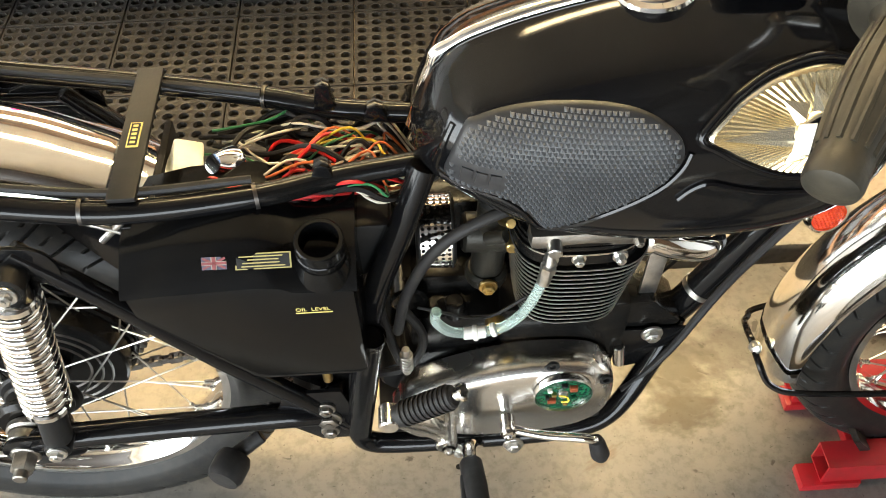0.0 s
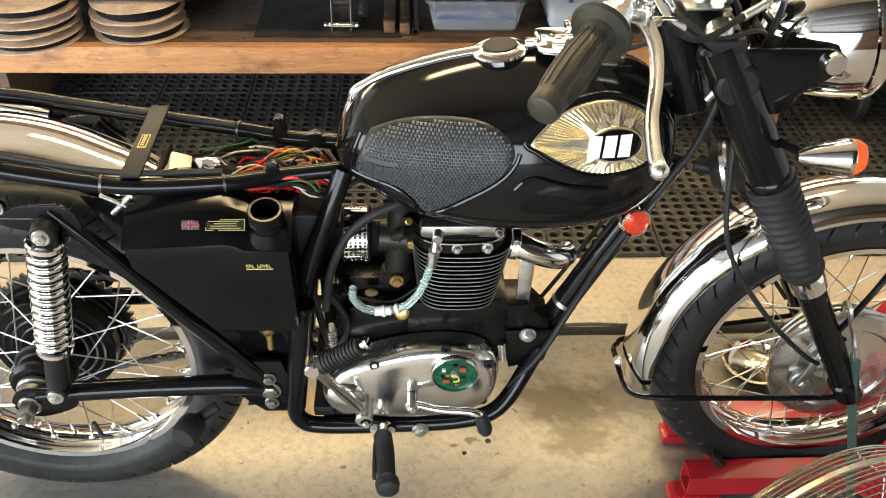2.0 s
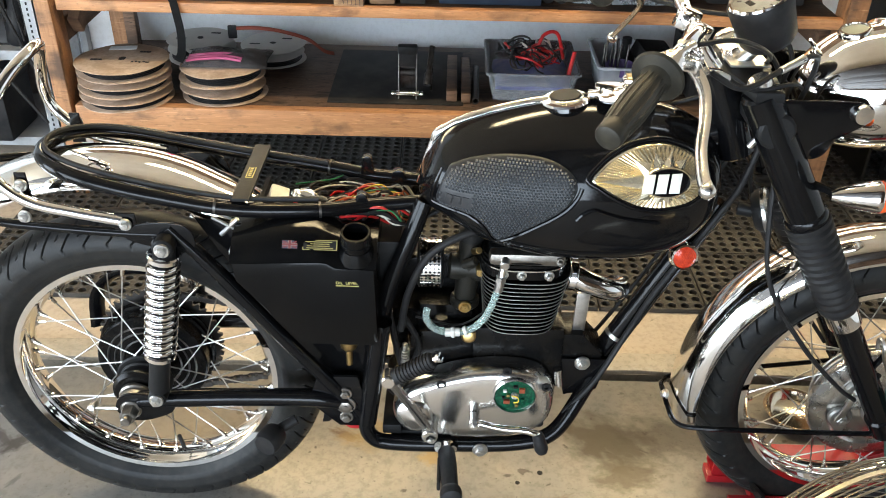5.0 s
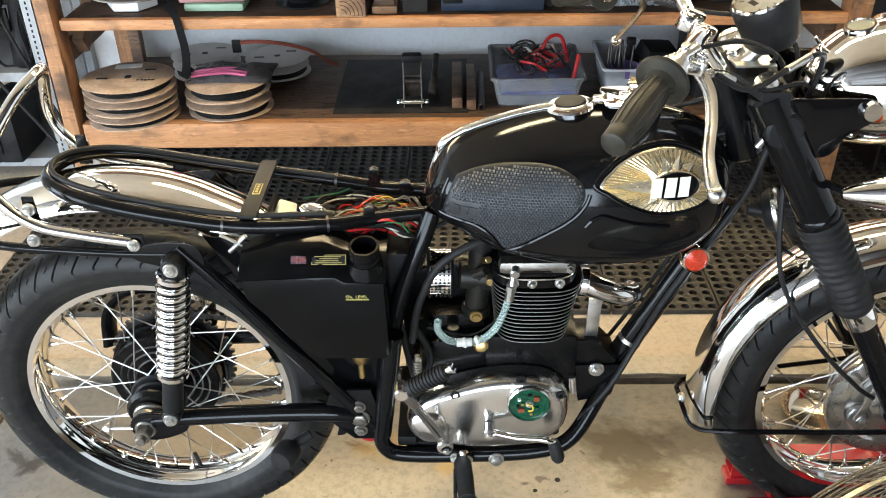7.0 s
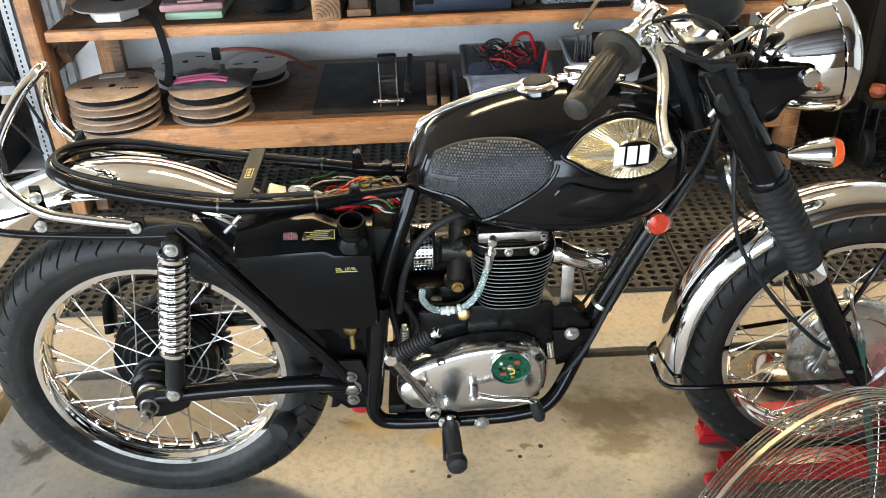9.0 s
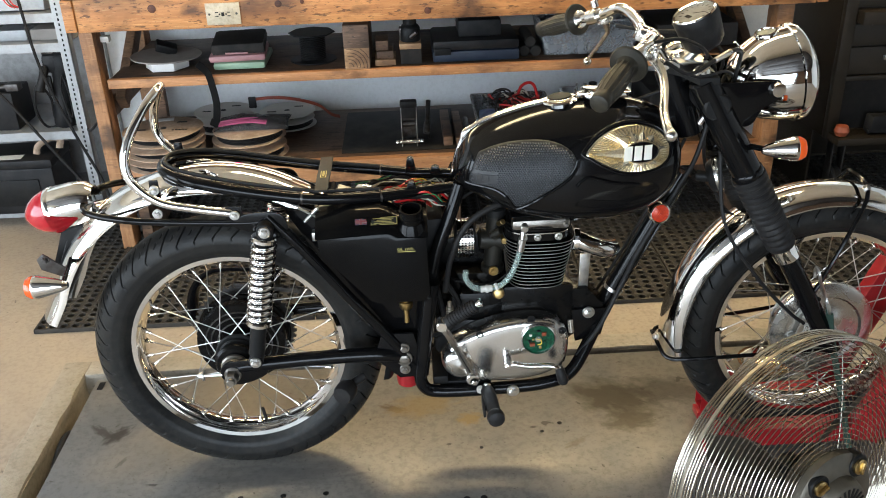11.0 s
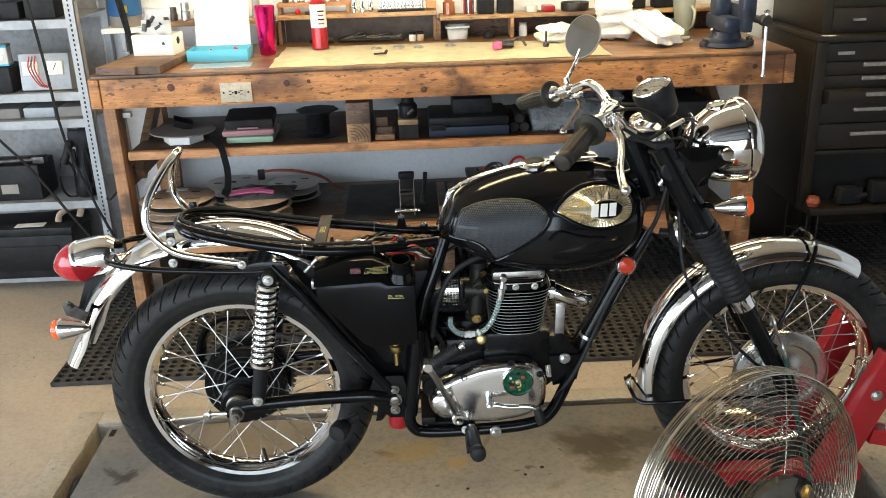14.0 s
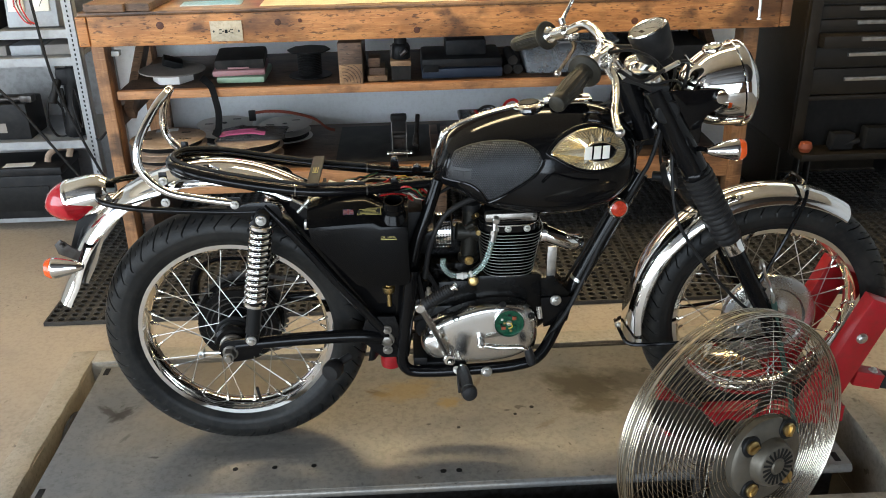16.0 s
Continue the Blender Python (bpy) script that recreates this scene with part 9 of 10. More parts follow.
part("base", merge(lathe([(0, 0), (0.088, 0), (0.092, 0.004), (0.088, 0.018), (0.060, 0.030), (0.052, 0.055), (0, 0.055)], (0.985, 1.42, TOP), (0, 0, 1), 36), box(0.90, 1.40, TOP + 0.010, 0.03, 0.04, 0.02, 0.006), box(1.07, 1.40, TOP + 0.010, 0.03, 0.04, 0.02, 0.006)), VISEBLUE, vise)
part("body", merge(span(0.945, 1.01, 1.33, 1.56, TOP + 0.055, TOP + 0.115, 0.02), span(0.94, 1.0, 1.42, 1.50, TOP + 0.11, TOP + 0.21, 0.015)), VISEBLUE, vise)
part("slide", merge(span(1.005, 1.045, 1.30, 1.50, TOP + 0.06, TOP + 0.16, 0.012), span(1.0, 1.055, 1.30, 1.36, TOP + 0.10, TOP + 0.22, 0.014)), VISEBLUE, vise, "dark blue sliding jaw")
part("base_bolt", merge(bolt((0.90, 1.395, TOP + 0.02), (0, 0, 1), 0.013, 0.012), bolt((1.07, 1.395, TOP + 0.02), (0, 0, 1), 0.013, 0.012)), DARKSTEEL, vise)
part("screw", merge(rod((1.05, 1.36, TOP + 0.11), (1.065, 1.262, TOP + 0.108), 0.014), rod((1.066, 1.268, TOP + 0.11), (1.069, 1.235, TOP + 0.11), 0.021)), DARKSTEEL, vise)
part("handle_bar", merge(rod((1.070, 1.248, TOP + 0.14), (1.072, 1.238, TOP - 0.085), 0.0065), lathe([(0, 0), (0.010, 0.003), (0.011, 0.009), (0, 0.014)], (1.070, 1.248, TOP + 0.135), (0, 0, 1), 18), lathe([(0, 0), (0.010, 0.003), (0.011, 0.009), (0, 0.014)], (1.072, 1.238, TOP - 0.080), (0, 0, -1), 18)), CHROME, vise, "bright sliding handle bar")
part("lock_lever", rod((0.925, 1.36, TOP + 0.05), (0.90, 1.33, TOP + 0.075), 0.006), CHROME, vise)

# the low rack at the back of the bench
rack = thing("bench_rack", (-0.1, 1.88, TOP), "low timber rack along the back of the bench", "shelf")
RZ, RB = 1.046, 1.020
timber("shelf", -0.78, -0.105, 1.84, 1.97, RZ - 0.018, RZ, PALEWOOD, rack)
timber("shelf", -0.093, 1.15, 1.84, 1.97, RB - 0.016, RB, PALEWOOD, rack)
timber("shelf", -1.33, -0.80, 1.86, 1.97, RZ - 0.03, RZ - 0.01, PALEWOOD, rack)
timber("upper_shelf", -0.78, -0.47, 1.88, 1.97, RZ + 0.030, RZ + 0.046, SHELFWOOD, rack)
timber("end_block", -0.150, -0.106, 1.85, 1.95, RZ + 0.010, RZ + 0.058, SHELFWOOD, rack)
part("back_board", span(-0.76, -0.114, 1.955, 1.966, TOP, RZ - 0.0185, 0.001), RACKBACK, rack, "stained board behind the left bay")
part("back_board", span(-0.086, 1.12, 1.955, 1.966, TOP, RB - 0.0165, 0.001), SHELFDARK, rack, "dark board behind the long bay")
for x in (-1.31, -0.795, -0.77, -0.114, -0.098, 0.215, 0.60, 1.13):
    timber("upright", x - 0.008, x + 0.008, 1.85, 1.954, TOP, RZ - 0.031 if x < -0.78 else RZ - 0.0185 if x < -0.1 else RB - 0.0165, OLDBOARD if x < 0 else PALEWOOD, rack)
for x in (-0.77, -0.48):
    timber("upright", x - 0.008, x + 0.008, 1.89, 1.96, RZ, RZ + 0.0295, PALEWOOD, rack)
rails = thing("socket_rail", (-0.28, 1.89, RZ), "black rail holding wrench sockets on the rack", "rail")
part("rail", span(-0.355, -0.155, 1.852, 1.915, RZ, RZ + 0.007, 0.002), DARKPLASTIC, rails)
for k in range(26):
    row, i = divmod(k, 13)
    x, y, r, h = -0.345 + 0.0148 * i, 1.866 + 0.032 * row, 0.0066 - 0.0001 * i, 0.027 + 0.026 * row
    s_ = thing("socket", (x, y, RZ + 0.0072), "chrome wrench socket standing in its rail", "socket", "wrench sockets")
    part("body", lathe([(0, 0.0005), (r * 0.9, 0.0005), (r, 0.002), (r, h * 0.45), (r * 0.9, h * 0.5), (r * 0.9, h), (r * 0.6, h), (r * 0.6, h * 0.6), (0, h * 0.6)], (x, y, RZ + 0.0072), (0, 0, 1), 14), CHROME, s_)
for k in range(3):
    x, r, h = -0.452 + 0.034 * k, 0.0135 - 0.001 * k, 0.058 + 0.006 * (k % 2)
    s_ = thing("socket", (x, 1.88, RZ), "large chrome wrench socket on the rack", "socket", "wrench sockets")
    part("body", lathe([(0, 0.0005), (r * 0.9, 0.0005), (r, 0.002), (r, h * 0.4), (r * 0.86, h * 0.45), (r * 0.86, h), (r * 0.6, h), (r * 0.6, h * 0.6), (0, h * 0.6)], (x, 1.88, RZ), (0, 0, 1), 18), CHROME, s_)
for k in range(6):
    x, r, h = -0.745 + 0.045 * k, 0.014 + 0.003 * (k % 3), 0.04 + 0.012 * (k % 4)
    s_ = thing("socket", (x, 1.92, RZ + 0.046), "large chrome wrench socket on the upper shelf", "socket", "wrench sockets")
    part("body", lathe([(0, 0.0005), (r * 0.9, 0.0005), (r, 0.002), (r, h), (r * 0.7, h), (r * 0.6, h * 0.6), (0, h * 0.6)], (x, 1.92, RZ + 0.0463), (0, 0, 1), 18), CHROME if k % 3 else DARKSTEEL, s_)
for k in range(8):
    x, r, h = -1.22 + 0.05 * k, 0.016 + 0.004 * (k % 2), 0.055 + 0.018 * (k % 3)
    s_ = thing("socket", (x, 1.91, RZ - 0.01), "dark steel part standing on the rack", "part", "turned parts")
    part("body", lathe([(0, 0.0005), (r, 0.0005), (r, h * 0.5), (r * 0.85, h * 0.55), (r * 0.85, h), (0, h)], (x, 1.91, RZ - 0.0095), (0, 0, 1), 18), ZINC if k % 2 else DARKSTEEL, s_)
t = thing("knob_ball", (-0.70, 1.86, RZ), "small red ball knob on the rack", "knob")
part("ball", lathe([(0, 0.0005), (0.007, 0.002), (0.0125, 0.0125), (0.007, 0.023), (0, 0.025)], (-0.69, 1.862, RZ), (0, 0, 1), 20), WIRE_RED, t)
part("pliers", merge(rod((-0.66, 1.87, RZ + 0.006), (-0.61, 1.86, RZ + 0.008), 0.006), rod((-0.66, 1.86, RZ + 0.006), (-0.61, 1.875, RZ + 0.008), 0.006)), DARKSTEEL, t)
for x, w, h, m, lab in ((-0.052, 0.052, 0.085, AMBERGLASS, "small bottle of amber fluid"), (0.035, 0.035, 0.12, REDPAINT, "bundle of red screwdrivers"), (0.105, 0.072, 0.10, DARKPLASTIC, "dark grey radio speaker"), (0.190, 0.068, 0.11, DARKPLASTIC, "dark grey radio speaker"), (0.305, 0.05, 0.028, CREAM, "small cream tub"), (0.375, 0.055, 0.026, REDPAINT, "small red card box"), (0.49, 0.12, 0.035, DARKSTEEL, "dark round metal tray"), (0.62, 0.08, 0.07, CARD, "brown card box"), (0.74, 0.10, 0.06, DARKPLASTIC, "black plastic charger"), (0.88, 0.11, 0.09, DARKPLASTIC, "black plastic battery")):
    t = thing("rack_item", (x, 1.905, RB), lab + " on the rack", lab.split()[-1])
    if "bottle" in lab or "tray" in lab or "tub" in lab:
        part("body", lathe([(0, 0.0005), (w / 2, 0.0005), (w / 2, h * 0.6), (w * 0.22, h * 0.8), (w * 0.2, h), (0, h)] if "bottle" in lab else [(0, 0.0005), (w / 2 - 0.004, 0.0005), (w / 2, 0.006), (w / 2, h), (w / 2 - 0.004, h), (w / 2 - 0.006, 0.008), (0, 0.008)], (x, 1.905, RB), (0, 0, 1), 28), m, t)
    elif "screwdrivers" in lab:
        for k in range(5):
            part("handle", rod((x - 0.02 + 0.009 * k, 1.90 + 0.006 * (k % 2), RB), (x - 0.02 + 0.009 * k, 1.90, RB + 0.068 + 0.008 * (k % 3)), 0.0045), (REDPAINT, DARKSTEEL, CHROME)[k % 3], t)
    else:
        part("body", box(x, 1.905, RB + h / 2, w, 0.07, h, 0.008), m, t)
        if "speaker" in lab:
            part("lamp", lathe([(0, 0.002), (0.004, 0.001), (0.005, 0)], (x + 0.01, 1.869, RB + 0.068), (0, -1, 0), 12), GREENPCB, t)
for x, w, h in ((-0.60, 0.10, 0.03), (-0.47, 0.12, 0.16), (-0.38, 0.15, 0.10), (-0.30, 0.10, 0.05)):
    t = thing("tool_bundle", (x, 1.90, TOP), "dark hand tools lying under the rack", "tools", "tools under the rack")
    for k in range(3):
        part("tool", rod((x - w / 2 + 0.01 * k, 1.88 + 0.02 * k, TOP + 0.011), (x + w / 2, 1.87 + 0.025 * k, TOP + 0.009 + h * 0.1 * k), 0.008, 0.005), DARKSTEEL if k else DUSTYBLACK, t)
t = open_bin(-0.065, 0.028, 1.85, 1.94, TOP, TOP + 0.055, FROST, "small clear plastic tub under the rack", 0.006)
for x, m, lab in ((-0.212, CREAM, "small dusty jar with a black lid under the rack"), (-0.178, CARD, "small brown jar with a black lid under the rack")):
    jar = thing("jar", (x, 1.86, TOP), lab, "jar", "jars under the rack")
    part("glass", lathe([(0, 0.0005), (0.014, 0.0005), (0.0155, 0.004), (0.0155, 0.024), (0.012, 0.028), (0, 0.028)], (x, 1.86, TOP), (0, 0, 1), 24), m, jar)
    part("lid", lathe([(0.0, 0.028), (0.0145, 0.028), (0.0145, 0.037), (0.012, 0.039), (0, 0.039)], (x, 1.86, TOP), (0, 0, 1), 24), DARKPLASTIC, jar, "black lid")
t = thing("knob", (0.115, 1.87, TOP), "round black knob under the rack", "knob")
part("dome", lathe([(0, 0.0005), (0.022, 0.0005), (0.023, 0.012), (0.017, 0.027), (0.006, 0.034), (0, 0.035)], (0.115, 1.87, TOP), (0, 0, 1), 28), DARKPLASTIC, t)
t = thing("jar", (0.265, 1.89, TOP), "clear jar with a pale lid under the rack", "jar", "jars under the rack")
part("glass", lathe([(0, 0.0005), (0.018, 0.0005), (0.018, 0.040), (0.014, 0.046), (0, 0.046)], (0.265, 1.89, TOP), (0, 0, 1), 24), FROST, t)
part("lid", lathe([(0, 0.046), (0.017, 0.046), (0.017, 0.057), (0, 0.058)], (0.265, 1.89, TOP), (0, 0, 1), 24), GREYSTEEL, t, "grey lid")
solo("tool_case", span(0.62, 0.95, 1.86, 1.95, TOP, TOP + 0.06, 0.008), DARKPLASTIC, (0.78, 1.9, TOP), "long dark plastic case under the rack", "case")

# ---------------------------------------------------------------- metal shelving on the west side
SX0, SX1, SY0, SY1 = -2.50, -1.52, 1.60, 2.01
rackm = thing("metal_shelving", ((SX0 + SX1) / 2, 1.8, FLOOR_Z), "grey slotted-angle metal shelving loaded with tools", "shelving")
for x, sx in ((SX1, -1), (SX0, 1)):
    for y, sy in ((SY0, 1), (SY1, -1)):
        post = part("post", merge(span(x, x + sx * 0.040, y, y + sy * 0.003, FLOOR_Z, 1.85, 0), span(x, x + sx * 0.003, y, y + sy * 0.040, FLOOR_Z, 1.85, 0)), GREYSTEEL, rackm, "slotted grey angle post")
        if y == SY0 and x == SX1:
            for k in range(62):
                z = 0.02 + 0.019 * k
                part("slot", box(x - 0.022, y - 0.0002, z, 0.006, 0.001, 0.010, 0), SATIN, post)
for z in (0.02, 0.345, 0.69, 0.80, 1.085, 1.45):
    part("shelf", merge(span(SX0 + 0.004, SX1 - 0.004, SY0 + 0.004, SY1 - 0.004, z, z + 0.003, 0), span(SX0 + 0.004, SX1 - 0.004, SY0 + 0.0032, SY0 + 0.006, z - 0.03, z, 0), span(SX0 + 0.004, SX1 - 0.004, SY1 - 0.008, SY1 - 0.005, z - 0.03, z, 0)), GREYSTEEL, rackm, "grey pressed steel shelf")
# added sheet: its grey stands for the wall lying in shadow behind the shelves
part("back_sheet", span(SX0 + 0.01, SX1 - 0.05, SY1 - 0.004, SY1 - 0.002, 0.0, 1.40, 0), WALLSHADE, rackm, "added grey sheet for the shaded wall behind the shelves")
t = thing("meter_panel", (-1.72, 1.68, 0.8035), "grey test panel with two square meters and red leads", "test meter")
part("case", moved(box(0, 0, 0, 0.20, 0.06, 0.145, 0.004), pose(-1.70, 1.685, 0.8765, -8, 0, 0)), GREYSTEEL, t)
for dx in (-0.055, 0.045):
    part("meter", moved(box(dx, -0.034, 0.015, 0.062, 0.012, 0.055, 0.003), pose(-1.70, 1.685, 0.8765, -8, 0, 0)), CREAM, t, "cream square meter")
    part("needle", moved(box(dx, -0.041, 0.02, 0.002, 0.002, 0.03, 0, Matrix.Rotation(0.5, 4, "Y")), pose(-1.70, 1.685, 0.8765, -8, 0, 0)), SATIN, t)
for k in range(3):
    part("lead", tube([(-1.745 + 0.012 * k, 1.64, 0.945), (-1.75 + 0.012 * k, 1.625, 0.90), (-1.725 + 0.01 * k, 1.625, 0.84), (-1.70 + 0.01 * k, 1.63, 0.822)], 0.003, 6, 6), WIRE_RED if k != 1 else OLDBOARD, t, "dull red lead")
t = thing("battery_charger", (-1.92, 1.72, 0.8035), "black charger with a small red display", "charger")
part("case", span(-2.03, -1.83, 1.63, 1.82, 0.8035, 0.905, 0.006), DARKPLASTIC, t)
part("display", box(-1.93, 1.629, 0.862, 0.05, 0.003, 0.022, 0), REDLENS, t, "small red display")
t = thing("small_meter", (-1.90, 1.70, 0.9055), "small blue and cream meter on the charger", "meter")
part("case", moved(box(0, 0, 0, 0.085, 0.07, 0.085, 0.006), pose(-1.885, 1.69, 0.950, 0, 0, 8)), WHITEPLASTIC, t)
part("band", moved(box(0, -0.001, -0.038, 0.087, 0.072, 0.008, 0.002), pose(-1.885, 1.69, 0.950, 0, 0, 8)), BLUECARD, t)
part("band", moved(box(0, -0.001, 0.036, 0.087, 0.072, 0.010, 0.002), pose(-1.885, 1.69, 0.950, 0, 0, 8)), BLUECARD, t)
part("face", moved(box(0, -0.036, 0.0, 0.05, 0.002, 0.035, 0), pose(-1.885, 1.69, 0.950, 0, 0, 8)), CREAM, t)
t = thing("drill_set", (-1.78, 1.72, 1.0885), "black tools and boxes on the upper metal shelf", "tools")
for x, w, h in ((-1.95, 0.14, 0.09), (-1.80, 0.10, 0.07), (-1.67, 0.12, 0.10)):
    part("case", span(x - w / 2, x + w / 2, 1.64, 1.80, 1.0885, 1.0885 + h, 0.012), DARKPLASTIC, t)
part("grip", rod((-1.90, 1.62, 1.10), (-1.84, 1.61, 1.105), 0.010), WIRE_RED, t)
t = thing("parts_tray", (-1.85, 1.75, 0.6935), "long grey parts trays on the shelf", "tray")
for k in range(4):
    part("tray", span(-2.10 + 0.14 * k, -1.975 + 0.14 * k, 1.66, 1.86, 0.6935, 0.735, 0.004), CARDGREY if k % 2 else GREYSTEEL, t)
t = thing("angle_grinder", (-1.60, 1.70, 0.3485), "black power grinder standing on the metal shelf", "power tool")
part("body", merge(lathe([(0, 0.0005), (0.034, 0.0005), (0.040, 0.01), (0.040, 0.06), (0.034, 0.10), (0.038, 0.20), (0.044, 0.24), (0.046, 0.28), (0.034, 0.30), (0, 0.305)], (-1.635, 1.68, 0.3485), (0.16, 0, 1), 28)), DARKPLASTIC, t)
part("head", merge(rod((-1.585, 1.68, 0.64), (-1.655, 1.68, 0.655), 0.028), lathe([(0, 0), (0.05, 0.002), (0.052, 0.012), (0.03, 0.02), (0, 0.02)], (-1.60, 1.675, 0.66), (0.1, 0, 1), 32)), DARKSTEEL, t)
part("motor_housing", box(-1.602, 1.68, 0.605, 0.115, 0.085, 0.075, 0.022), DARKPLASTIC, t)
part("side_handle", lathe([(0, 0), (0.012, 0.002), (0.017, 0.02), (0.014, 0.05), (0.018, 0.10), (0, 0.105)], (-1.645, 1.64, 0.60), (-0.35, -0.3, -1), 20), RUBBER, t, "black side handle")
part("flex", tube([(-1.60, 1.64, 0.44), (-1.575, 1.62, 0.40), (-1.57, 1.62, 0.48), (-1.585, 1.63, 0.56), (-1.60, 1.63, 0.50), (-1.585, 1.62, 0.38)], 0.004, 8, 6), RUBBER, t)
part("trigger", box(-1.645, 1.645, 0.52, 0.02, 0.015, 0.08, 0.005), SATIN, t)
t = thing("extension_lead", (-1.66, 1.66, 0.3485), "black cord coiled on the metal shelf", "cord")
part("cord", tube([(-1.63, 1.67, 0.356), (-1.70, 1.66, 0.354), (-1.71, 1.62, 0.44), (-1.685, 1.62, 0.53), (-1.66, 1.66, 0.47), (-1.67, 1.70, 0.356), (-1.56, 1.66, 0.354), (-1.50, 1.56, 0.36), (-1.43, 1.46, 0.42), (-1.37, 1.40, 0.47)], 0.005, 8, 7), RUBBER, t)
t = thing("car_battery", (-1.93, 1.75, 0.3485), "old black battery with cream label", "battery", "batteries")
part("case", span(-2.06, -1.80, 1.64, 1.82, 0.3485, 0.50, 0.008), DARKPLASTIC, t)
part("label", box(-1.93, 1.6385, 0.40, 0.07, 0.002, 0.04, 0), CARDGREY, t)
part("terminal", merge(rod((-2.0, 1.70, 0.50), (-2.0, 1.70, 0.52), 0.009), rod((-1.86, 1.70, 0.50), (-1.86, 1.70, 0.52), 0.009)), WIRE_RED, t)
part("tool_on_top", merge(rod((-1.98, 1.66, 0.515), (-1.82, 1.68, 0.515), 0.014), box(-1.80, 1.68, 0.515, 0.05, 0.05, 0.03, 0.006)), DARKSTEEL, t)
t = thing("large_battery", (-1.88, 1.70, 0.0235), "large black battery with a tan carrying strap", "battery", "batteries")
part("case", span(-2.08, -1.68, 1.56, 1.78, 0.0235, 0.215, 0.010), DARKPLASTIC, t)
part("lid", span(-2.085, -1.675, 1.555, 1.785, 0.2155, 0.250, 0.008), DARKPLASTIC, t)
part("rib", span(-2.02, -1.74, 1.553, 1.5595, 0.06, 0.17, 0.004), SATIN, t)
part("label", moved(box(0, 0, 0, 0.12, 0.05, 0.001, 0), pose(-1.86, 1.60, 0.251, 0, 0, 3)), WHITECARD, t)
part("strap", tube([(-1.75, 1.62, 0.253), (-1.74, 1.63, 0.285), (-1.70, 1.66, 0.305), (-1.67, 1.68, 0.295), (-1.68, 1.68, 0.255)], 0.014, 8, 6, flat=0.35), CARD, t, "tan webbing strap")
t = thing("extension_lead", (-1.72, 1.56, 1.85), "black cords hanging down in front of the shelving", "cord", "hanging cords")
part("cord", tube([(-1.70, 1.585, 1.88), (-1.69, 1.575, 1.30), (-1.665, 1.575, 0.95), (-1.64, 1.575, 0.62), (-1.57, 1.575, 0.36), (-1.50, 1.57, 0.16), (-1.46, 1.55, -0.02)], 0.006, 8, 8), RUBBER, t)
part("cord", tube([(-2.10, 1.585, 1.2), (-1.98, 1.575, 0.76), (-1.80, 1.575, 0.50), (-1.66, 1.57, 0.28), (-1.54, 1.56, 0.10)], 0.006, 8, 8), RUBBER, t)
t = thing("extension_lead", (-1.42, 1.78, 1.85), "black cords hanging beside the bench end", "cord", "hanging cords")
for k in range(2):
    part("cord", tube([(-1.47 + 0.02 * k, 1.86, 1.88), (-1.45 + 0.02 * k, 1.84, 1.30), (-1.42 + 0.015 * k, 1.83, 1.10), (-1.40 + 0.01 * k, 1.83, 0.95), (-1.40, 1.84, 0.70)], 0.007, 8, 8), RUBBER, t)
t = thing("wall_shelf", (-1.45, 1.95, 0.99), "narrow cream shelf on the wall beside the bench", "shelf")
part("board", span(-1.51, -1.33, 1.83, 2.018, 1.00, 1.02, 0.003), WHITECARD, t)
part("bracket", span(-1.44, -1.42, 1.85, 2.018, 0.92, 1.0, 0.002), GREYSTEEL, t)
t = thing("paint_tin", (-1.43, 1.92, 1.0205), "blue tin standing on a grey base", "tin")
part("base", lathe([(0, 0.0003), (0.066, 0.0003), (0.066, 0.045), (0, 0.045)], (-1.425, 1.92, 1.02), (0, 0, 1), 36), CARDGREY, t)
part("body", lathe([(0, 0.0455), (0.068, 0.0455), (0.070, 0.048), (0.070, 0.125), (0.066, 0.128), (0, 0.128)], (-1.425, 1.92, 1.02), (0, 0, 1), 36), BLUETIN, t)
part("label", box(-1.405, 1.8505, 1.095, 0.022, 0.004, 0.03, 0.001), WIRE_YELLOW, t)

# ---------------------------------------------------------------- tool chest on the east side
CX0, CX1, CY0, CY1 = 1.335, 2.10, 1.40, 1.95
chest = thing("tool_chest", (1.7, 1.66, FLOOR_Z), "tall dark brown enamelled steel tool chest", "tool chest")
part("body", span(CX0, CX1, CY0 + 0.02, CY1, 0.25, 0.925, 0.006), CHEST, chest)
part("frame_side", span(CX0, CX0 + 0.045, CY0 - 0.012, CY0 + 0.018, 0.25, 0.925, 0.004), CHEST, chest)
part("top_lip", span(CX0 - 0.006, CX1, CY0 - 0.016, CY1, 0.926, 0.945, 0.004), CHEST, chest)
levels = [(0.850, 0.918), (0.797, 0.846), (0.745, 0.793), (0.690, 0.741), (0.605, 0.686), (0.495, 0.601)]
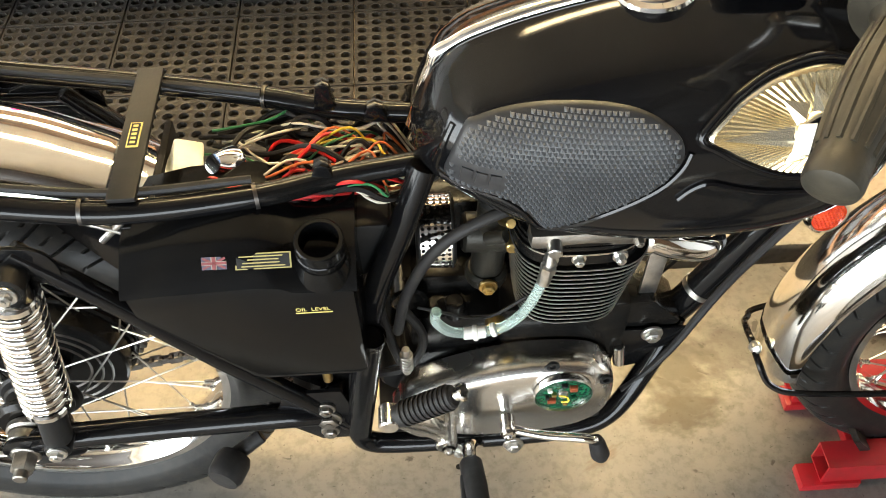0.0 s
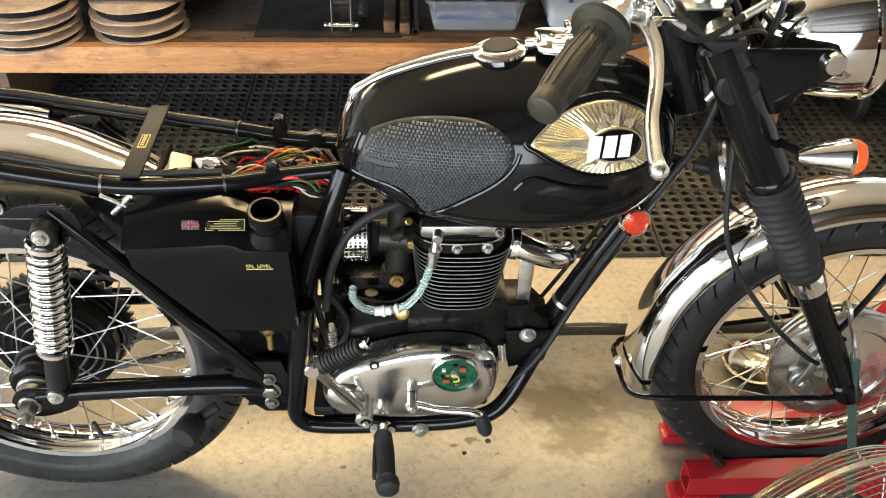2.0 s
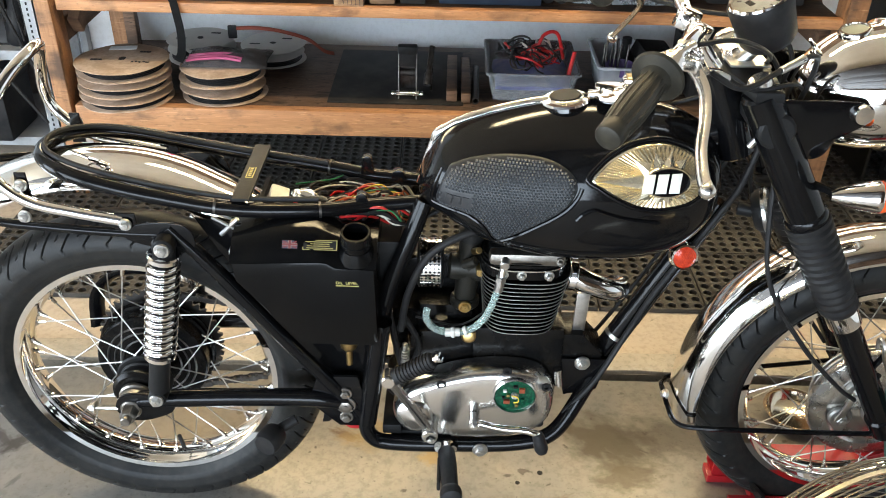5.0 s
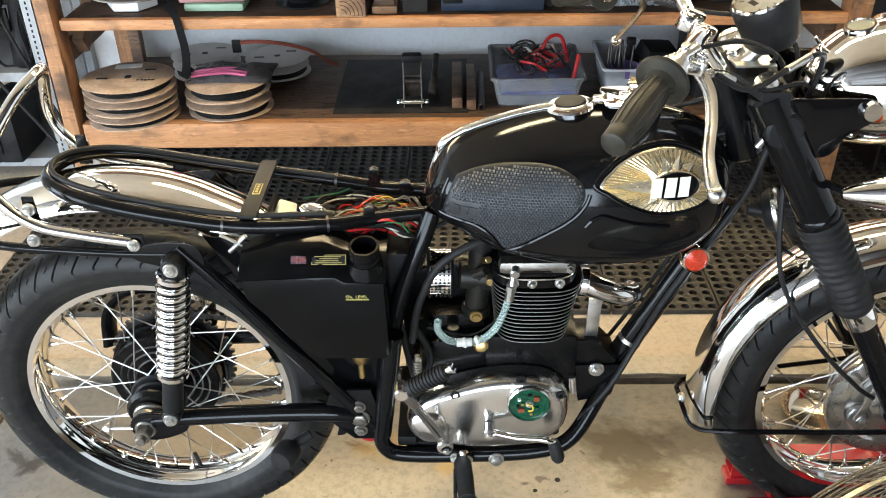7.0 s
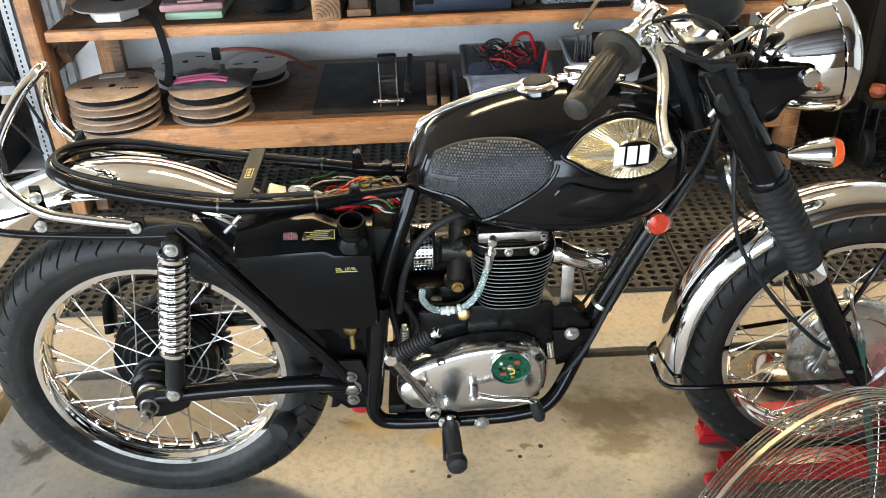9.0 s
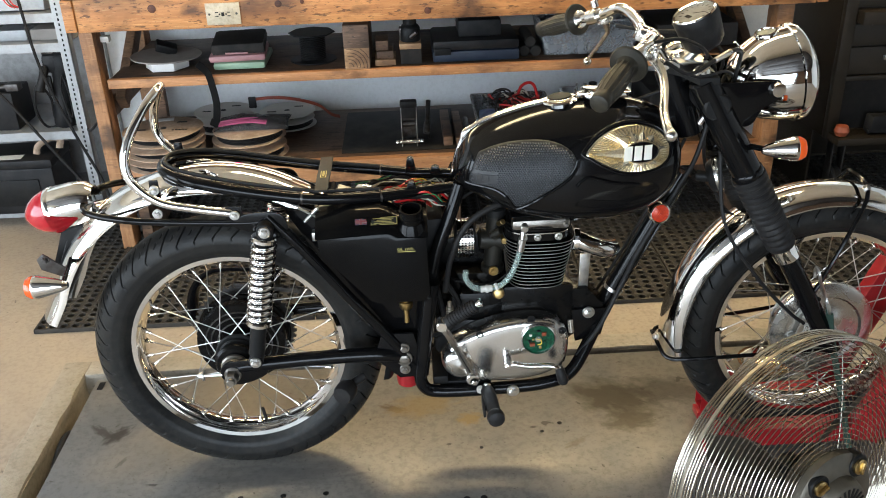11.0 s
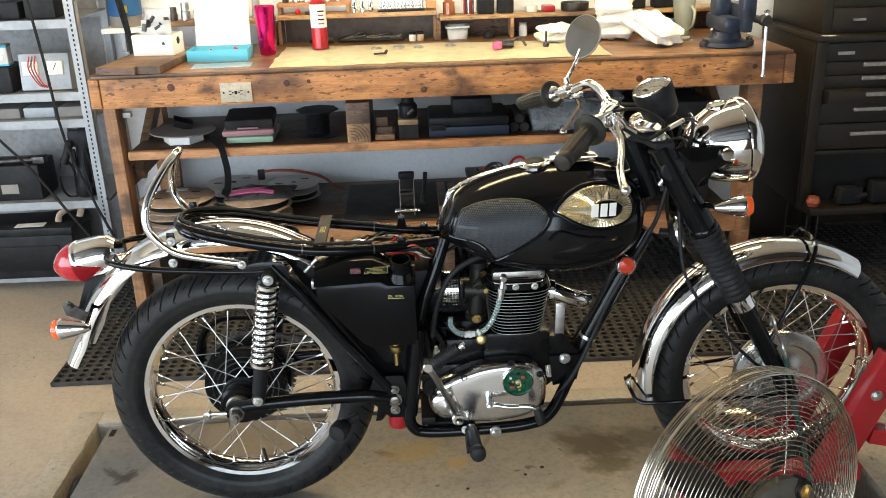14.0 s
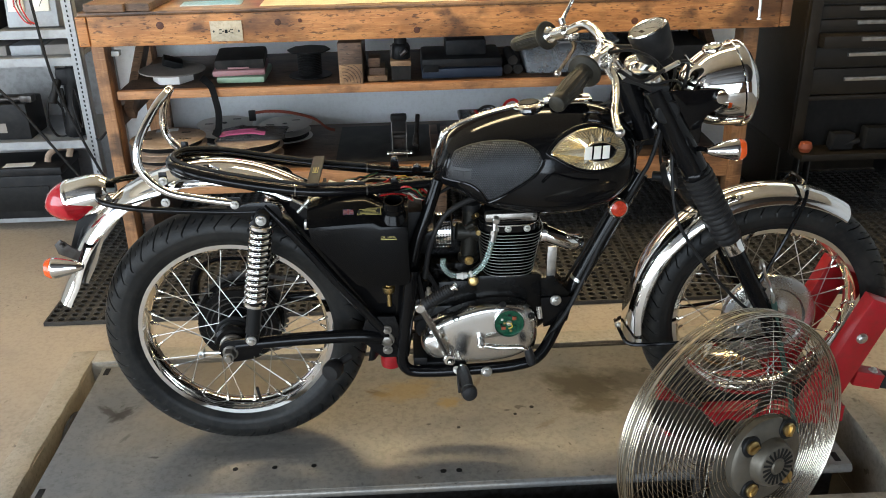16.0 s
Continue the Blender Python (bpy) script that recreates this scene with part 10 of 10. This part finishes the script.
for k, (z0, z1) in enumerate(levels):
    yy = CY0 - (0.055 if k == 3 else 0.0)
    dr = part("drawer", span(CX0 + 0.05, CX1 - 0.03, yy, CY0 + 0.019, z0 + 0.002, z1 - 0.002, 0.003), CHEST, chest, "brown drawer" if k != 3 else "brown drawer left slightly open")
    if k:
        part("handle", merge(span(CX0 + 0.19 - 0.015 * (k > 3), CX0 + 0.55, yy - 0.014, yy - 0.001, (z0 + z1) / 2 + 0.004, (z0 + z1) / 2 + 0.020, 0.003)), ZINC, dr, "bare metal drawer pull")
    else:
        part("maker_plate", span(CX0 + 0.09, CX0 + 0.155, yy - 0.002, yy - 0.0005, 0.872, 0.884, 0), ZINC, dr, "small silver maker's mark")
part("back_panel", span(CX0 + 0.01, CX1, CY1 - 0.02, CY1 - 0.005, -0.02, 0.249, 0.002), CHEST, chest)
part("side_panel", span(CX0 + 0.002, CX0 + 0.012, CY0 + 0.10, CY1 - 0.021, -0.01, 0.249, 0.002), CHEST, chest)
part("skirt", span(CX0 + 0.002, CX1, CY0 - 0.01, CY0 + 0.019, 0.475, 0.493, 0.003), CHEST, chest)
# no hollow is cut here; a flat black sheet gives the bay's inner shade
part("recess", merge(span(CX0 + 0.05, CX1 - 0.05, CY0 + 0.014, CY0 + 0.0195, 0.285, 0.47, 0)), SATIN, chest, "flat black sheet for the shaded inside of the open bay")
part("bay_shelf", span(CX0 + 0.01, CX1, CY0 - 0.10, CY0 + 0.018, 0.250, 0.278, 0.003), CHEST, chest)
for x in (CX0 + 0.08, CX1 - 0.08):
    wheel = part("caster", merge(span(x - 0.035, x + 0.035, CY0, CY0 + 0.08, 0.235, 0.2495, 0.003), span(x - 0.026, x - 0.020, CY0 + 0.015, CY0 + 0.065, 0.05, 0.236, 0.002), span(x + 0.020, x + 0.026, CY0 + 0.015, CY0 + 0.065, 0.05, 0.236, 0.002)), DARKSTEEL, chest, "steel caster fork")
    part("wheel", rod((x - 0.018, CY0 + 0.04, 0.046), (x + 0.018, CY0 + 0.04, 0.046), 0.0755, segs=28), RUBBER, wheel, "black caster wheel")
    wheel = part("caster", span(x - 0.026, x + 0.026, CY1 - 0.09, CY1 - 0.03, 0.122, 0.2495, 0.003), DARKSTEEL, chest, "steel caster fork")
    part("wheel", rod((x - 0.018, CY1 - 0.06, 0.046), (x + 0.018, CY1 - 0.06, 0.046), 0.0755, segs=28), RUBBER, wheel, "black caster wheel")
for x, w, h, m, lab in ((1.52, 0.10, 0.07, DARKPLASTIC, "black tool"), (1.66, 0.12, 0.09, SATIN, "black tool"), (1.80, 0.10, 0.06, REDPAINT, "red tool")):
    t = thing("hand_tool", (x, CY0 - 0.05, 0.2785), lab + " in the open bay of the chest", "tool", "tools in the chest")
    part("body", merge(moved(box(0, 0, 0, w, 0.05, h, 0.012), pose(x, CY0 - 0.045, 0.2795 + h / 2 + 0.004, 0, 4, 10)), rod((x - 0.05, CY0 - 0.06, 0.293), (x + 0.07, CY0 - 0.055, 0.318), 0.012)), m, t)
t = thing("bench_plug", (1.372, CY0 - 0.05, 0.2785), "small dull orange plug in the open bay", "plug")
part("plug", lathe([(0, 0.0005), (0.02, 0.002), (0.028, 0.02), (0.022, 0.04), (0, 0.046)], (1.372, CY0 - 0.06, 0.2785), (0, 0, 1), 24), PLUGORANGE, t)
top = thing("tool_chest", (1.72, 1.68, 0.9455), "dark brown machinist's chest on the larger chest", "tool chest")
part("body", span(CX0 + 0.04, CX1, CY0 + 0.055, CY1, 0.9455, 1.40, 0.006), CHEST, top)
for z0, z1 in ((0.962, 1.045), (1.05, 1.13), (1.135, 1.22), (1.225, 1.33)):
    dr = part("drawer", span(CX0 + 0.075, CX1 - 0.03, CY0 + 0.042, CY0 + 0.054, z0, z1 - 0.003, 0.003), CHEST, top)
    part("pull", span(CX0 + 0.15, CX0 + 0.20, CY0 + 0.032, CY0 + 0.041, (z0 + z1) / 2 - 0.010, (z0 + z1) / 2, 0.002), ZINC, dr, "small metal drawer pull")
    part("lock", lathe([(0, 0.004), (0.009, 0.003), (0.010, 0)], (CX0 + 0.42, CY0 + 0.041, (z0 + z1) / 2 + 0.02), (0, -1, 0), 18), ZINC, dr)
part("sticker", box(CX0 + 0.045, CY0 - 0.0, 0.9464, 0.05, 0.02, 0.001, 0), CREAM, top)
t = thing("hanging_cable", (1.16, 1.75, 0.80), "black cables looped behind the bench end", "cable")
for k in range(4):
    part("cable", tube([(0.86 + 0.06 * k, 1.955, 0.90), (0.86 + 0.06 * k, 1.958, 0.72), (0.90 + 0.07 * k, 1.958, 0.645 + 0.02 * k), (0.95 + 0.06 * k, 1.958, 0.75), (0.96 + 0.06 * k, 1.955, 0.90)], 0.005, 8, 8), RUBBER, t)
